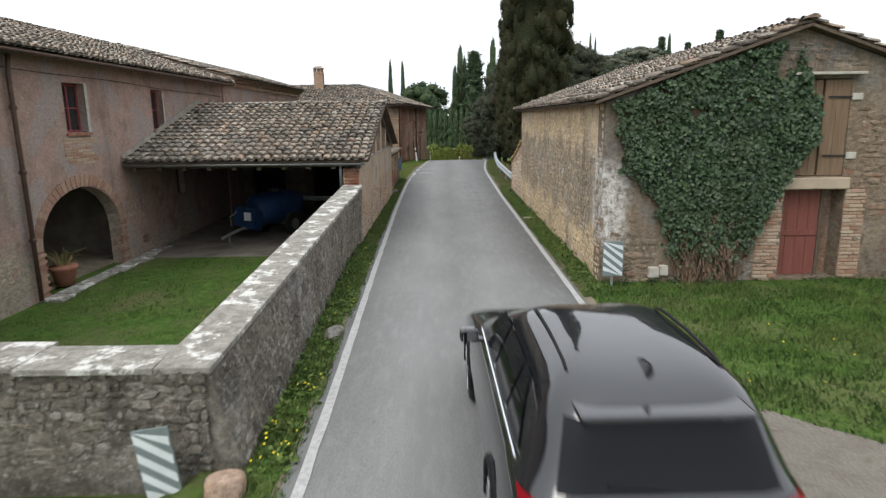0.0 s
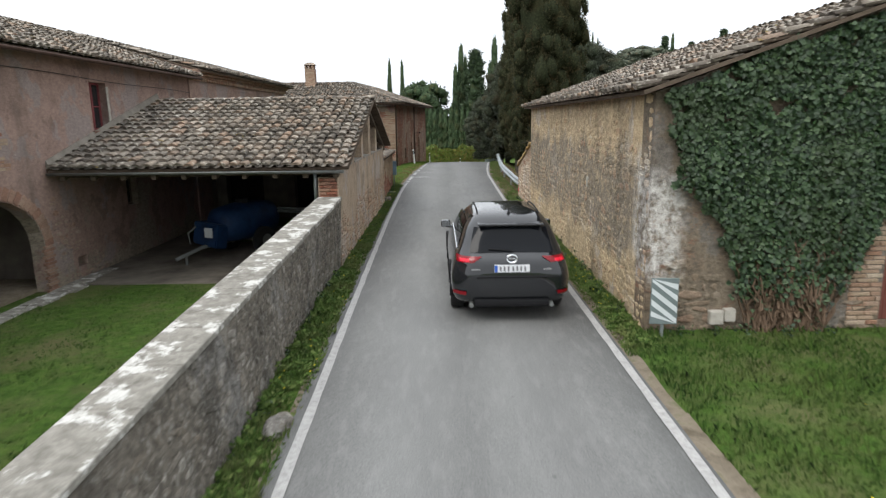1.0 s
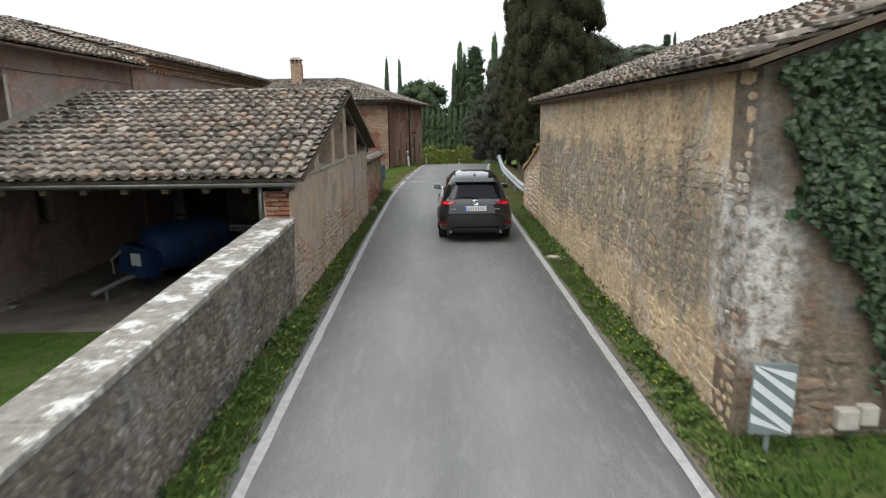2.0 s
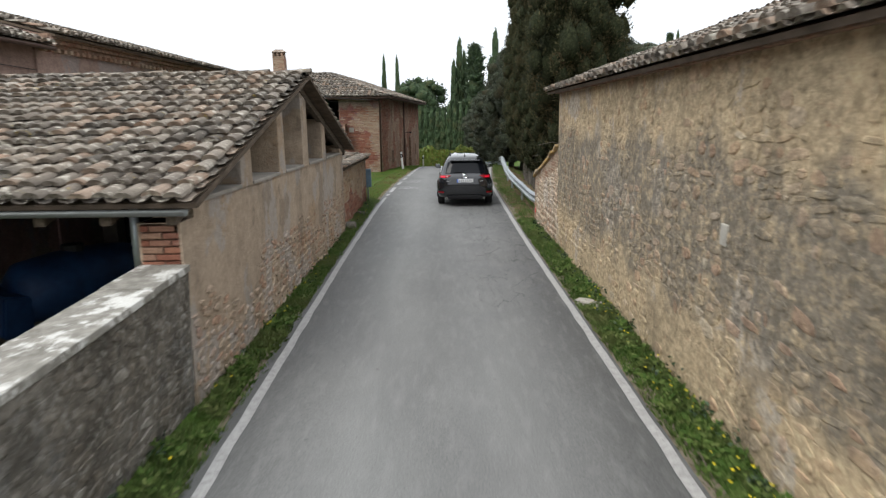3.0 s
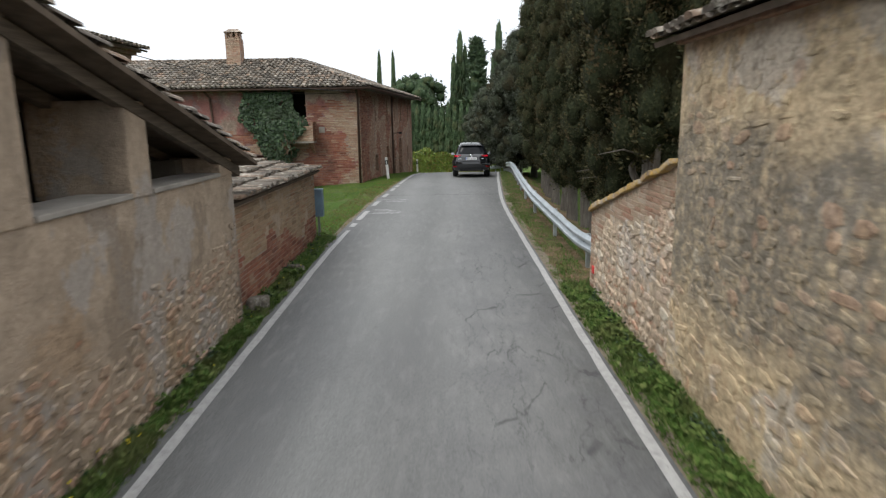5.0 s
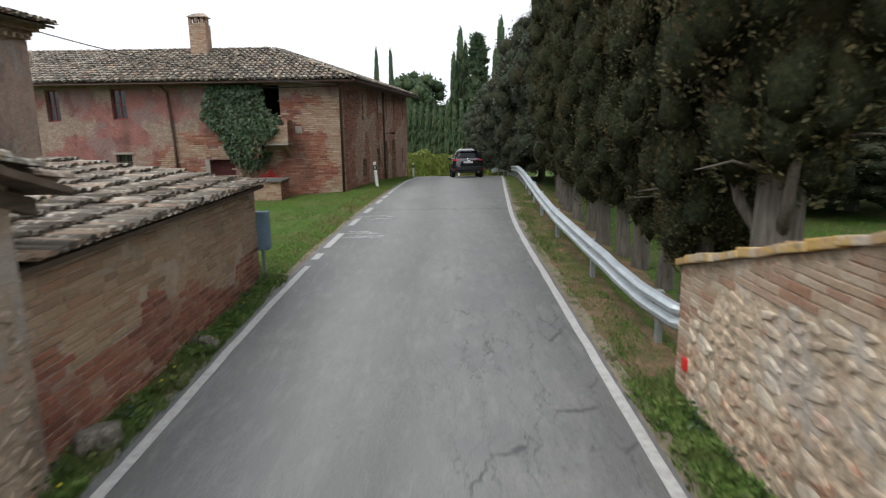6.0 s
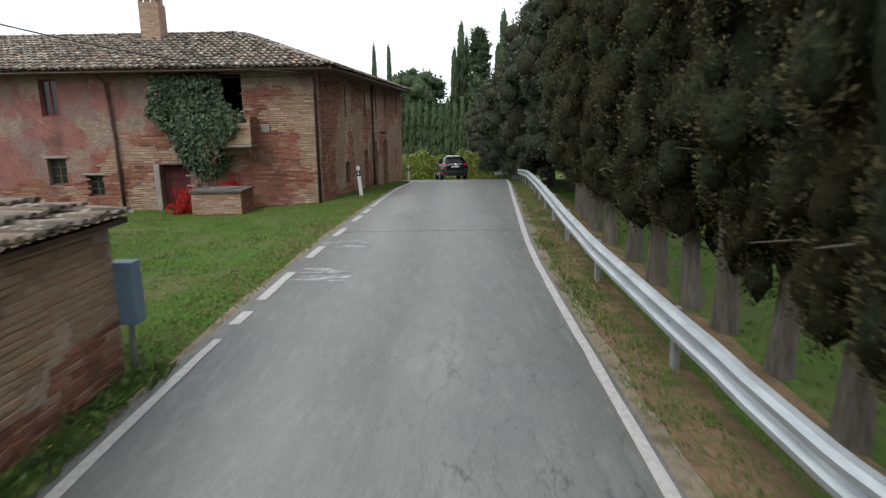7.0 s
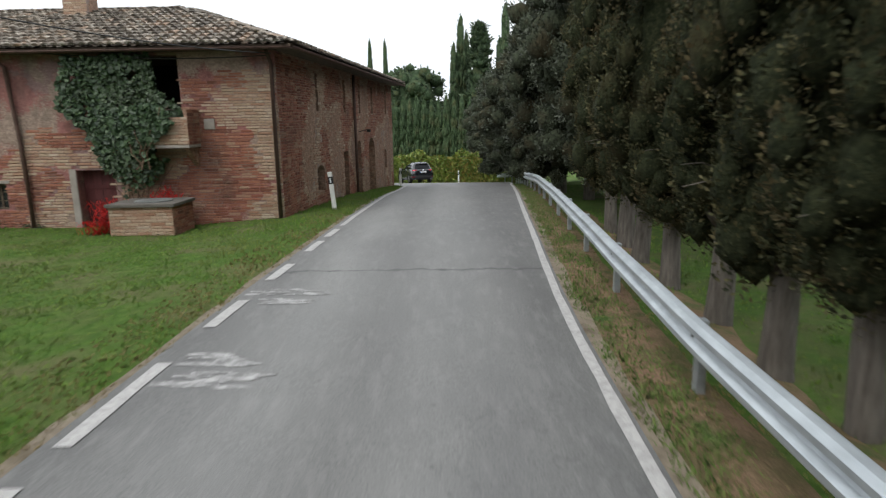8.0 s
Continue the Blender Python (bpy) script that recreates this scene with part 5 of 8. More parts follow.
    pipe(h, [(-3.09, 45.35, 4.0), (-3.07, 45.62, 3.75), (-3.09, 45.62, -0.3)], 0.05, M["rust_pipe"], label="rusty brown drainpipe")
    pipe(h, [H2S @ Vector((8.0, -0.08, 4.0)), H2S @ Vector((8.0, -0.08, -0.9))], 0.05, M["rust_pipe"], label="rusty brown drainpipe")
    bm = bmesh.new()
    tube(bm, [H2S @ Vector((8.95, 0, 1.95)), H2S @ Vector((8.95, -0.35, 2.02))], 0.015, 6)
    box(bm, -0.07, 0.07, -0.07, 0.07, -0.05, 0.05, 0.01, Matrix.Translation(H2S @ Vector((8.95, -0.38, 1.98))))
    part("wall_lamp", bm, M["black"], h)
    bm = bmesh.new()
    box(bm, -4.83, -4.57, 45.66, 45.70, 2.2, 2.46, 0.01)
    part("meter_cover", bm, M["render_grey"], h, "grey meter cover")
    gutter(h, (-25, 45.13, 4.07), (-2.45, 45.13, 4.07), 0.06, M["rust_pipe"])
    p, q = H2S @ Vector((-0.5, -0.62, 4.07)), H2S @ Vector((17.0, -0.62, 4.07))
    gutter(h, p, q, 0.06, M["rust_pipe"])
    bm = bmesh.new()
    vs = [bm.verts.new(v) for v in ((-25, 45.2, 4.06), (-2.5, 45.2, 4.06), (-3.1, 45.7, 4.05), (-25, 45.7, 4.05))]
    bm.faces.new(vs[::-1])
    a = [H2S @ Vector(v) for v in ((-0.5, -0.55, 4.06), (16.9, -0.55, 4.06), (16.9, 0.0, 4.05), (0.0, 0.0, 4.05))]
    bm.faces.new([bm.verts.new(v) for v in a])
    part("eave_soffit", bm, M["beam"], h)
    # chimney
    ch = thing("chimney", "", "")
    ch.parent = h
    part("shaft", slab([rect(-9.62, -8.94, 4.8, 6.6)], 0.6, FACE_Y(48.6)), M["brick_mortar"], ch)
    for x in (-9.62, -9.37, -9.13):
        bm = bmesh.new()
        box(bm, x, x + 0.12, 48.6, 48.72, 6.6, 6.88)
        part("chimney_pier", bm, M["brick_mortar"], ch)
        bm = bmesh.new()
        box(bm, x, x + 0.12, 49.08, 49.2, 6.6, 6.88)
        part("chimney_pier", bm, M["brick_mortar"], ch)
    bm = bmesh.new()
    box(bm, -9.06, -8.95, 48.73, 49.07, 6.6, 6.88)
    part("chimney_pier", bm, M["brick_mortar"], ch)
    bm = bmesh.new()
    vs = [bm.verts.new(v) for v in ((-9.68, 48.54, 6.88), (-8.88, 48.54, 6.88), (-8.88, 49.26, 6.88), (-9.68, 49.26, 6.88), (-9.5, 48.9, 7.06), (-9.06, 48.9, 7.06))]
    for f in ((0, 1, 5, 4), (1, 2, 5), (2, 3, 4, 5), (3, 0, 4), (3, 2, 1, 0)):
        bm.faces.new([vs[i] for i in f])
    part("chimney_cap", bm, M["tile"], ch)
    return h


yard_wall = build_yard_wall()
farmhouse = build_farmhouse()
open_shed = build_open_shed()
low_shed = build_low_shed()
barn = build_barn()
sloping_wall = build_sloping_wall()
brick_house = build_brick_house()


# ---------------------------------------------------------------- tiled roofs
def barrel(seg, r0, r1, length, up, lip, flip=1):
    """A barrel tile in its own space: x across, y up the slope, z off the deck."""
    v = []
    for y, r, lift in ((0, r0, up), (length, r1, 0.0)):
        for k in range(seg + 1):
            a = math.pi * k / seg
            v.append((r * math.cos(a), y, lift + flip * r * 0.62 * math.sin(a)))
    f = [(k, k + 1, seg + 1 + k + 1, seg + 1 + k) for k in range(seg)]
    if lip:
        n = len(v)
        for k in range(seg + 1):
            a = math.pi * k / seg
            v.append(((r0 - 0.016) * math.cos(a), 0.004, up + (r0 - 0.016) * 0.62 * math.sin(a) - 0.002))
        f += [(k, n + k, n + k + 1, k + 1) for k in range(seg)]
        b = len(v)
        v += [(0.0, 0.02, up)]
        f += [(n + k, b, n + k + 1) for k in range(seg)]
    return v, f


def tile_roof(parent, origin, along, upslope, width, length, inside=None, near=None, pitch=0.215, expo=0.34, seed=1, ridge=True, thick=0.05, deck=None):
    """Rows of cover tiles over channel tiles on a deck; some of the nearest are objects of their own."""
    rng = random.Random(seed)
    o, ex, ey = Vector(origin), Vector(along).normalized(), Vector(upslope).normalized()
    ez = ex.cross(ey).normalized()
    if ez.z < 0:
        ez = -ez
    base = Matrix((ex, ey, ez)).transposed().to_4x4()
    base.translation = o
    wide = pitch / 0.215
    cover = barrel(6, 0.094 * wide, 0.074 * wide, expo + 0.09, 0.052, True)
    chan = barrel(4, 0.085 * wide, 0.075 * wide, expo + 0.09, 0.062, False, -0.85)
    meshes = []
    for k in range(4):
        me = bpy.data.meshes.new("roof_tile")
        me.from_pydata([(x * (1 + rng.uniform(-0.04, 0.04)), y, z * (1 + rng.uniform(-0.05, 0.05))) for x, y, z in cover[0]], [], cover[1])
        me.polygons.foreach_set("use_smooth", [i < 6 for i in range(len(me.polygons))])
        me.materials.append(M["tile"])
        meshes.append(me)
    vs, fs, singles = [], [], []
    for c in range(int(width / pitch)):
        for r in range(int(length / expo) + 1):
            u, v = (c + 0.5) * pitch, r * expo - 0.06
            if v + expo * 0.6 > length or (inside and not inside(u, v)):
                continue
            m = Matrix.Translation((u + rng.uniform(-0.014, 0.014), v + rng.uniform(-0.03, 0.03), 0.03 + rng.uniform(-0.006, 0.01))) @ Matrix.Rotation(rng.gauss(0, 0.028), 4, "Z") @ Matrix.Rotation(rng.gauss(0, 0.022), 4, "X")
            if near and near(u, v) and len(singles) < 290:
                singles.append(m)
            else:
                k = len(vs)
                vs += [tuple(base @ (m @ Vector(p))) for p in cover[0]]
                fs += [tuple(k + i for i in f) for f in cover[1]]
            m2 = Matrix.Translation((u + pitch / 2, v, 0.02))
            k = len(vs)
            vs += [tuple(base @ (m2 @ Vector(p))) for p in chan[0]]
            fs += [tuple(k + i for i in f) for f in chan[1]]
    roof = thing("roof", "", "")
    roof.parent = parent
    for m in singles:
        ob = new("roof_tile", rng.choice(meshes))
        ob.parent = roof
        ob.matrix_basis = base @ m
    tagged(from_arrays("roof_tiles", vs, fs, M["tile"], roof), kind="stuff")
    quad = deck or [(0, 0), (width, 0), (width, length), (0, length)]
    bm = bmesh.new()
    a = [bm.verts.new(base @ Vector((u, v, 0))) for u, v in quad]
    b = [bm.verts.new(base @ Vector((u, v, -thick))) for u, v in quad]
    bm.faces.new(a), bm.faces.new(b[::-1])
    for i in range(len(quad)):
        j = (i + 1) % len(quad)
        bm.faces.new((a[i], b[i], b[j], a[j]))
    bmesh.ops.recalc_face_normals(bm, faces=bm.faces[:])
    part("roof_deck", bm, M["roof_deck"], roof)
    return roof


def ridge_tiles(parent, p, q, seed=2, r=0.11):
    rng = random.Random(seed)
    p, q = Vector(p), Vector(q)
    d = (q - p).normalized()
    n = int((q - p).length / 0.36)
    side = d.cross(Vector((0, 0, 1))).normalized()
    up = side.cross(d)
    cover = barrel(6, r, r * 0.86, 0.44, 0.02, True)
    vs, fs = [], []
    for i in range(n):
        m = Matrix((side, d, up)).transposed().to_4x4()
        m.translation = p + d * (i * 0.36) + Vector((0, 0, rng.uniform(-0.01, 0.012)))
        m = m @ Matrix.Rotation(rng.gauss(0, 0.04), 4, "Z")
        k = len(vs)
        vs += [tuple(m @ Vector(c)) for c in cover[0]]
        fs += [tuple(k + i2 for i2 in f) for f in cover[1]]
    tagged(from_arrays("ridge_tiles", vs, fs, M["tile"], parent), kind="stuff")


# open shed, both slopes
r = tile_roof(open_shed, (-7.95, 15.68, 2.11), (1, 0, 0), (0, 5.42, 1.49), 6.1, 5.62, near=lambda u, v: u > 2.2 or v < 0.3, seed=11)
tile_roof(open_shed, (-1.85, 26.1, 2.16), (-1, 0, 0), (0, -5.0, 1.44), 6.1, 5.20, seed=12)
ridge_tiles(r, (-1.82, 21.1, 3.63), (-7.95, 21.1, 3.63))
# low shed
tile_roof(low_shed, (-2.13, 25.80, 1.62), (0, 1, 0), (-3.2, 0, 0.42), 5.90, 3.3, near=lambda u, v: v < 1.2, pitch=0.15, expo=0.42, seed=13)
# barn
r = tile_roof(barn, (2.72, 24.0, 3.37), (0, -1, 0), (3.71, 0, 1.28), 12.6, 3.92, near=lambda u, v: v < 0.6 or u > 12.3, seed=14)
tile_roof(barn, (10.14, 11.4, 3.37), (0, 1, 0), (-3.71, 0, 1.28), 12.6, 3.92, seed=15)
ridge_tiles(r, (6.43, 11.36, 4.70), (6.43, 24.0, 4.70))
# farmhouse, two blocks
r = tile_roof(farmhouse, (-7.55, 1.6, 4.43), (0, 1, 0), (-4.05, 0, 1.32), 21.9, 4.26, seed=16)
ridge_tiles(r, (-11.6, 1.6, 5.78), (-11.6, 23.5, 5.78))
r = tile_roof(farmhouse, (-7.55, 23.5, 4.68), (0, 1, 0), (-4.05, 0, 1.10), 12.3, 4.20, seed=17)
ridge_tiles(r, (-11.6, 23.5, 5.81), (-11.6, 35.8, 5.81))
tile_roof(farmhouse, (-15.6, 35.8, 4.43), (0, -1, 0), (4.0, 0, 1.32), 34.2, 4.2, seed=18, expo=0.5, pitch=0.3)
# brick house: front and side slopes of the hipped roof
FRONT_O, HIP = Vector((-25, 45.15, 4.12)), 4.6
r = tile_roof(brick_house, FRONT_O, (1, 0, 0), (0, 4.35, 1.53), 22.55, 4.61, inside=lambda u, v: u < 22.5 - v * 0.93, near=lambda u, v: u > 13.5, seed=19,
              deck=[(0, 0), (22.55, 0), (18.3, 4.61), (0, 4.61)])
ridge_tiles(r, (-6.7, 49.5, 5.68), (-25, 49.5, 5.68))
ridge_tiles(r, (-2.5, 45.2, 4.18), (-6.7, 49.5, 5.68))
sd = (H2S.to_3x3() @ Vector((1, 0, 0))).normalized()
so = H2S @ Vector((-0.55, -0.6, 4.12))
up = H2S.to_3x3() @ Vector((0, 4.3, 1.53))
tile_roof(brick_house, so, sd, up, 17.6, 4.57, inside=lambda u, v: v * 0.98 < u < 17.6 - v * 0.9, seed=20, deck=[(0, 0), (17.6, 0), (13.4, 4.57), (4.4, 4.57)])
ridge_tiles(r, (-6.7, 49.5, 5.68), tuple(so + sd * 13.4 + up))
plate_b = bmesh.new()
plate_b.faces.new([plate_b.verts.new(p) for p in ((-25, 49.5, 5.64), (-6.7, 49.5, 5.64), tuple(so + sd * 13.4 + up - Vector((0, 0, 0.03))), (-2.0, 62.2, 4.1), (-25, 62.2, 4.1))])
part("rear_roof", plate_b, M["roof_deck"], brick_house)


# ---------------------------------------------------------------- plants
def leaf_mesh(name, centres, ways, sizes, wide, rng, droop=0.3):
    """Many small rhombic leaves: a centre, the way each points, its length and its width as a share of it."""
    n = len(centres)
    w = ways / np.linalg.norm(ways, axis=1, keepdims=True)
    side = np.cross(w, rng.normal(size=(n, 3)))
    side /= np.linalg.norm(side, axis=1, keepdims=True) + 1e-9
    up = np.cross(side, w)
    s = sizes[:, None]
    v = np.stack([centres - w * s * 0.5, centres + side * s * wide * 0.5 + up * s * 0.06, centres + w * s * 0.5 - up * s * droop * 0.3, centres - side * s * wide * 0.5 + up * s * 0.06], 1).reshape(-1, 3)
    f = np.arange(4 * n).reshape(-1, 4)
    me = bpy.data.meshes.new(name)
    me.from_pydata(v.tolist(), [], f.tolist())
    return me


def lumpy(bm, stations, seg, rough, seed):
    """A closed lumpy body round the z axis: (height, radius) stations."""
    rings = []
    for z, r in stations:
        ring = []
        for k in range(seg):
            a = 2 * math.pi * k / seg
            rr = r * (1 + rough * noise.noise(Vector((math.cos(a) * 1.7 + seed, math.sin(a) * 1.7, z * 0.9))))
            ring.append(bm.verts.new((rr * math.cos(a), rr * math.sin(a), z)))
        rings.append(ring)
    for p, q in zip(rings, rings[1:]):
        for k in range(seg):
            bm.faces.new((p[k], p[(k + 1) % seg], q[(k + 1) % seg], q[k]))
    bm.faces.new(rings[0][::-1])
    bm.faces.new(rings[-1])


def crown_profile(kind, k):
    """Radius share at a share k of the crown's height."""
    if kind == "column":
        return min(1.0, 0.35 + k * 4.5) * (1 - max(0, (k - 0.35) / 0.65) ** 1.7) ** 0.75
    if kind == "spire":
        return min(1.0, 0.5 + k * 5) * (1 - k) ** 0.62
    if kind == "dome":
        return math.sqrt(max(0.0, 1 - (2 * k - 0.86) ** 2 / 1.32)) if k < 1 else 0.05
    return (1 - k) ** 0.8


def clump_shell(level):
    """Points and faces of a unit ball, to be shaped into foliage clumps."""
    bm = bmesh.new()
    bmesh.ops.create_icosphere(bm, subdivisions=level, radius=1)
    v = np.array([q.co[:] for q in bm.verts])
    f = np.array([[q.index for q in p.verts] for p in bm.faces])
    bm.free()
    return v, f


def crown_meshes(name, kind, base, height, radius, clumps, per, clump_r, tall, leaf_len, wide, seed, level=1, hang=0.0, low=1.15):
    """A crown's fine sprays, lumpy foliage clumps carrying them, and a dark light-blocking heart."""
    rng = np.random.default_rng(seed)
    k = rng.beta(1.0, low, clumps)
    a = rng.uniform(0, 2 * np.pi, clumps)
    rad = np.array([crown_profile(kind, q) for q in k]) * radius * rng.uniform(0.66, 1.04, clumps)
    drop = hang * np.array([noise.noise(Vector((math.cos(q) * 1.8, math.sin(q) * 1.8, seed))) for q in a]) * np.clip(1 - k * 5, 0, 1)
    c = np.stack([rad * np.cos(a), rad * np.sin(a), base + k * height + drop], 1)
    out = np.stack([np.cos(a), np.sin(a), np.zeros(clumps)], 1)
    size = rng.uniform(0.6, 1.4, clumps)
    d = rng.normal(size=(clumps, per, 3))
    d /= np.linalg.norm(d, axis=2, keepdims=True)
    d *= rng.uniform(0.74, 1.16, (clumps, per, 1))
    p = c[:, None, :] + d * np.array([clump_r, clump_r, clump_r * tall]) * size[:, None, None]
    way = d * np.array([1, 1, 0.6]) + np.array([0, 0, 0.8 if kind != "dome" else 0.2]) + out[:, None, :] * 0.3 + rng.normal(size=d.shape) * 0.35
    leaves = leaf_mesh(name, p.reshape(-1, 3), way.reshape(-1, 3), rng.uniform(0.6, 1.4, clumps * per) * leaf_len, wide, rng)
    ball, tri = clump_shell(level)
    vs, fs = [], []
    for i in range(clumps):
        bump = np.array([1 + 0.5 * noise.noise(Vector(q) * 2.4 + Vector((i * 3.7, 0, seed))) for q in ball.tolist()])
        vs.append(c[i] + ball * bump[:, None] * np.array([clump_r, clump_r, clump_r * tall]) * size[i] * 0.84)
        fs.append(tri + i * len(ball))
    bm = bmesh.new()
    lumpy(bm, [(base + q * height, max(0.03, crown_profile(kind, q) * radius * 0.70)) for q in np.linspace(0.015, 0.97, 16)], 14, 0.35, seed)
    bm.verts.index_update()
    n = clumps * len(ball)
    hv = [q.co[:] for q in bm.verts]
    hf = [tuple(n + q.index for q in f.verts) for f in bm.faces]
    bm.free()
    body = bpy.data.meshes.new(name + "_body")
    body.from_pydata(np.concatenate(vs).tolist() + hv, [], np.concatenate(fs).tolist() + hf)
    body.polygons.foreach_set("use_smooth", [True] * len(body.polygons))
    return leaves, body


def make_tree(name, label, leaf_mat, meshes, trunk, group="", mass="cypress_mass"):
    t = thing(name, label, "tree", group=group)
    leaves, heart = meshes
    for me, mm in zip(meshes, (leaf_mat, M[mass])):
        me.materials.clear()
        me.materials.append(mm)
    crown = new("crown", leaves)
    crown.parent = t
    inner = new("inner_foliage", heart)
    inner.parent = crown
    for i, (pts, rs) in enumerate(trunk):
        bm = bmesh.new()
        tube(bm, pts, rs, 10)
        part("limb" if i else "trunk", bm, M["bark"], t, "grey-brown bark", True)
    return t


def build_cypress_row():
    kinds = []
    for i, (h, r, base, girth) in enumerate(((11.5, 1.10, 2.15, 1.55), (11.5, 1.05, 1.45, 1.0), (12.8, 0.98, 1.65, 1.1), (10.6, 1.05, 1.30, 0.95))):
        meshes = crown_meshes("cypress_crown", "column", base, h, r, 250, 190, 0.205, 1.7, 0.056, 0.55, 20 + i, 1, 0.9, 1.9)
        rng = random.Random(i)
        lean = rng.uniform(-0.06, 0.06)
        bole = [(0, 0, -0.4), (0.02, 0, 0.1), (lean * 0.6, 0.02, 0.7), (lean, 0.02, 1.4), (lean, 0, 3.2)]
        t = make_tree("cypress", "tall dark green cypress in a row behind the guard rail", M["cypress"], meshes,
                      [(bole, [girth * q for q in (0.22, 0.165, 0.14, 0.13, 0.10)])] +
                      [([(lean, 0, 1.0 + 0.15 * e), (0.3 * math.cos(q), 0.3 * math.sin(q), 1.7), (0.5 * math.cos(q), 0.5 * math.sin(q), 2.5)], [0.06, 0.05, 0.03]) for e, q in enumerate((0.4, 2.2, 4.3))] +
                      [([(lean, 0, 1.7 + 0.2 * e), (0.55 * math.cos(q), 0.55 * math.sin(q), 1.85 + 0.2 * e), (0.95 * math.cos(q), 0.95 * math.sin(q), 1.75 + 0.25 * e)], [0.018, 0.012, 0.004]) for e, q in enumerate((1.1, 3.4, 5.2, 0.0))], "cypresses behind the guard rail")
        kinds.append(t)
    rng = random.Random(5)
    spots = [(4.10, 27.95, 1.22), (4.05, 29.4, 0.95), (4.4, 30.8, 0.95), (4.6, 32.3, 1.0), (4.6, 33.7, 0.97), (4.55, 34.8, 1.0), (4.42, 35.95, 1.05), (4.52, 37.6, 0.97), (4.5, 39.3, 1.0), (4.58, 41.0, 1.0)]
    y = 42.6
    while y < 45.5:
        spots.append((4.62 + (y - 41) * 0.055 + rng.uniform(-0.15, 0.15), y, rng.uniform(0.88, 1.08)))
        y += rng.uniform(1.5, 1.95)
    for i, (x, y, s) in enumerate(spots):
        m = pose(x, y, ground_z(x, y) - 0.02, 0, 0, rng.uniform(0, 360)) @ Matrix.Diagonal((s, s, s * rng.uniform(0.93, 1.08), 1))
        if i < 4:
            kinds[i].matrix_basis = m
        else:
            c = copy_thing(kinds[1 + i % 3], Matrix())
            c.matrix_basis = m


def build_holm_oaks():
    meshes = crown_meshes("oak_crown", "dome", 1.7, 9.6, 5.0, 340, 190, 0.72, 0.8, 0.15, 0.6, 41, 1, 1.2)
    trunk = [([(0, 0, -1.5), (0.1, 0, 1.5), (0.0, 0.2, 5)], [0.4, 0.32, 0.2])] + [([(0.05, 0, 1.6), (1.6 * math.cos(q), 1.6 * math.sin(q), 3.6), (3.2 * math.cos(q), 3.2 * math.sin(q), 5.2)], [0.2, 0.14, 0.06]) for q in (0.5, 1.9, 3.3, 4.9)]
    a = make_tree("holm_oak", "broad grey-green evergreen oak beside the bend", M["oak_leaf"], meshes, trunk, "evergreen oaks", "oak_mass")
    a.matrix_basis = pose(6.5, 74.0, ground_z(6.5, 74.0) - 0.1, 0, 0, 20) @ Matrix.Diagonal((0.74, 0.74, 0.66, 1))
    for x, y, w, h, r in ((6.9, 48.5, 0.60, 0.80, 130), (6.7, 54.5, 0.64, 0.80, 250), (6.9, 61.5, 0.70, 0.78, 70), (6.7, 68.0, 0.74, 0.70, 200), (11.5, 57, 0.85, 0.88, 310), (11.5, 74, 0.9, 0.85, 160), (13.0, 40.5, 0.62, 0.34, 40), (17.5, 47.0, 0.8, 0.45, 280)):
        c = copy_thing(a, Matrix())
        c.matrix_basis = pose(x, y, ground_z(x, y) - 0.1, 0, 0, r) @ Matrix.Diagonal((w, w, h, 1))


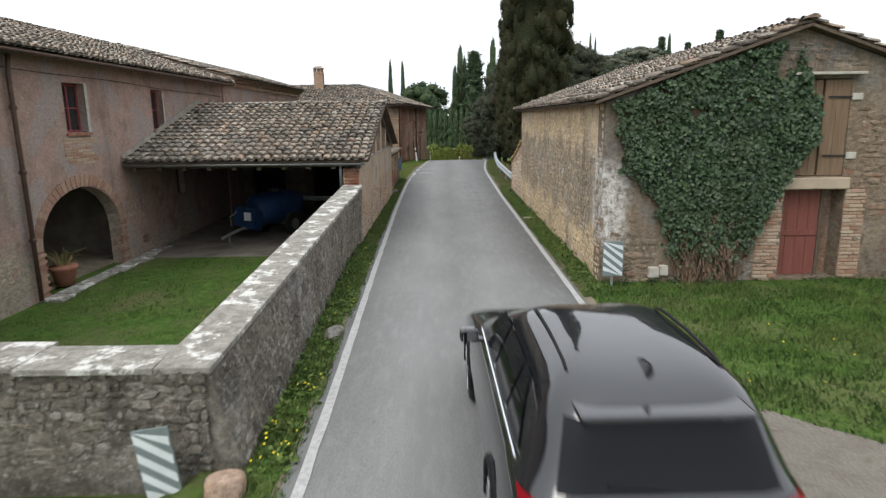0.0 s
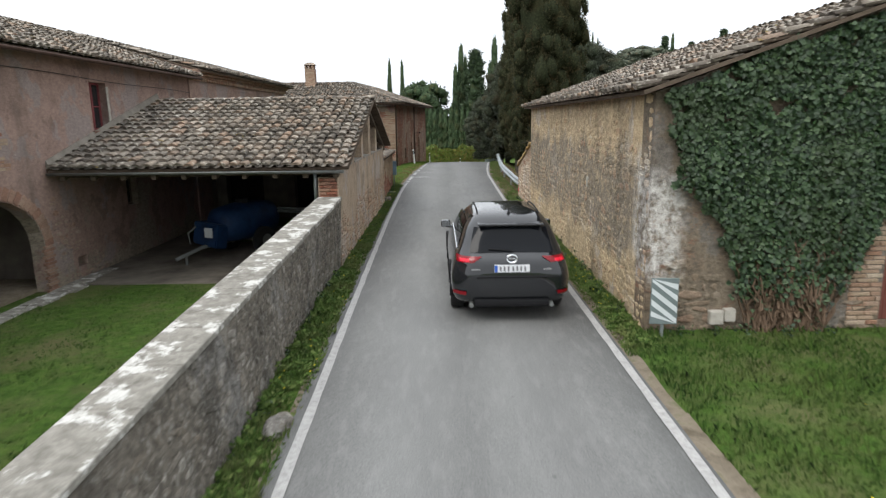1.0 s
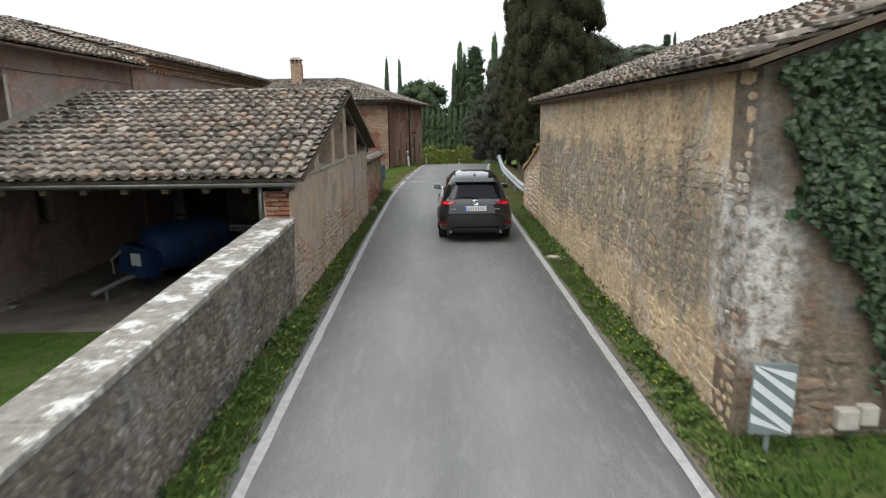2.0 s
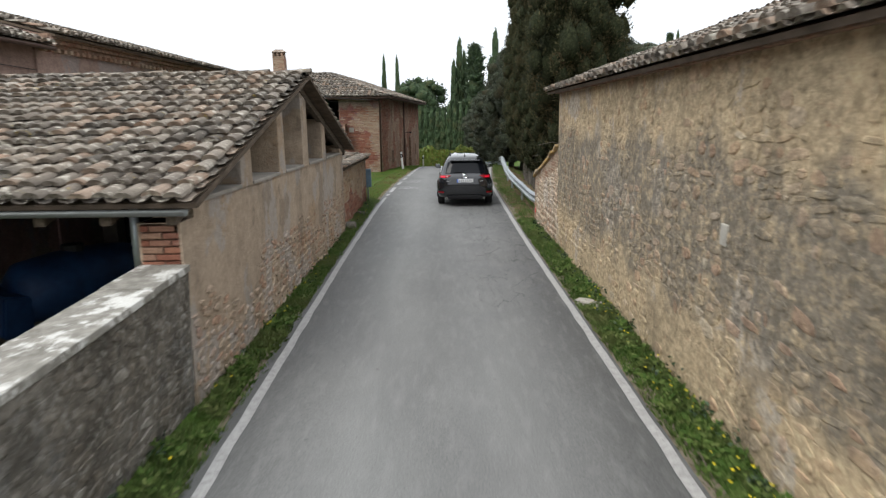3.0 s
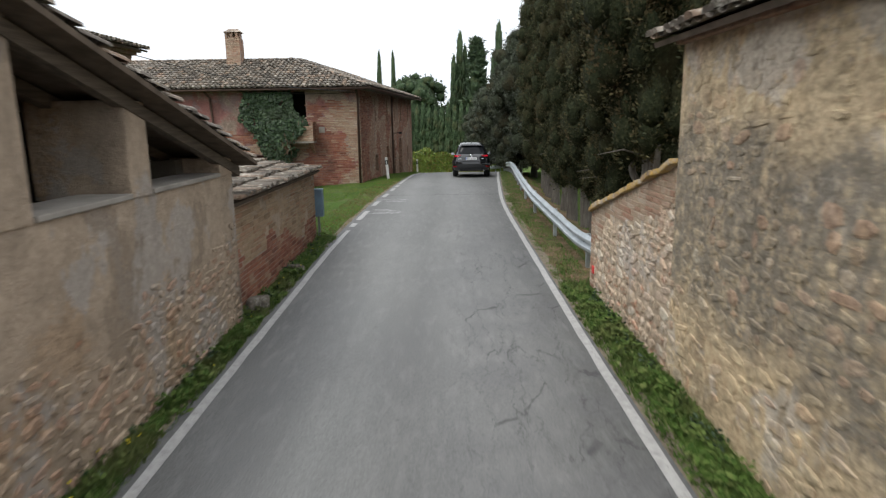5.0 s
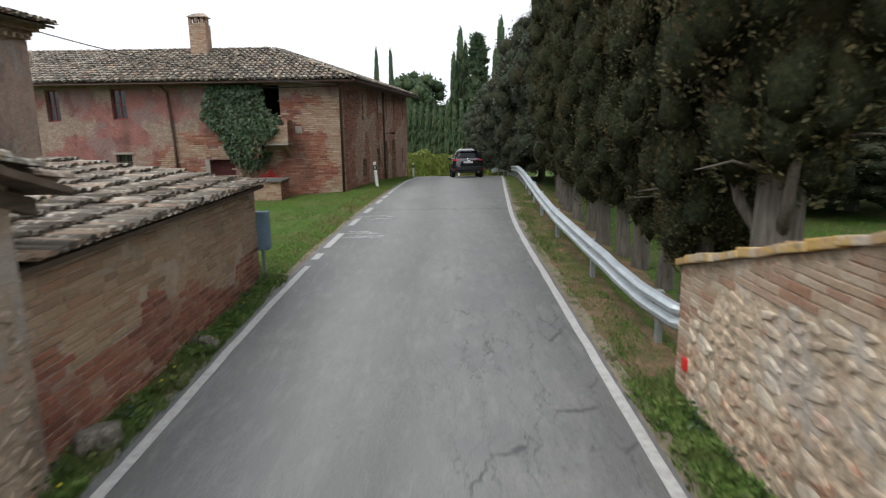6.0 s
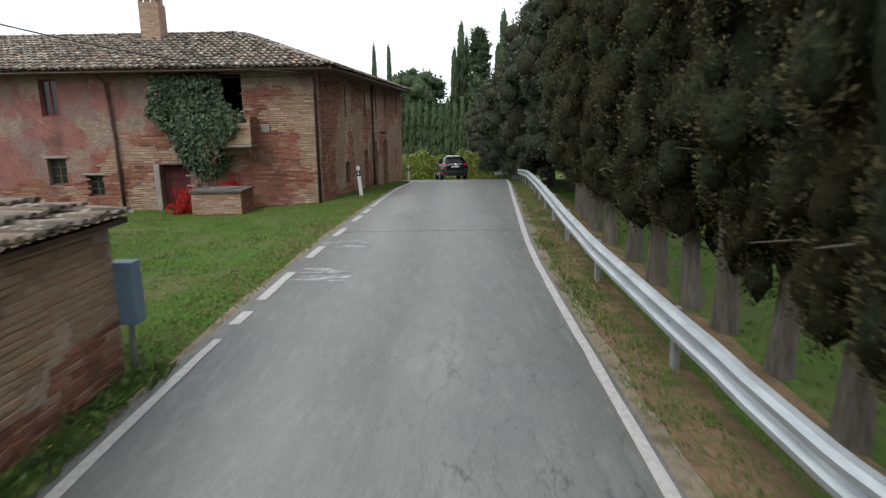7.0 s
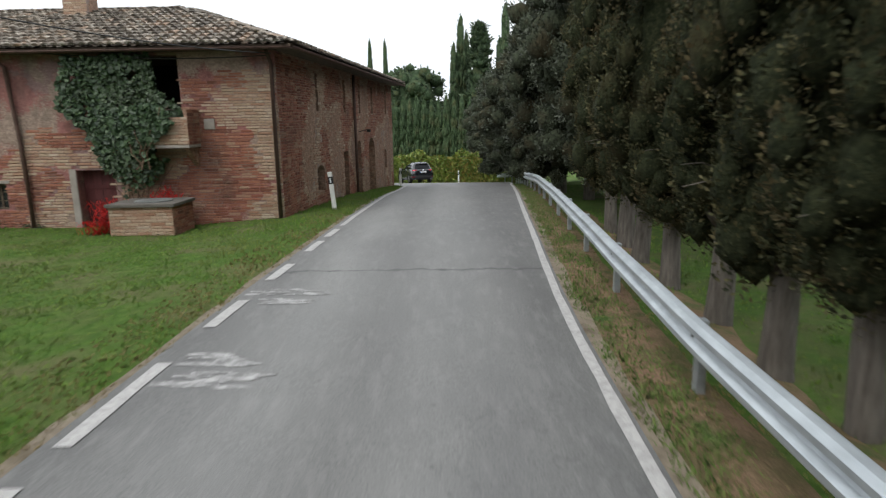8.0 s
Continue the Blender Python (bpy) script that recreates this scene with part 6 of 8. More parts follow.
def build_far_trees():
    col = crown_meshes("far_cypress_crown", "spire", 0.03, 0.97, 0.085, 150, 40, 0.017, 3.6, 0.014, 0.4, 61)
    trunk = [([(0, 0, -0.03), (0, 0, 0.3)], [0.015, 0.01])]
    # clipped row of cypresses behind the hedge
    a = make_tree("screen_cypress", "slim green cypress in a dense row behind the hedge", M["far_green"], [me.copy() for me in col], trunk, "cypress screen", "far_mass")
    rng = random.Random(8)
    spots = []
    for i in range(30):
        k = i / 29
        spots.append((-17 + 23 * k, 108 - 14 * k, rng.uniform(7.4, 8.0), 1.35))
    first = True
    for x, y, h, w in spots:
        m = pose(x, y, -3.4, 0, 0, rng.uniform(0, 360)) @ Matrix.Diagonal((h * w * 0.72, h * w * 0.72, h, 1))
        if first:
            a.matrix_basis, first = m, False
        else:
            copy_thing(a, Matrix()).matrix_basis = m
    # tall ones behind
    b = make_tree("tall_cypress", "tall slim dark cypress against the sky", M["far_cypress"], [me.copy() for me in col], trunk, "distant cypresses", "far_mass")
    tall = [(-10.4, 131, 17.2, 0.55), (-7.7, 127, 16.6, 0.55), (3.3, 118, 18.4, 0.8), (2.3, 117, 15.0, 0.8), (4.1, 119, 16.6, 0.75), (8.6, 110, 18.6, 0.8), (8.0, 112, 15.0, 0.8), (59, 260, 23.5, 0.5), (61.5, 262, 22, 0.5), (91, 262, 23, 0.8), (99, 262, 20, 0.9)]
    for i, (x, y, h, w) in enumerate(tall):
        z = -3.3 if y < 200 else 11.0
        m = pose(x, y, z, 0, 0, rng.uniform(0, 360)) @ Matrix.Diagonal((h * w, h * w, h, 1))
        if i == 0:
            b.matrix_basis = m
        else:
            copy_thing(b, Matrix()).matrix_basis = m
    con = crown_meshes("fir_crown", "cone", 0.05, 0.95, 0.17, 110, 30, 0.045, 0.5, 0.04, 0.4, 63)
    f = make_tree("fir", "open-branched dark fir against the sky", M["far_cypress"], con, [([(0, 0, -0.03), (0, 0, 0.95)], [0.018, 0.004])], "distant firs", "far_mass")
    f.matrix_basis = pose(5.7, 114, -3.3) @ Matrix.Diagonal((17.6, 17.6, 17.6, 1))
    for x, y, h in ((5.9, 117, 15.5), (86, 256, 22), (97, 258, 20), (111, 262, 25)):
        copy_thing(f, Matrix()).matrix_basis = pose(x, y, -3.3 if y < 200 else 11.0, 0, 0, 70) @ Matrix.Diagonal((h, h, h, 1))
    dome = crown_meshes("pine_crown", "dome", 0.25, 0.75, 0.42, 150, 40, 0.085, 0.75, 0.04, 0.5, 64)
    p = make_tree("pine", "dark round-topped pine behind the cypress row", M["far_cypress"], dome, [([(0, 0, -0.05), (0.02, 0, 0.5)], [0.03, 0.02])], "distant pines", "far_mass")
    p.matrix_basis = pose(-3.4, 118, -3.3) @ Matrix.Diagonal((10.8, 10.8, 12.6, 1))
    hazy = make_tree("pine", "round tree on the wooded hill, haze put into its pale grey-green", M["hazed_hill_leaf"], [me.copy() for me in dome], [([(0, 0, -0.05), (0.02, 0, 0.5)], [0.03, 0.02])], "trees on the hill", "hazed_hill_mass")
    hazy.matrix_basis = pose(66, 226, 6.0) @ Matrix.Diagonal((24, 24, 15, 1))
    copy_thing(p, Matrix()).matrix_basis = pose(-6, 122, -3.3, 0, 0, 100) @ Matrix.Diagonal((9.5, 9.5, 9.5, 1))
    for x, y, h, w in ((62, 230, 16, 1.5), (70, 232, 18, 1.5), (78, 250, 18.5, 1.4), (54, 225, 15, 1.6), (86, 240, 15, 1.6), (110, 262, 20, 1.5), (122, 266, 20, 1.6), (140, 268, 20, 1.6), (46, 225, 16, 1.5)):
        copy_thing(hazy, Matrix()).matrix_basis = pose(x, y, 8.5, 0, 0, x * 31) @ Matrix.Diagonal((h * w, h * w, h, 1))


def build_hill():
    v, f = [], []
    xs, ys = np.linspace(20, 420, 41), np.linspace(150, 520, 30)
    for y in ys:
        for x in xs:
            k = math.exp(-((x - 150) / 120) ** 2 - ((y - 330) / 120) ** 2)
            v.append((x, y, -6 + 30 * k * (1 + 0.1 * noise.noise(Vector((x * 0.02, y * 0.02, 0))))))
    n = len(xs)
    f = [(j * n + i, j * n + i + 1, (j + 1) * n + i + 1, (j + 1) * n + i) for j in range(len(ys) - 1) for i in range(n - 1)]
    tagged(from_arrays("hill", v, f, M["far_green"], smooth=True), "wooded hill behind the barn", "hill", kind="structure")


def build_hedge():
    rng = np.random.default_rng(71)
    path = np.array([(6.6, 77.6), (4.6, 80.6), (1.2, 83.4), (-4, 85.6), (-12, 87.6), (-34, 89.5)])
    seg = np.linalg.norm(np.diff(path, axis=0), axis=1)
    s = np.concatenate([[0], np.cumsum(seg)])
    n = 15000
    k = rng.uniform(0, s[-1], n) ** 1.0
    x, y = np.interp(k, s, path[:, 0]), np.interp(k, s, path[:, 1])
    h = 2.35 + 0.25 * np.sin(k * 1.3) + 0.15 * np.sin(k * 3.1)
    face = rng.uniform(0, 1, n)
    up = rng.uniform(0, 1, n)
    z = np.where(face < 0.7, up * h, h * rng.uniform(0.85, 1.05, n))
    off = np.where(face < 0.7, -0.55 + rng.normal(0, 0.12, n), rng.uniform(-0.5, 0.6, n))
    zz = np.array([ground_z(a, b) for a, b in zip(x, y)])
    c = np.stack([x, y + off, zz + z], 1)
    way = np.stack([rng.normal(0, 0.6, n), -0.6 + rng.normal(0, 0.5, n), 0.5 + rng.normal(0, 0.5, n)], 1)
    me = leaf_mesh("hedge", c, way, rng.uniform(0.16, 0.34, n), 0.6, rng)
    me.materials.append(M["hedge"])
    ob = tagged(new("hedge", me), "yellow-green leafy hedge along the outside of the bend", "hedge", kind="stuff")
    bm = bmesh.new()
    for (a, b), (c2, d) in zip(path[:-1].tolist(), path[1:].tolist()):
        z0 = min(ground_z(a, b), ground_z(c2, d)) - 0.3
        vs = [bm.verts.new(q) for q in ((a, b - 0.35, z0), (c2, d - 0.35, z0), (c2, d - 0.3, z0 + 2.5), (a, b - 0.3, z0 + 2.5), (a, b + 0.5, z0), (c2, d + 0.5, z0), (c2, d + 0.5, z0 + 2.5), (a, b + 0.5, z0 + 2.5))]
        for q in ((0, 1, 2, 3), (3, 2, 6, 7), (5, 4, 7, 6)):
            bm.faces.new([vs[i] for i in q])
    part("inner_foliage", bm, M["hedge"], ob)


build_cypress_row()
build_holm_oaks()
build_far_trees()
build_hill()
build_hedge()


# ---------------------------------------------------------------- ivy
def in_poly(poly, x, z):
    c = False
    for (x0, z0), (x1, z1) in zip(poly, poly[1:] + poly[:1]):
        if (z0 > z) != (z1 > z) and x < (x1 - x0) * (z - z0) / (z1 - z0) + x0:
            c = not c
    return c


def build_ivy(name, label, poly, y, n, bulge, size, seed, stems, root):
    rng = np.random.default_rng(seed)
    xs, zs = [p[0] for p in poly], [p[1] for p in poly]
    pts, ways, sz = [], [], []
    while len(pts) < n:
        x, z = rng.uniform(min(xs) - 0.1, max(xs) + 0.1), rng.uniform(min(zs), max(zs) + 0.05)
        w = 0.14 * rough_noise(x, z, 2.2, seed) + 0.09 * rough_noise(x, z, 7.0, seed + 1)
        if not in_poly(poly, x + w, z + w):
            continue
        low = max(0.0, min(1.0, (z - min(zs) - 0.25) / 1.1))
        if rng.uniform() > 0.06 + 0.94 * low or rough_noise(x, z, 3.0, seed + 5) < -0.62:
            continue
        d = bulge * (0.25 + 0.75 * (0.5 + 0.5 * rough_noise(x, z, 1.6, seed + 2))) * rng.uniform(0.3, 1.0)
        pts.append((x, y - 0.03 - d, z))
        ways.append((rng.normal(0, 0.55), -0.45 + rng.normal(0, 0.3), -0.75 + rng.normal(0, 0.45)))
        sz.append(size * rng.uniform(0.65, 1.35))
    c, w, s = np.array(pts), np.array(ways), np.array(sz)
    w /= np.linalg.norm(w, axis=1, keepdims=True)
    side = np.cross(w, np.array([0, -1.0, 0]) + rng.normal(0, 0.35, c.shape))
    side /= np.linalg.norm(side, axis=1, keepdims=True)
    up = np.cross(side, w)
    up *= np.sign(-up[:, 1:2] + 1e-6)
    s = s[:, None]
    v = np.stack([c - w * s * 0.35, c - w * s * 0.5 + side * s * 0.42, c + side * s * 0.5 + up * s * 0.04, c + w * s * 0.6 - up * s * 0.1, c - side * s * 0.5 + up * s * 0.04, c - w * s * 0.5 - side * s * 0.42], 1).reshape(-1, 3)
    k = np.arange(n)[:, None] * 6
    f = np.concatenate([k + np.array([0, 1, 2, 3]), k + np.array([0, 3, 4, 5])], 0)
    ob = thing(name, label, "climbing plant")
    tagged(from_arrays("leaves", v, f, M["ivy"], ob), kind="stuff")
    r = random.Random(seed)
    for i in range(stems):
        x0 = root[0] + r.uniform(-1, 1) * root[1]
        x, z = x0, root[2]
        bm = bmesh.new()
        line = []
        drift = r.uniform(-0.5, 0.5)
        for j in range(9):
            line.append((x, y - r.uniform(0.03, 0.16), z))
            x += drift * 0.16 + r.uniform(-0.09, 0.09)
            z += r.uniform(0.10, 0.24)
        tube(bm, line, [0.016 * (1 - j / 11) + 0.003 for j in range(9)], 5)
        part("stem", bm, M["dead_stem"], ob, "bare brown stem")
    return ob


build_ivy("ivy", "dense dark green ivy climbing the barn gable, bare at its foot", [(3.0, 3.3), (4.0, 3.74), (5.2, 4.12), (5.9, 4.3), (5.95, 3.85), (6.2, 3.8), (6.32, 4.25), (6.45, 3.5), (6.85, 3.1), (6.7, 2.5), (6.35, 2.0), (6.15, 1.5), (5.85, 1.0), (5.7, 0.6), (5.35, 0.15), (4.5, 0.1), (4.25, 0.6), (3.95, 1.1), (3.8, 1.7), (3.4, 2.0), (3.2, 2.6)], 11.6, 17500, 0.24, 0.060, 81, 70, (4.95, 0.55, 0.0))
build_ivy("ivy", "dark green ivy hanging over the brick balcony and wall", [(-8.0, 3.9), (-6.0, 4.0), (-5.75, 3.1), (-5.2, 2.75), (-5.2, 2.25), (-5.9, 2.3), (-6.0, 1.6), (-5.7, 1.5), (-6.1, 0.9), (-6.9, 0.5), (-7.25, 1.2), (-7.5, 2.0), (-8.25, 2.8)], 45.62, 7500, 0.38, 0.085, 83, 14, (-6.6, 0.3, -0.2))

build_ivy("ivy", "dark green ivy trailing over the brick balcony", [(-6.55, 2.75), (-5.5, 2.75), (-5.25, 2.35), (-5.6, 2.05), (-5.75, 1.6), (-6.2, 1.45), (-6.6, 1.9)], 44.92, 900, 0.18, 0.12, 84, 4, (-6.0, 0.2, 1.3))


# ---------------------------------------------------------------- grass
def build_grass(name, label, n, x_of, y0, y1, height, width, material, seed, keep=None, power=1.0):
    rng = np.random.default_rng(seed)
    y = y0 + (y1 - y0) * rng.uniform(0, 1, n) ** power
    lo, hi = np.array([x_of(q) for q in y]).T
    x = lo + (hi - lo) * rng.uniform(0, 1, n)
    patchy = np.array([rough_noise(a, b, 1.3, seed) for a, b in zip(x, y)])
    ok = patchy > rng.uniform(-1.1, 0.25, n)
    x, y, patchy = x[ok], y[ok], patchy[ok]
    n = len(x)
    z = np.array([ground_z(a, b) for a, b in zip(x, y)]) - 0.012
    h = height * rng.uniform(0.45, 1.25, n) * (0.85 + 0.4 * patchy)
    a = rng.uniform(0, 2 * np.pi, n)
    w = width * rng.uniform(0.6, 1.4, n)
    lean = rng.normal(0, 0.4, (n, 2)) * h[:, None]
    base = np.stack([x, y, z], 1)
    dx = np.stack([np.cos(a) * w / 2, np.sin(a) * w / 2, np.zeros(n)], 1)
    tip = base + np.stack([lean[:, 0], lean[:, 1], h], 1)
    mid = base + np.stack([lean[:, 0] * 0.3, lean[:, 1] * 0.3, h * 0.6], 1)
    v = np.stack([base - dx, base + dx, mid + dx * 0.8, tip, mid - dx * 0.8], 1).reshape(-1, 3)
    k = np.arange(n)[:, None] * 5
    f = (k + np.arange(5)).tolist()
    tagged(from_arrays(name, v, f, material), label, "grass", kind="stuff")


EL = lambda y: lerp_table(LEFT_EDGE, y)
ER = lambda y: lerp_table(RIGHT_EDGE, y)
wall_l = lambda y: -1.84 - 0.28 * min(1, max(0, (y - 5) / 9)) if y < 25.5 else -2.22
def drive_edge(y):
    """x at which the grass begins beside the gravel entrance."""
    return 3.0 + (6.5 - y) / 0.9 if y < 6.5 else 0.0


build_grass("verge_grass", "lush verge grass along the yard wall and sheds", 26000, lambda y: (wall_l(y), EL(y) - 0.12), 4.6, 31.8, 0.10, 0.016, M["verge"], 91)
build_grass("verge_grass", "verge grass and weeds along the barn wall", 19000, lambda y: (ER(y) + 0.12, 2.95), 10.6, 27.5, 0.11, 0.017, M["verge"], 92)
build_grass("lawn", "rough green grass in front of the barn", 36000, lambda y: (max(ER(y) + 0.28, drive_edge(y)), 10.5), 4.9, 11.55, 0.10, 0.018, M["grass"], 93)
build_grass("yard_grass", "short patchy grass in the walled yard", 14000, lambda y: (-7.8, -2.6), 5.8, 15.7, 0.055, 0.02, M["grass"], 94)
build_grass("lawn", "mown green grass in front of the brick farmhouse", 34000, lambda y: (-12.5, EL(y) - 0.3), 31.7, 45.6, 0.055, 0.024, M["lawn_grass"], 95)
build_grass("verge_grass", "grass strip below the brick farmhouse wall", 7000, lambda y: (-3.0 + (y - 45.7) * 0.09, EL(y) - 0.14), 45.6, 61.5, 0.09, 0.022, M["lawn_grass"], 96)
build_grass("rail_grass", "thin mixed grass under the guard rail", 22000, lambda y: (ER(y) + 0.14, ER(y) + 0.75), 26.5, 66, 0.075, 0.017, M["verge"], 97, power=1.5)
build_grass("dry_grass", "dry brown grass and leaf litter under the guard rail", 9000, lambda y: (ER(y) + 0.3, ER(y) + 1.7), 27.0, 60, 0.05, 0.022, M["dry_grass"], 98, power=1.4)
build_grass("meadow_grass", "green meadow grass beyond the cypresses", 14000, lambda y: (4.4, 12), 25, 50, 0.08, 0.03, M["lawn_grass"], 99)
build_grass("dry_grass", "dry yellowing grass at the lane edge", 5000, lambda y: (EL(y) - 1.0, EL(y) - 0.12), 31.7, 46, 0.05, 0.02, M["dry_grass"], 100)


def build_flowers():
    rng = np.random.default_rng(111)
    pts = []
    for (x0, x1, y0, y1, n) in ((-1.75, -1.45, 5.0, 7.2, 26), (2.55, 2.9, 12.5, 16.5, 42), (2.6, 2.92, 16.5, 20, 22), (-2.1, -1.85, 16, 31, 26), (-1.9, -1.5, 9, 15, 14), (3.2, 6.5, 6, 11, 14)):
        for _ in range(n):
            x, y = rng.uniform(x0, x1), rng.uniform(y0, y1)
            pts.append((x, y, ground_z(x, y) + rng.uniform(0.08, 0.15)))
    v, f = [], []
    for x, y, z in pts:
        k = len(v)
        r = rng.uniform(0.009, 0.018)
        v.append((x, y, z - 0.004))
        v += [(x + r * math.cos(a), y + r * math.sin(a), z + rng.uniform(0, 0.012)) for a in np.arange(6) * math.pi / 3]
        f += [(k, k + 1 + i, k + 1 + (i + 1) % 6) for i in range(6)]
    tagged(from_arrays("wildflowers", v, f, M["flower"]), "small yellow wildflowers in the verge", "flowers", kind="stuff")
    # leafy weeds at the foot of the walls
    spots = [(2.86, y, 0.20) for y in np.arange(12.3, 27, 0.55)] + [(-2.02 - 0.08 * (y > 12), y, 0.15) for y in np.arange(6, 31, 0.8)] + [(x, 11.5, 0.16) for x in np.arange(3.4, 9.6, 0.5)] + [(x, 45.55, 0.22) for x in np.arange(-12, -3.2, 0.6)] + [(x, 44.0, 0.14) for x in (-6.4, -5.6)]
    c, w, s = [], [], []
    for x, y, h in spots:
        x, y = x + rng.uniform(-0.08, 0.08), y + rng.uniform(-0.25, 0.25)
        if rng.uniform() < 0.25:
            continue
        q = rng.uniform(0.4, 1.2)
        for _ in range(38):
            d = rng.normal(0, 1, 3) * np.array([0.09, 0.14, 0.0]) * q
            z = abs(rng.normal(0, 0.5)) * h * q
            c.append((x + d[0], y + d[1], ground_z(x, y) + 0.02 + z))
            w.append((rng.normal(), rng.normal(), 0.5))
            s.append(rng.uniform(0.03, 0.075))
    c2, w2, s2 = [], [], []
    for _ in range(620):
        left = rng.uniform() < 0.55
        y = rng.uniform(4.8, 31.5) if left else rng.uniform(10.8, 27.3)
        x = rng.uniform(wall_l(y) + 0.03, EL(y) - 0.16) if left else rng.uniform(ER(y) + 0.16, 2.9)
        tall = rng.uniform(0.03, 0.14)
        for _ in range(16):
            a, r = rng.uniform(0, 6.283), rng.uniform(0.02, 0.10)
            c2.append((x + r * math.cos(a), y + r * math.sin(a), ground_z(x, y) + 0.02 + tall * rng.uniform(0.2, 1.0)))
            w2.append((math.cos(a), math.sin(a), rng.uniform(0.1, 0.7)))
            s2.append(rng.uniform(0.035, 0.085))
    me = leaf_mesh("verge_weeds", np.array(c2), np.array(w2), np.array(s2), 0.55, rng)
    me.materials.append(M["verge"])
    tagged(new("verge_weeds", me), "fresh green broad-leaved weeds along both verges", "weeds", kind="stuff")
    me = leaf_mesh("weeds", np.array(c), np.array(w), np.array(s), 0.6, rng)
    me.materials.append(M["ivy"])
    tagged(new("weeds", me), "dark leafy weeds at the foot of the walls", "weeds", kind="stuff")


build_flowers()


# ---------------------------------------------------------------- guard rail
def build_guard_rail():
    g = thing("guard_rail", "galvanised steel guard rail on posts along the lane", "guard rail")
    path = [(3.42, 27.75), (3.22, 28.1), (3.12, 28.9), (3.08, 31.4), (3.08, 34.7), (3.2, 37.7), (3.45, 41.5), (3.85, 46.5), (4.3, 52), (4.85, 60), (5.3, 66), (5.55, 70), (5.45, 73.5), (4.9, 76.5)]
    ys = [p[1] for p in path]
    dense = [(float(np.interp(y, ys, [p[0] for p in path])), float(y)) for y in np.concatenate([np.linspace(27.75, 29, 8), np.linspace(29.5, 77, 96)]) if y <= 76.5]
    prof = [(0.0, -0.155), (-0.045, -0.14), (-0.08, -0.10), (-0.08, -0.055), (-0.03, -0.02), (-0.012, 0.0), (-0.03, 0.02), (-0.08, 0.055), (-0.08, 0.10), (-0.045, 0.14), (0.0, 0.155)]
    bm = bmesh.new()
    rows = []
    for i, (x, y) in enumerate(dense):
        a, b = dense[max(0, i - 1)], dense[min(len(dense) - 1, i + 1)]
        d = Vector((b[0] - a[0], b[1] - a[1], 0)).normalized()
        nx = Vector((d.y, -d.x, 0))
        top = road_z(y) + 0.47 + (0.02 if y > 30 else 0)
        flat = 0.35 if i < 2 else 1.0
        rows.append([bm.verts.new(Vector((x, y, top + dz)) + nx * (dx * flat)) for dx, dz in prof] + [bm.verts.new(Vector((x, y, top + dz)) + nx * (dx * flat + 0.006)) for dx, dz in reversed(prof)])
    n = len(rows[0])
    for a, b in zip(rows, rows[1:]):
        for k in range(n):
            bm.faces.new((a[k], b[k], b[(k + 1) % n], a[(k + 1) % n]))
    bm.faces.new(rows[0]), bm.faces.new(rows[-1][::-1])
    bmesh.ops.recalc_face_normals(bm, faces=bm.faces[:])
    part("beam", bm, M["zinc"], g, "", False)
    for y in [28.6, 31.55, 34.75, 37.7] + list(np.arange(40.2, 76, 2.3)):
        x = float(np.interp(y, ys, [p[0] for p in path]))
        bm = bmesh.new()
        z = road_z(y)
        box(bm, x + 0.02, x + 0.09, y - 0.05, y + 0.05, z - 0.7, z + 0.62, 0.006)
        box(bm, x - 0.01, x + 0.02, y - 0.06, y + 0.06, z + 0.40, z + 0.56, 0.004)
        post = part("post", bm, M["zinc"], g)
        bm = bmesh.new()
        tube(bm, [(x - 0.03, y, z + 0.48), (x - 0.012, y, z + 0.48)], 0.014, 6)
        part("bolt", bm, M["gutter"], post)


def chevron_sign(m, w, h, label, post=True):
    """A striped hazard board on a post."""
    s = thing("hazard_board", label, "road sign", m, "hazard boards")
    bm = bmesh.new()
    box(bm, -w / 2, w / 2, -0.012, 0.012, 0, h, 0.005)
    part("board", bm, M["sign_grey"], s)
    n = 4
    step = h / n
    for k in range(-2, n + 1):
        z = k * step
        poly = [(-w / 2 + 0.01, z + w * 0.75), (w / 2 - 0.01, z), (w / 2 - 0.01, z + step * 0.5), (-w / 2 + 0.01, z + w * 0.75 + step * 0.5)]
        poly = [(x, min(max(q, 0.01), h - 0.01)) for x, q in poly]
        if max(q for x, q in poly) - min(q for x, q in poly) < 0.03:
            continue
        bm = bmesh.new()
        vs = [bm.verts.new((x, -0.0145, q)) for x, q in poly]
        vs2 = [bm.verts.new((x, -0.0125, q)) for x, q in poly]
        try:
            bm.faces.new(vs)
            bm.faces.new(vs2[::-1])
        except ValueError:
            bm.free()
            continue
        bmesh.ops.dissolve_degenerate(bm, edges=bm.edges[:], dist=0.0005)
        part("stripe", bm, M["sign_white"], s, "pale reflective stripe")
    if post:
        bm = bmesh.new()
        tube(bm, [(0, 0.04, -0.6), (0, 0.04, h * 0.8)], 0.025, 8)
        part("post", bm, M["zinc"], s)
    return s


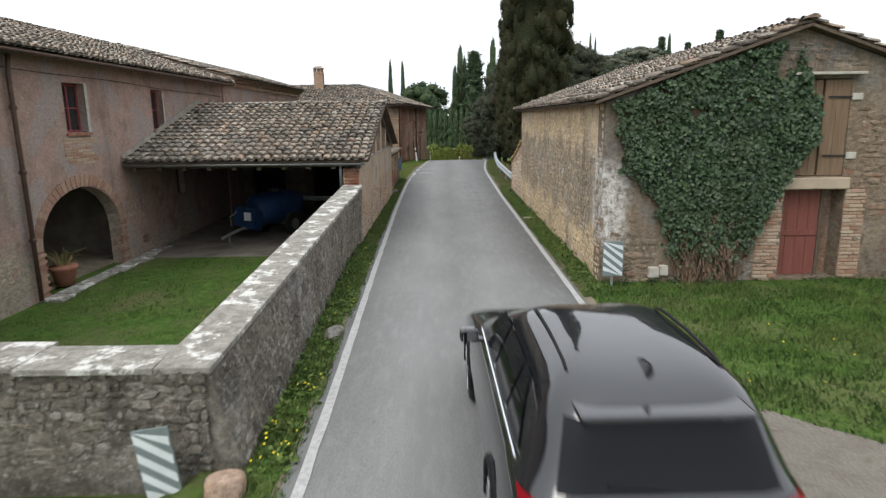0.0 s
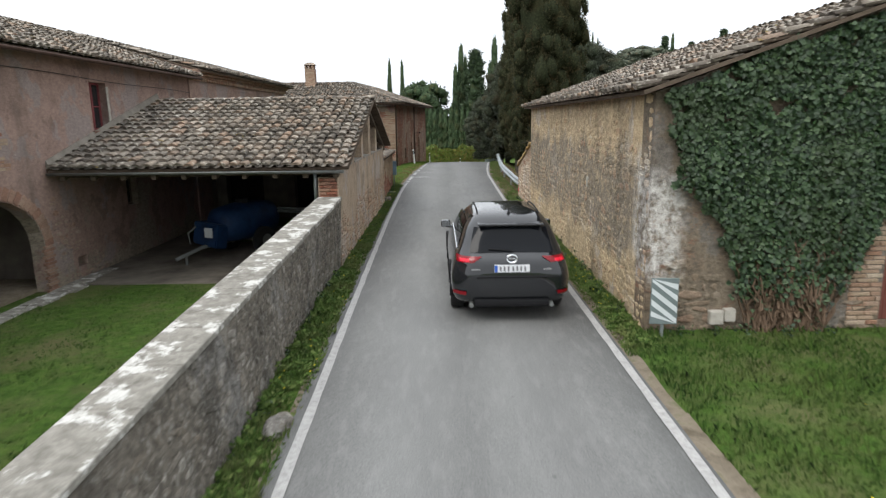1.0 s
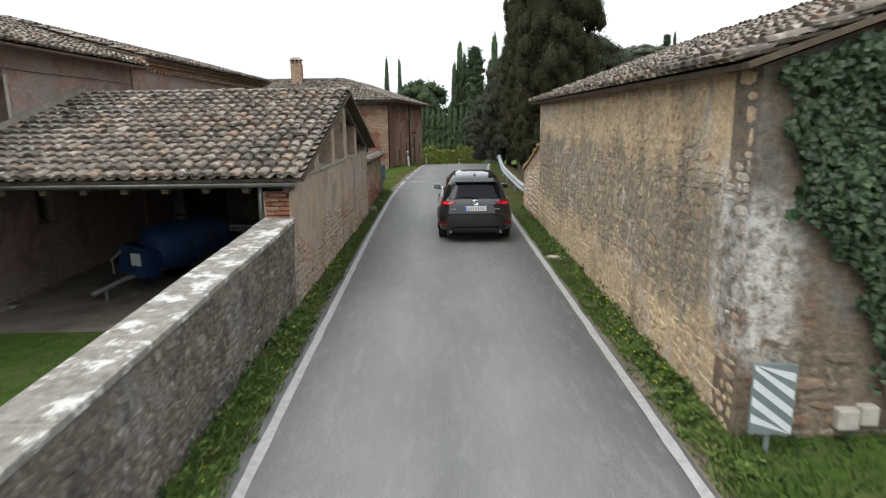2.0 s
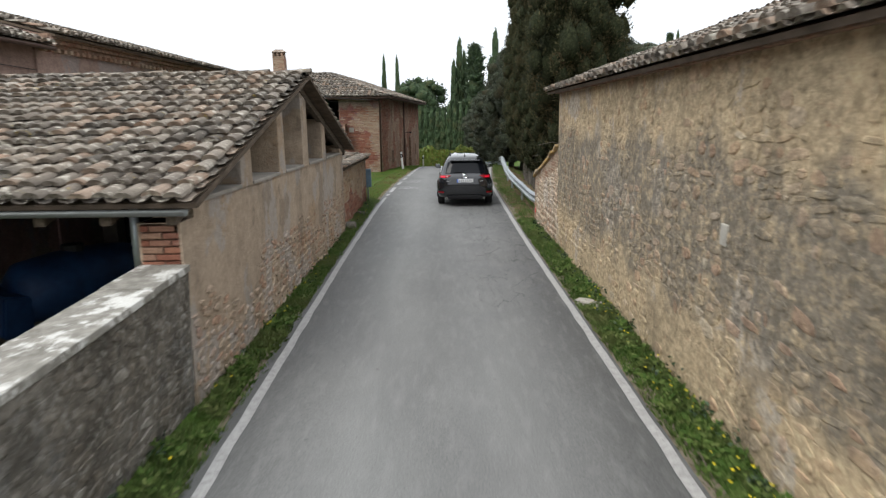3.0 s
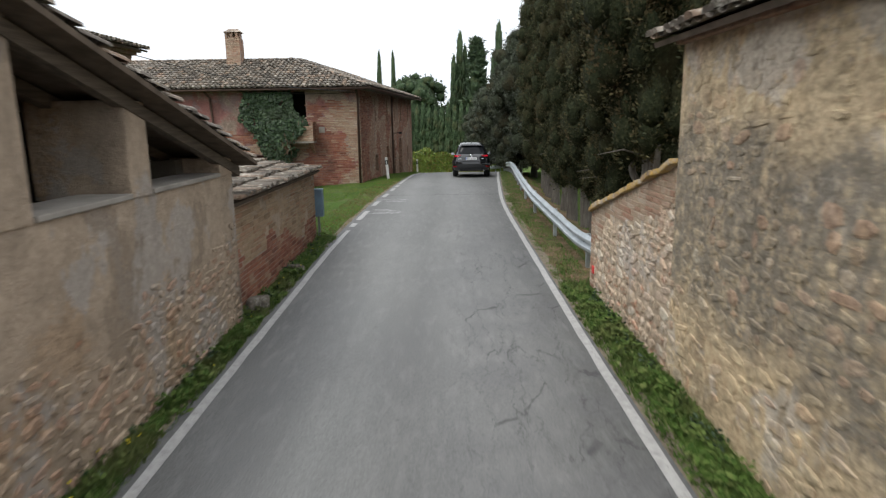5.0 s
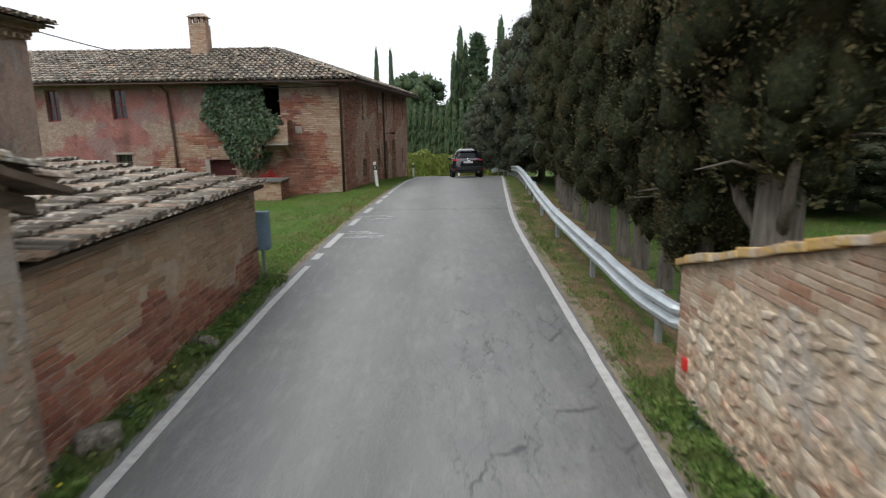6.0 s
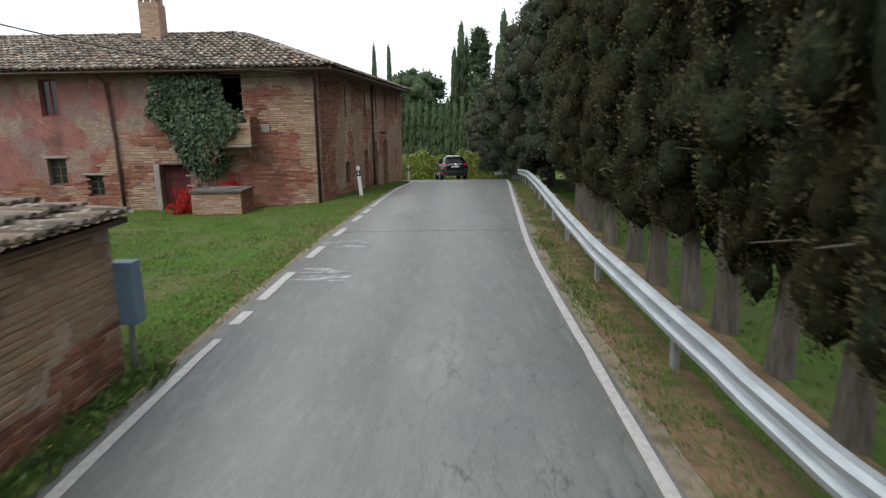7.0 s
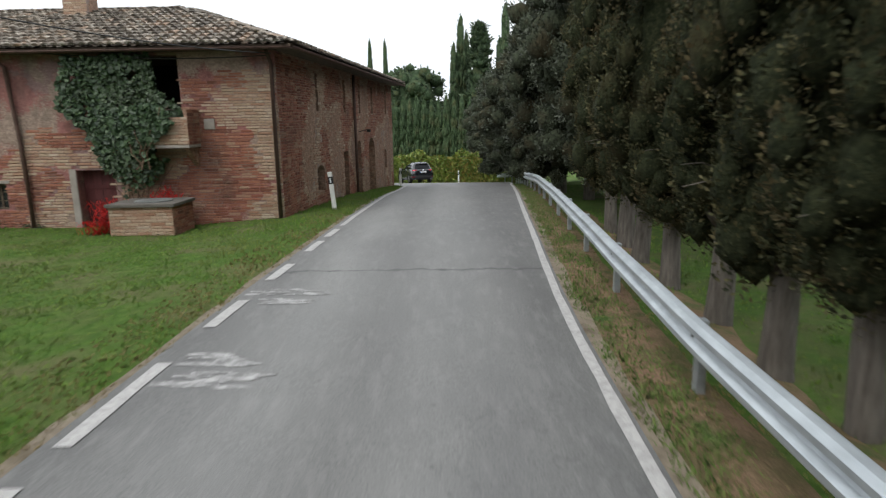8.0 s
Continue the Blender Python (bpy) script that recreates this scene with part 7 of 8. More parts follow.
def delineator(x, y, lean=0.0):
    d = thing("delineator_post", "white plastic delineator post with black band", "bollard", pose(x, y, ground_z(x, y) - 0.02, 0, lean, 0), "delineators")
    bm = bmesh.new()
    box(bm, -0.06, 0.06, -0.045, 0.045, 0, 1.05, 0.02)
    part("post", bm, M["white_post"], d)
    bm = bmesh.new()
    box(bm, -0.063, 0.063, -0.048, 0.048, 0.72, 0.92, 0.01)
    band = part("band", bm, M["black"], d, "black band")
    bm = bmesh.new()
    box(bm, -0.02, 0.02, -0.052, -0.046, 0.76, 0.88)
    part("reflector", bm, M["sign_white"], band)


def build_sprayer():
    """The blue orchard sprayer parked in the shed."""
    s = thing("sprayer", "blue trailed farm sprayer with a tank, parked in the shed", "farm machine", pose(-5.75, 18.3, -0.36, 0, 0, -28))
    bm = bmesh.new()
    st = [(-1.0, 0.05), (-0.98, 0.3), (-0.85, 0.44), (-0.3, 0.5), (0.4, 0.5), (0.85, 0.44), (1.0, 0.3), (1.02, 0.05)]
    tube(bm, [(0, 1.15 + a, 0.85) for a, r in st], [r for a, r in st], 18)
    tank = part("tank", bm, M["shaded_blue"], s, "blue plastic tank", True)
    bm = bmesh.new()
    tube(bm, [(0, 1.1, 1.3), (0, 1.1, 1.42)], 0.16, 14)
    part("tank_lid", bm, M["black"], tank)
    bm = bmesh.new()
    vs = [bm.verts.new(p) for p in ((-0.45, -0.2, 0.45), (0.35, -0.2, 0.35), (0.42, -0.15, 0.95), (-0.4, -0.15, 1.0), (-0.3, 0.25, 0.3), (0.25, 0.25, 0.25), (0.35, 0.3, 0.85), (-0.35, 0.3, 0.95))]
    for q in ((0, 1, 2, 3), (7, 6, 5, 4), (0, 4, 5, 1), (3, 2, 6, 7), (0, 3, 7, 4), (1, 5, 6, 2)):
        bm.faces.new([vs[i] for i in q])
    bmesh.ops.bevel(bm, geom=bm.edges[:], offset=0.03, segments=2, affect="EDGES")
    cowl = part("cowl", bm, M["shaded_blue"], s, "blue sheet metal cowl")
    bm = bmesh.new()
    box(bm, 0.05, 0.3, -0.24, -0.2, 0.62, 0.86, 0.01)
    part("sticker", bm, M["sign_white"], cowl, "pale panel")
    for x in (-0.62, 0.62):
        bm = bmesh.new()
        tube(bm, [(x - 0.09, 1.2, 0.36), (x - 0.07, 1.2, 0.36), (x + 0.07, 1.2, 0.36), (x + 0.09, 1.2, 0.36)], [0.28, 0.36, 0.36, 0.28], 20)
        w = part("wheel", bm, M["rubber"], s)
        bm = bmesh.new()
        tube(bm, [(x - 0.1, 1.2, 0.36), (x + 0.1, 1.2, 0.36)], 0.17, 14)
        part("rim", bm, M["gutter"], w)
    for name, pts, r in (("drawbar", [(0, 0.6, 0.4), (0, -0.3, 0.38), (-0.1, -1.0, 0.2)], 0.05), ("stand", [(-0.05, -0.75, 0.28), (-0.05, -0.75, 0.0)], 0.03), ("axle", [(-0.6, 1.2, 0.36), (0.6, 1.2, 0.36)], 0.05), ("boom", [(0.5, 1.9, 1.1), (1.5, 2.0, 1.12)], 0.035), ("boom", [(0.5, 1.9, 1.02), (1.5, 2.0, 1.04)], 0.035), ("hose", [(-0.3, -0.1, 0.9), (-0.45, -0.3, 0.7), (-0.35, -0.35, 0.45)], 0.025)):
        bm = bmesh.new()
        tube(bm, pts, r, 8)
        part(name, bm, M["zinc"] if name == "boom" else M["gutter"], s)


def build_flower_pot():
    p = thing("flower_pot", "terracotta pot with dry twigs beside the arch", "plant pot", pose(-8.15, 13.05, -0.30))
    bm = bmesh.new()
    tube(bm, [(0, 0, 0), (0, 0, 0.34), (0, 0, 0.36), (0, 0, 0.43), (0, 0, 0.431), (0, 0, 0.37)], [0.17, 0.25, 0.28, 0.28, 0.245, 0.23], 20)
    part("pot", bm, M["terracotta"], p, "", True)
    r = random.Random(2)
    for k in range(26):
        a, e = r.uniform(0, 6.28), r.uniform(0.2, 0.75)
        bm = bmesh.new()
        tube(bm, [(0.05 * math.cos(a), 0.05 * math.sin(a), 0.36), (e * 0.5 * math.cos(a), e * 0.5 * math.sin(a), 0.55 + r.uniform(0, 0.25)), (e * math.cos(a), e * math.sin(a), 0.45 + r.uniform(-0.1, 0.35))], [0.008, 0.006, 0.003], 4)
        part("twig", bm, M["dry_grass"], p)


def build_well():
    w = thing("brick_well", "low square brick well with slab top and round lid", "well")
    part("wall", slab([rect(-6.5, -5.05, -0.5, 0.52)], 1.15, FACE_Y(43.9)), M["brick_mortar"], w)
    bm = bmesh.new()
    box(bm, -6.56, -4.99, 43.84, 45.11, 0.524, 0.60, 0.015)
    part("top_slab", bm, M["slab_dark"], w, "dark stained stone slab")
    bm = bmesh.new()
    tube(bm, [(-5.7, 44.45, 0.60), (-5.7, 44.45, 0.625)], 0.42, 24)
    part("lid", bm, M["gutter"], w, "round metal lid")
    pl = lambda u, v, d: Vector((u, 43.9 + d, v))
    masonry_field("brick", w, pl, -6.5, -5.05, -0.4, 0.5, 0.27, 0.072, M["brick_buff"], lambda u, v: True, -5.8, 0.012, 0.02, 51, limit=80)
    pl = lambda u, v, d: Vector((-5.05 - d, u, v))
    masonry_field("brick", w, pl, 43.9, 45.05, -0.4, 0.5, 0.27, 0.072, M["brick_red"], lambda u, v: True, 44.5, 0.012, 0.02, 52, limit=60)
    return w


def build_netting():
    net = thing("safety_netting", "crumpled bright red plastic netting beside the well", "netting")
    rng = random.Random(6)
    for cx, cy, z0, z1, w in ((-6.85, 44.6, -0.35, 0.65, 0.22), (-6.95, 44.3, -0.4, 0.15, 0.33), (-5.9, 45.3, 0.3, 0.85, 0.25)):
        for k in range(60):
            pts = []
            x, y, z = cx + rng.uniform(-w, w), cy + rng.uniform(-0.15, 0.15), z0
            while z < z1 * rng.uniform(0.6, 1.0) + 0.1:
                pts.append((x, y, z))
                x += rng.uniform(-0.10, 0.10)
                y += rng.uniform(-0.06, 0.06)
                z += rng.uniform(0.04, 0.12)
            if len(pts) < 3:
                continue
            bm = bmesh.new()
            a = [bm.verts.new(p) for p in pts]
            b = [bm.verts.new((p[0] + rng.uniform(0.012, 0.04), p[1] - rng.uniform(0.01, 0.05), p[2] + rng.uniform(-0.02, 0.02))) for p in pts]
            for i in range(len(pts) - 1):
                bm.faces.new((a[i], b[i], b[i + 1], a[i + 1]))
            bmesh.ops.solidify(bm, geom=bm.faces[:], thickness=0.006)
            part("net_fold", bm, M["net_red"], net)


def build_small_things():
    build_guard_rail()
    chevron_sign(pose(3.11, 11.28, 0.20, 0, 0, -4), 0.37, 0.66, "grey and white striped hazard board beside the barn corner")
    chevron_sign(pose(-2.42, 4.86, -0.11, 0, -7, 4), 0.31, 0.69, "leaning grey and white striped hazard board against the yard wall")
    delineator(-1.95, 46.95, -5)
    delineator(2.1, 80.8)
    delineator(-1.25, 62.3)
    build_sprayer()
    build_flower_pot()
    build_well()
    build_netting()
    # blue-grey meter cabinet at the end of the low shed
    c = thing("meter_cabinet", "blue-grey metal meter cabinet on the shed end", "cabinet")
    bm = bmesh.new()
    box(bm, -2.32, -2.08, 31.56, 31.74, 0.58, 1.2, 0.012)
    part("body", bm, M["box_blue"], c)
    bm = bmesh.new()
    box(bm, -2.30, -2.10, 31.552, 31.559, 0.61, 1.17, 0.003)
    part("door", bm, M["box_blue"], c)
    bm = bmesh.new()
    tube(bm, [(-2.2, 31.65, -0.1), (-2.2, 31.65, 0.6)], 0.03, 8)
    part("conduit", bm, M["gutter"], c)
    # leaf litter under the rail and the cypresses
    v, f = [], []
    ys = np.arange(27.2, 64, 0.6)
    for y in ys:
        for k in range(7):
            x = ER(y) + 0.22 + (1.9 + 0.25 * noise.noise(Vector((y * 0.7, 0, 2)))) * k / 6
            v.append((x, y, ground_z(x, y) + 0.014))
    f = [(j * 7 + k, j * 7 + k + 1, (j + 1) * 7 + k + 1, (j + 1) * 7 + k) for j in range(len(ys) - 1) for k in range(6)]
    tagged(from_arrays("litter_strip", v, f, M["litter"], smooth=True), "brown leaf litter and thin grass under the guard rail", "ground", kind="structure")
    # pole at the bend
    p = thing("marker_pole", "thin white pole beside the guard rail", "pole", pose(5.9, 73.0, ground_z(5.9, 73.0)))
    bm = bmesh.new()
    tube(bm, [(0, 0, -0.2), (0, 0, 2.9)], 0.045, 8)
    part("pole", bm, M["white_post"], p)
    # cables
    for name, a, b, sag in (("overhead_cable", (-11.0, 35.6, 5.6), (-3.0, 45.45, 3.95), 0.5), ("overhead_cable", (-9.0, 45.3, 4.1), (-3.1, 45.4, 3.9), 0.12)):
        bm = bmesh.new()
        a, b = Vector(a), Vector(b)
        tube(bm, [a.lerp(b, k / 16) - Vector((0, 0, sag * 4 * (k / 16) * (1 - k / 16))) for k in range(17)], 0.014, 5)
        tagged(part(name, bm, M["black"]), "thin dark overhead cable between the houses", "cable", "cables")
    # stones in the verge
    for x, y, sx, sy, sz, mm in ((-1.62, 8.7, 0.12, 0.25, 0.12, "grey_stone"), (2.66, 19.2, 0.16, 0.28, 0.07, "stone_light"), (-1.86, 4.75, 0.2, 0.16, 0.18, "shed_stone"), (-2.05, 28.6, 0.10, 0.22, 0.12, "grey_stone"), (-2.05, 26.3, 0.12, 0.22, 0.2, "grey_stone")):
        bm = bmesh.new()
        bmesh.ops.create_icosphere(bm, subdivisions=3, radius=1)
        for v in bm.verts:
            v.co *= 1 + 0.25 * noise.noise(v.co * 1.6 + Vector((x * 7, y, 0)))
            v.co = Vector((max(-0.8, min(0.8, v.co.x)) * sx, max(-0.85, min(0.85, v.co.y)) * sy, max(-0.5, min(0.75, v.co.z)) * sz))
        ob = part("verge_stone", bm, M[mm], None, "", True)
        ob.matrix_basis = pose(x, y, ground_z(x, y) + sz * 0.3, 0, 0, y * 40)
        tagged(ob, "weathered loose stone in the verge grass", "stone", "verge stones")
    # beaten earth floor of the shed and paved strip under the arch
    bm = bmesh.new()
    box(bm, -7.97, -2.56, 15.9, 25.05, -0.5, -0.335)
    tagged(part("shed_floor", bm, M["shaded_interior"]), "beaten brown earth floor in the open shed, darkened for its shade", "floor", kind="structure")
    pave = thing("paving", "worn pale stone slabs along the house foot", "paving", kind="structure")
    rng = random.Random(9)
    y = 11.9
    while y < 17.2:
        n = rng.uniform(0.35, 0.7)
        bm = bmesh.new()
        e = rng.uniform(-0.1, 0.08)
        box(bm, -7.98, -7.52 + e - max(0, y - 14.5) * 0.05, y + 0.01, y + n - 0.01, -0.5, -0.305 + rng.uniform(-0.012, 0.012), 0.015)
        part("paving_slab", bm, M["coping"], pave)
        y += n
    # far villa on the hill
    v = thing("hill_villa", "pale villa with a low roof on the wooded hill", "house")
    part("wall", slab([rect(77, 84, 22, 29.2)] + [rect(78 + 2 * k, 78.8 + 2 * k, 26.5, 28) for k in range(3)], 8, FACE_Y(262)), M["render_buff"], v)
    bm = bmesh.new()
    vs = [bm.verts.new(p) for p in ((76, 261, 29.2), (85, 261, 29.2), (85, 271, 29.2), (76, 271, 29.2), (79, 266, 30.8), (82, 266, 30.8))]
    for f in ((0, 1, 5, 4), (1, 2, 5), (2, 3, 4, 5), (3, 0, 4)):
        bm.faces.new([vs[i] for i in f])
    part("roof", bm, M["tile"], v)


build_small_things()


# ---------------------------------------------------------------- the car; its origin lies under the rear axle, y ahead
RINGS = [  # height, half width, rear, front
    (0.24, 0.76, -0.72, 3.36), (0.32, 0.85, -0.93, 3.50), (0.48, 0.895, -0.985, 3.57), (0.62, 0.905, -0.985, 3.57), (0.72, 0.90, -0.988, 3.54),
    (0.80, 0.885, -0.975, 3.47), (0.90, 0.855, -0.965, 3.20), (0.98, 0.825, -0.950, 2.75), (1.03, 0.80, -0.915, 2.36), (1.10, 0.775, -0.845, 2.14),
    (1.28, 0.71, -0.755, 1.78), (1.40, 0.66, -0.70, 1.52), (1.495, 0.59, -0.655, 1.28), (1.56, 0.54, -0.56, 1.10), (1.605, 0.48, -0.42, 0.96), (1.635, 0.38, -0.16, 0.82), (1.648, 0.22, 0.15, 0.60)]


def ring_at(z):
    zs = [r[0] for r in RINGS]
    return [float(np.interp(z, zs, [r[i] for r in RINGS])) for i in (1, 2, 3)]


def round_rect(hw, y0, y1, r, n=5):
    pts = []
    for cx, cy, a0 in ((hw - r, y1 - r, 0), (-hw + r, y1 - r, 90), (-hw + r, y0 + r, 180), (hw - r, y0 + r, 270)):
        for k in range(n + 1):
            a = radians(a0 + 90 * k / n)
            pts.append((cx + r * math.cos(a), cy + r * math.sin(a)))
    return pts


def rear_y(x, z, off=0.008):
    """The tail's surface at a half width x and height z."""
    hw, y0, y1 = ring_at(z)
    r = min(0.30, hw * 0.5)
    d = max(0.0, abs(x) - (hw - r))
    return y0 + r - math.sqrt(max(0.0, r * r - min(d, r) ** 2)) - off


def patch(name, material, parent, u0, u1, v0, v1, place, nu=8, nv=4, label="", shape=None, smooth=True):
    bm = bmesh.new()
    g = []
    for j in range(nv + 1):
        v = v0 + (v1 - v0) * j / nv
        row = []
        for i in range(nu + 1):
            u = u0 + (u1 - u0) * i / nu
            if shape:
                u = shape(u, (v - v0) / (v1 - v0))
            row.append(bm.verts.new(place(u, v)))
        g.append(row)
    for j in range(nv):
        for i in range(nu):
            bm.faces.new((g[j][i], g[j][i + 1], g[j + 1][i + 1], g[j + 1][i]))
    return part(name, bm, material, parent, label, smooth)


def build_car():
    car = thing("car", "black sport utility car with dark tinted windows driving along the lane", "car")
    bm = bmesh.new()
    rings = [[bm.verts.new((x, y, z)) for x, y in round_rect(hw, y0, y1, min(0.30, hw * 0.5))] for z, hw, y0, y1 in RINGS]
    for a, b in zip(rings, rings[1:]):
        n = len(a)
        for i in range(n):
            bm.faces.new((a[i], a[(i + 1) % n], b[(i + 1) % n], b[i]))
    bm.faces.new(rings[-1])
    bm.faces.new(rings[0][::-1])
    body = part("body", bm, M["car_paint"], car, "glossy black paintwork", True)
    sub = body.modifiers.new("round", "SUBSURF")
    sub.levels = sub.render_levels = 1
    tail = lambda x, z: (x, rear_y(x, z), z)
    patch("rear_window", M["car_glass"], car, -0.60, 0.60, 1.075, 1.425, tail, 14, 5, "dark tinted glass", lambda u, k: u * (1.04 - 0.13 * k))
    bm = bmesh.new()
    box(bm, -0.49, 0.49, -0.79, -0.50, 1.455, 1.495, 0.018)
    part("spoiler", bm, M["car_paint"], car)
    side = lambda s: lambda y, z: (s * (ring_at(z)[0] + 0.008), y, z)
    for s in (-1, 1):
        for name, y0, y1 in (("quarter_window", -0.42, 0.12), ("rear_side_window", 0.18, 0.86), ("front_side_window", 0.94, 1.75)):
            lean = {"quarter_window": lambda u, k: u + 0.18 * k * (0.12 - u) / 0.54 + (0.12 - u) * 0.35 * k, "rear_side_window": None, "front_side_window": lambda u, k: u - (u - 0.94) * 0.52 * k}[name]
            patch(name, M["car_glass"], car, y0, y1, 1.10, 1.44, side(s), 6, 4, "dark tinted glass", lean)
        bm = bmesh.new()
        tube(bm, [(s * (ring_at(1.07)[0] + 0.012), y, 1.07) for y in np.linspace(-0.45, 1.95, 9)], 0.013, 6)
        part("window_trim", bm, M["chrome"], car, "chrome strip")
        bm = bmesh.new()
        tube(bm, [(s * 0.475, y, z) for y, z in ((-0.34, 1.585), (-0.24, 1.612), (0.2, 1.64), (0.66, 1.635), (0.78, 1.61))], 0.012, 6)
        part("roof_rail", bm, M["car_trim"], car, "black roof rail")
        outer = patch("tail_light", M["tail_red"], car, s * 0.44, s * 0.815, 0.945, 1.03, lambda x, z: (x, rear_y(x, z, 0.014), z), 10, 3, "red tail light", lambda u, k: s * (abs(u) + 0.35 * (1 - k) * (0.815 - abs(u))))
        patch("lamp_core", M["tail_glow"], outer, s * 0.63, s * 0.77, 0.955, 1.0, lambda x, z: (x, rear_y(x, z, 0.02), z), 6, 2, "bright red lens")
        patch("rear_reflector", M["tail_red"], car, s * 0.68, s * 0.87, 0.46, 0.515, lambda x, z: (x, rear_y(x, z, 0.012), z), 6, 2, "red reflector")
        bm = bmesh.new()
        tube(bm, [(s * 0.60, -0.97, 0.29), (s * 0.60, -0.80, 0.30)], 0.034, 12)
        part("exhaust_tip", bm, M["gutter"], car, "chrome tailpipe")
        bm = bmesh.new()
        box(bm, s * 0.94 - 0.09, s * 0.94 + 0.09, 1.62, 1.76, 1.04, 1.17, 0.04)
        box(bm, min(s * 0.77, s * 0.92), max(s * 0.77, s * 0.92), 1.66, 1.73, 1.03, 1.07, 0.01)
        mirror = part("door_mirror", bm, M["car_paint"], car)
        bm = bmesh.new()
        box(bm, s * 0.94 - 0.07, s * 0.94 + 0.07, 1.612, 1.622, 1.06, 1.15)
        part("mirror_glass", bm, M["mirror"], mirror, "mirror glass")
        for y in (0.0, 2.70):
            bm = bmesh.new()
            r = [0.30, 0.345, 0.36, 0.36, 0.345, 0.30]
            w = [-0.11, -0.10, -0.07, 0.07, 0.10, 0.11]
            tube(bm, [(s * 0.785 + k, y, 0.36) for k in w], r, 28)
            wheel = part("wheel", bm, M["rubber"], car, "black tyre", True)
            bm = bmesh.new()
            cx = s * 0.898
            for k in range(10):
                a = radians(36 * k)
                m = Matrix.Translation((cx, y, 0.36)) @ Matrix.Rotation(a, 4, "X")
                box(bm, -0.01, 0.01, -0.02, 0.02, 0.04, 0.25, 0.004, m)
            tube(bm, [(cx - 0.012, y, 0.36), (cx + 0.012, y, 0.36)], 0.06, 14)
            part("rim", bm, M["rim"], wheel, "grey alloy rim")
            bm = bmesh.new()
            tube(bm, [(s * 0.885, y + 0.40 * math.cos(radians(a)), 0.36 + 0.40 * math.sin(radians(a))) for a in range(-10, 191, 20)], 0.035, 6)
            part("arch_trim", bm, M["car_trim"], car, "black plastic arch trim")
    bm = bmesh.new()
    box(bm, -0.56, 0.56, -0.985, -0.88, 0.27, 0.38, 0.03)
    part("bumper_trim", bm, M["car_trim"], car, "black plastic bumper trim")
    bm = bmesh.new()
    box(bm, -0.52, 0.52, -1.005, -0.965, 0.715, 0.735, 0.006)
    part("tailgate_ledge", bm, M["car_trim"], car)
    bm = bmesh.new()
    box(bm, -0.26, 0.26, -0.992, -0.965, 0.80, 0.91, 0.004)
    plate = part("plate", bm, M["plate_white"], car, "white registration plate")
    bm = bmesh.new()
    box(bm, -0.258, -0.215, -0.996, -0.9925, 0.805, 0.905)
    part("plate_band", bm, M["plate_blue"], plate, "blue band")
    for k in range(7):
        bm = bmesh.new()
        x = -0.17 + k * 0.058 + (0.012 if k > 2 else 0)
        box(bm, x - 0.013, x + 0.013, -0.995, -0.9925, 0.82, 0.89)
        part("plate_bar", bm, M["plate_ink"], plate)
    bm = bmesh.new()
    tube(bm, [(0.075 * math.cos(a), -0.965, 1.0 + 0.058 * math.sin(a)) for a in np.linspace(0, 2 * math.pi, 17)], 0.012, 6, False)
    box(bm, -0.05, 0.05, -0.97, -0.955, 0.99, 1.01, 0.004)
    part("badge", bm, M["chrome"], car, "chrome badge ring")
    for x0, x1 in ((-0.60, -0.47), (0.46, 0.58)):
        bm = bmesh.new()
        box(bm, x0, x1, -0.985, -0.96, 0.835, 0.855)
        part("badge_bar", bm, M["chrome"], car, "chrome badge bar")
    bm = bmesh.new()
    tube(bm, [(0.02, -0.885, 1.10), (-0.15, -0.875, 1.115), (-0.34, -0.862, 1.125)], 0.011, 6)
    part("wiper", bm, M["car_trim"], car)
    bm = bmesh.new()
    for a, b in (((0.0, -0.36, 1.63), (0.0, -0.02, 1.645)),):
        vs = [bm.verts.new(p) for p in ((-0.03, -0.44, 1.58), (0.03, -0.44, 1.58), (0.025, -0.26, 1.62), (-0.025, -0.26, 1.62), (-0.006, -0.45, 1.655), (0.006, -0.45, 1.655))]
        for q in ((0, 1, 5, 4), (1, 2, 5), (3, 0, 4), (2, 3, 4, 5), (0, 3, 2, 1)):
            bm.faces.new([vs[i] for i in q])
    part("antenna_fin", bm, M["car_paint"], car)
    return car


car = build_car()


# ---------------------------------------------------------------- bricks and stones of the walls
yes = lambda u, v: True
road_face = lambda u, v, d: Vector((yard_face(u, v / yard_top(u)) - d, u, v))
masonry_field("stone", yard_wall, road_face, 5.16, 15.8, -0.05, 1.36, 0.17, 0.095, M["grey_stone"], lambda u, v: v < yard_top(u) - 0.06 and rough_noise(u, v, 1.1, 1) > -0.75, 7.0, 0.012, 0.085, 31, 0.014)
masonry_field("stone", yard_wall, lambda u, v, d: Vector((u, return_y(u) - 0.015 + d, v)), -4.9, -2.08, -0.05, 0.93, 0.17, 0.095, M["grey_stone"], lambda u, v: rough_noise(u, v, 1.1, 2) > -0.75, -2.6, 0.012, 0.085, 32, 0.014, limit=200)
masonry_field("stone", barn, on(FACE_XR(2.95)), 11.65, 23.8, -0.05, 3.3, 0.21, 0.125, M["barn_stone"], lambda u, v: rough_noise(u, v, 1.1, 3) > -0.1, 16.0, 0.012, 0.085, 33, 0.026)
front_clear = out_of([(6.2, 7.55, 0.0, 1.98), (6.4, 7.6, 1.95, 3.85)])
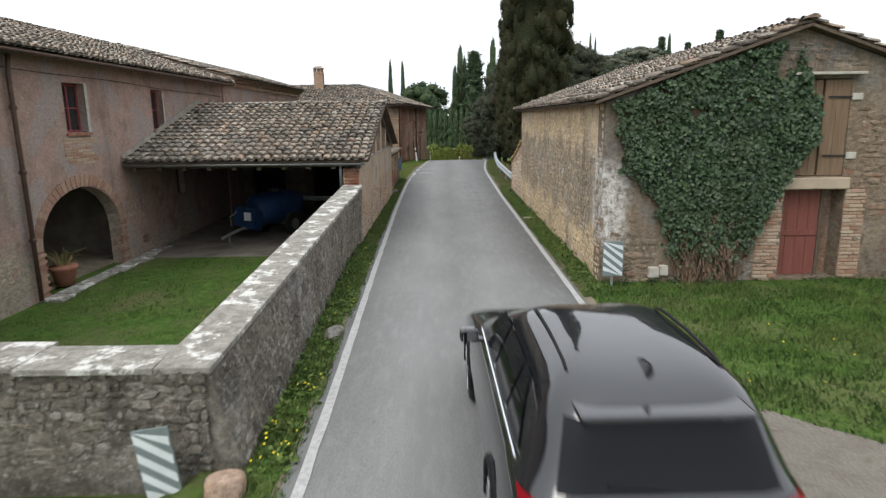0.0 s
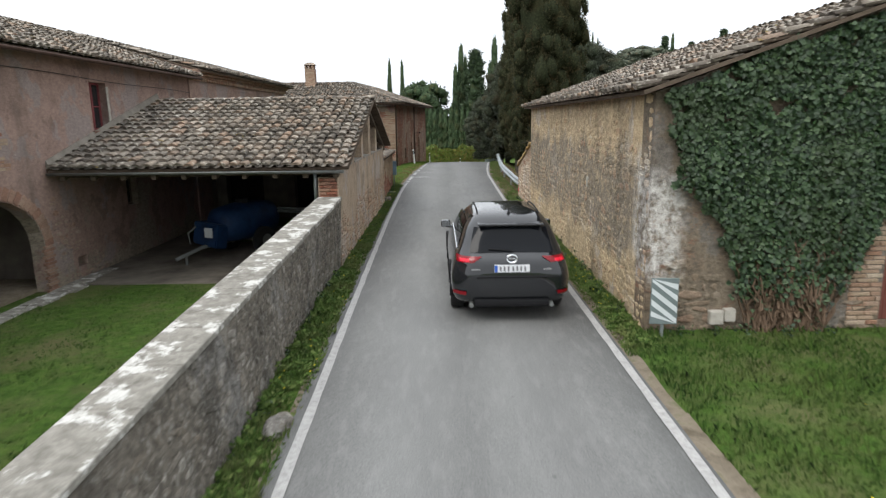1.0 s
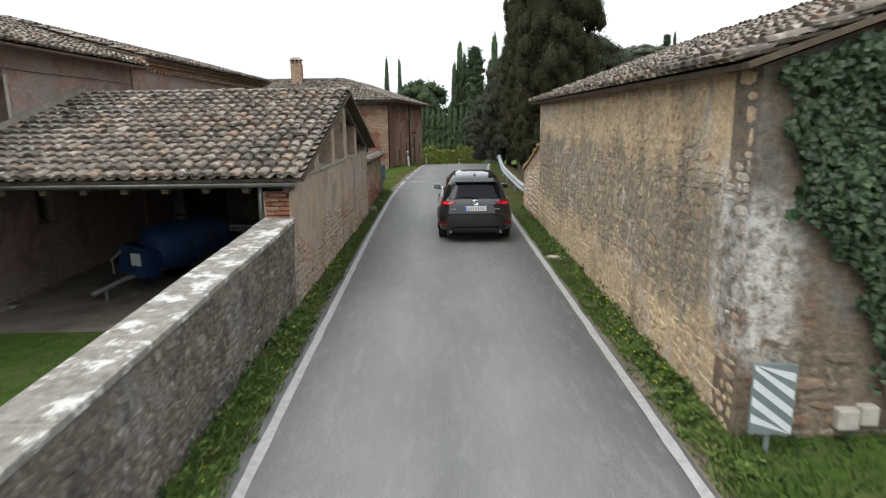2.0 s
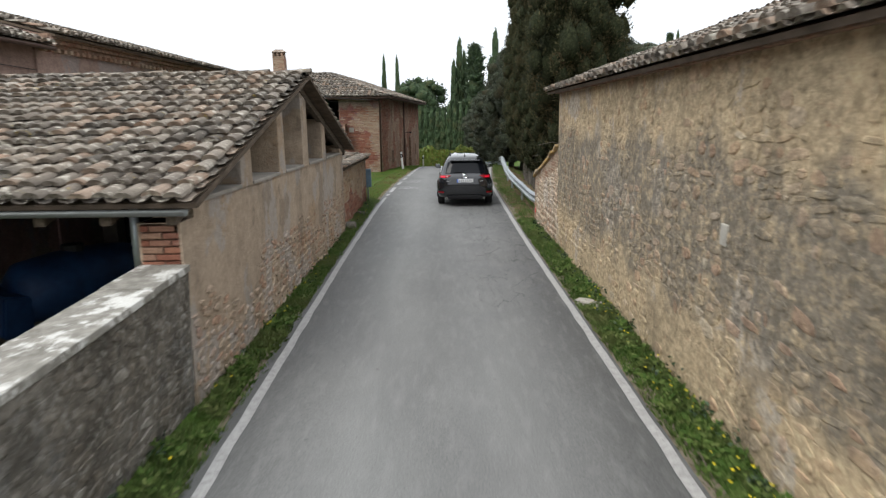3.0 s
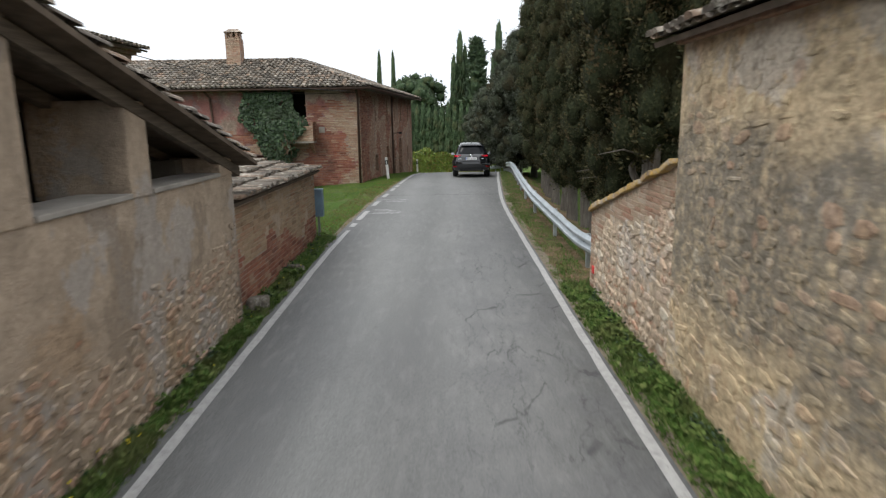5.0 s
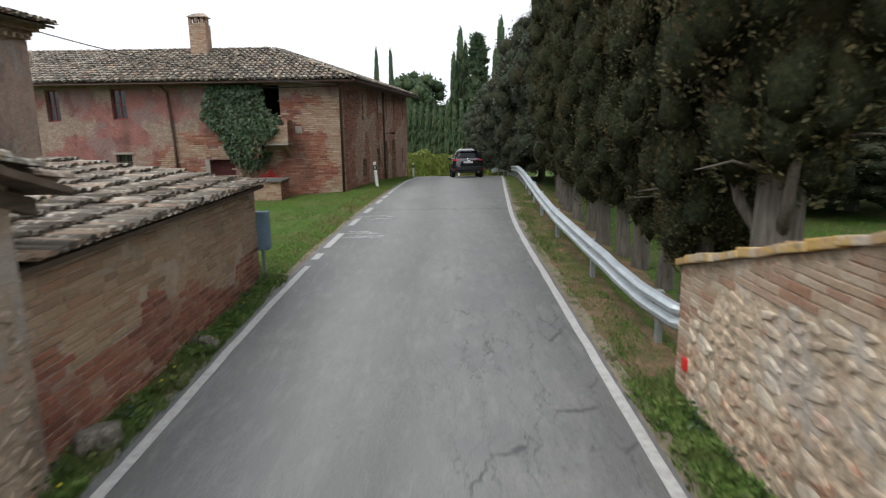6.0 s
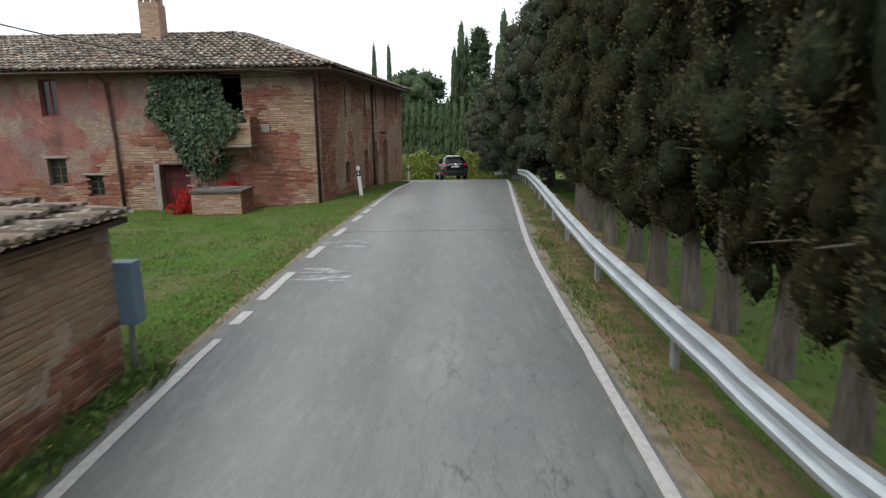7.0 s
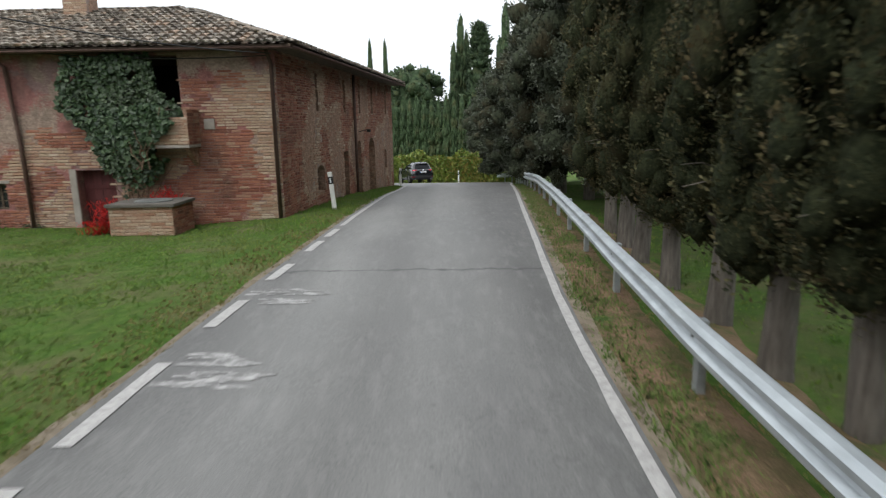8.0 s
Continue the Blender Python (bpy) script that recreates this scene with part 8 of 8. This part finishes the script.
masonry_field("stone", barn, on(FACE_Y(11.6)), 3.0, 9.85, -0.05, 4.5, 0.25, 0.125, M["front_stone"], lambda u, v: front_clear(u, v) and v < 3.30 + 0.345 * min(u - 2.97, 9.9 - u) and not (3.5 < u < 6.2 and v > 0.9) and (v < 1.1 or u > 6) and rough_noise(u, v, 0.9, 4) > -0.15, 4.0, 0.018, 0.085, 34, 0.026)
masonry_field("brick", barn, on(FACE_Y(11.6)), 5.85, 6.32, 0.05, 1.72, 0.26, 0.07, M["brick_buff"], yes, 6.0, 0.022, 0.03, 35, limit=60)
masonry_field("brick", barn, on(FACE_Y(11.6)), 7.46, 7.85, 0.05, 1.72, 0.26, 0.07, M["brick_buff"], yes, 7.6, 0.022, 0.03, 36, limit=60)
masonry_field("stone", sloping_wall, on(FACE_XR(2.98)), 23.84, 27.15, -0.05, 2.2, 0.22, 0.12, M["garden_stone"], lambda u, v: v < low_top(u) - 0.08 and rough_noise(u, v, 1.0, 6) > -0.45 and v < low_top(u) - 0.35 + 0.25 * rough_noise(u, 0, 1.2, 3), 26.0, 0.020, 0.085, 37, 0.022, limit=200)
masonry_field("brick", sloping_wall, on(FACE_XR(2.98)), 23.9, 27.15, 0.7, 2.15, 0.26, 0.07, M["brick_buff"], lambda u, v: low_top(u) - 0.06 > v >= low_top(u) - 0.35 + 0.25 * rough_noise(u, 0, 1.2, 3), 25.5, 0.012, 0.03, 53, limit=60)
masonry_field("brick", sloping_wall, on(FACE_XR(2.98)), 27.15, 27.4, -0.05, 1.24, 0.25, 0.07, M["brick_buff"], yes, 27.2, 0.012, 0.03, 38, limit=30)
masonry_field("brick", sloping_wall, lambda u, v, d: Vector((u, 27.4 - d, v)), 2.98, 3.36, -0.05, 1.2, 0.25, 0.07, M["brick_buff"], yes, 3.1, 0.012, 0.03, 39, limit=40)
masonry_field("stone", open_shed, on(FACE_X(-2.1)), 15.9, 25.73, -0.05, 1.95, 0.23, 0.095, M["shed_stone"], lambda u, v: v < 0.80 + 0.06 * (u - 16) + 0.65 * rough_noise(u, v * 0.4, 0.8, 8), 19.0, 0.020, 0.07, 40, 0.02)
masonry_field("brick", open_shed, lambda u, v, d: Vector((u, 15.86 + d, v)), -2.5, -2.12, 1.46, 1.9, 0.24, 0.068, M["brick_red"], yes, -2.3, 0.012, 0.02, 41, limit=20)
masonry_field("brick", low_shed, on(FACE_X(-2.25)), 25.80, 31.54, -0.05, 1.55, 0.27, 0.07, M["brick_red"], lambda u, v: v < 0.62 + 0.5 * rough_noise(u, v, 0.9, 9), 28.5, 0.014, 0.03, 42)
masonry_field("brick", low_shed, on(FACE_X(-2.25)), 25.80, 31.54, 0.0, 1.58, 0.27, 0.07, M["brick_earth"], lambda u, v: v >= 0.62 + 0.5 * rough_noise(u, v, 0.9, 9) and rough_noise(u, v, 1.6, 12) > -0.35, None, 0.012, 0.05, 43)
clear1 = out_of(H1_HOLES, 0.15)
masonry_field("stone", farmhouse, on(H1), 8.0, 17.6, -0.35, 3.3, 0.22, 0.10, M["house_stone"], lambda u, v: clear1(u, v) and not (abs(u - 13.8) < 1.95 and v < 2.05) and rough_noise(u, v, 0.7, 15) > 0.25 + 0.28 * (v - 0.6), None, 0.012, 0.06, 44, 0.02)
masonry_field("brick", farmhouse, on(H1), 13.4, 14.7, 2.2, 2.82, 0.25, 0.068, M["brick_buff"], lambda u, v: rough_noise(u, v, 1.5, 16) > -0.2, 14.0, 0.012, 0.03, 45, limit=60)
clear2 = out_of(H2F_HOLES + [(-8.35, -8.1, -0.5, 1.3)])


def front_brick(u, v):
    if not clear2(u, v):
        return 0
    if u < -6.2 and v > 1.7 + 0.9 * rough_noise(u, v * 0.6, 0.55, 21) + 0.25 * (u + 9):
        return 0
    if u < -6.2 and rough_noise(u, v, 0.6, 22) > 0.45:
        return 0
    if u > -6.2 and v > 3.55 + 0.3 * rough_noise(u, v, 1.0, 25):
        return 0
    return 1 if rough_noise(u, v, 0.55, 23) > -0.02 else 2


masonry_field("brick", brick_house, on(H2F), -15.5, -2.99, -0.4, 4.0, 0.28, 0.072, M["brick_red"], lambda u, v: front_brick(u, v) == 1, -4.2, 0.018, 0.042, 46, 0.017)
masonry_field("brick", brick_house, on(H2F), -15.5, -2.99, -0.4, 4.0, 0.28, 0.072, M["brick_buff"], lambda u, v: front_brick(u, v) == 2, -4.4, 0.018, 0.042, 46, 0.017, limit=200)
clear3 = out_of(H2S_HOLES)
masonry_field("brick", brick_house, on(H2S), 0.0, 16.5, -1.2, 4.0, 0.28, 0.072, M["brick_red"], lambda u, v: clear3(u, v) and rough_noise(u, v, 0.5, 24) > 0.06 - 0.5 * (u < 1.6), 1.0, 0.018, 0.042, 47, 0.017, limit=200)
masonry_field("brick", brick_house, on(H2S), 0.0, 16.5, -1.2, 4.0, 0.28, 0.072, M["brick_buff"], lambda u, v: clear3(u, v) and -0.18 < rough_noise(u, v, 0.5, 24) <= 0.06 - 0.5 * (u < 1.6), None, 0.018, 0.042, 47, 0.017)
masonry_field("brick", brick_house, on(FACE_Y(44.95)), -6.5, -4.95, 1.87, 2.5, 0.27, 0.072, M["brick_buff"], yes, -5.7, 0.012, 0.03, 48, limit=60)
masonry_field("brick", brick_house, on(FACE_X(-4.95)), 44.95, 45.66, 1.87, 2.68, 0.27, 0.072, M["brick_red"], yes, 45.3, 0.012, 0.03, 49, limit=30)
masonry_field("brick", brick_house, on(FACE_Y(48.6)), -9.62, -8.94, 5.0, 6.6, 0.24, 0.07, M["brick_buff"], yes, -9.3, 0.01, 0.03, 50, limit=60)


# ---------------------------------------------------------------- what moves
def motions():
    rows = []
    for t, x, y, yaw in ((0.0, 1.20, 3.93, 1.2), (0.5, 1.12, 8.28, 0.8), (1.0, 1.06, 12.9, 0.6), (1.5, 1.02, 17.45, 0.2), (3.0, 1.13, 30.9, -1.2), (3.5, 1.27, 35.2, -2.2), (4.0, 1.47, 39.6, -2.8),
                         (5.5, 2.08, 53.0, -1.0), (6.0, 2.05, 57.8, 1.5), (6.5, 1.86, 62.6, 4.0), (7.0, 1.40, 67.8, 8.0), (7.5, 0.55, 73.3, 13.0), (8.0, -0.95, 79.0, 19.0)):
        slope = math.degrees(math.atan2(road_z(y + 2.7) - road_z(y), 2.7))
        rows.append((t, pose(x, y, road_z(y) + 0.012, slope, 0, yaw)))
    walk(car, rows)


motions()
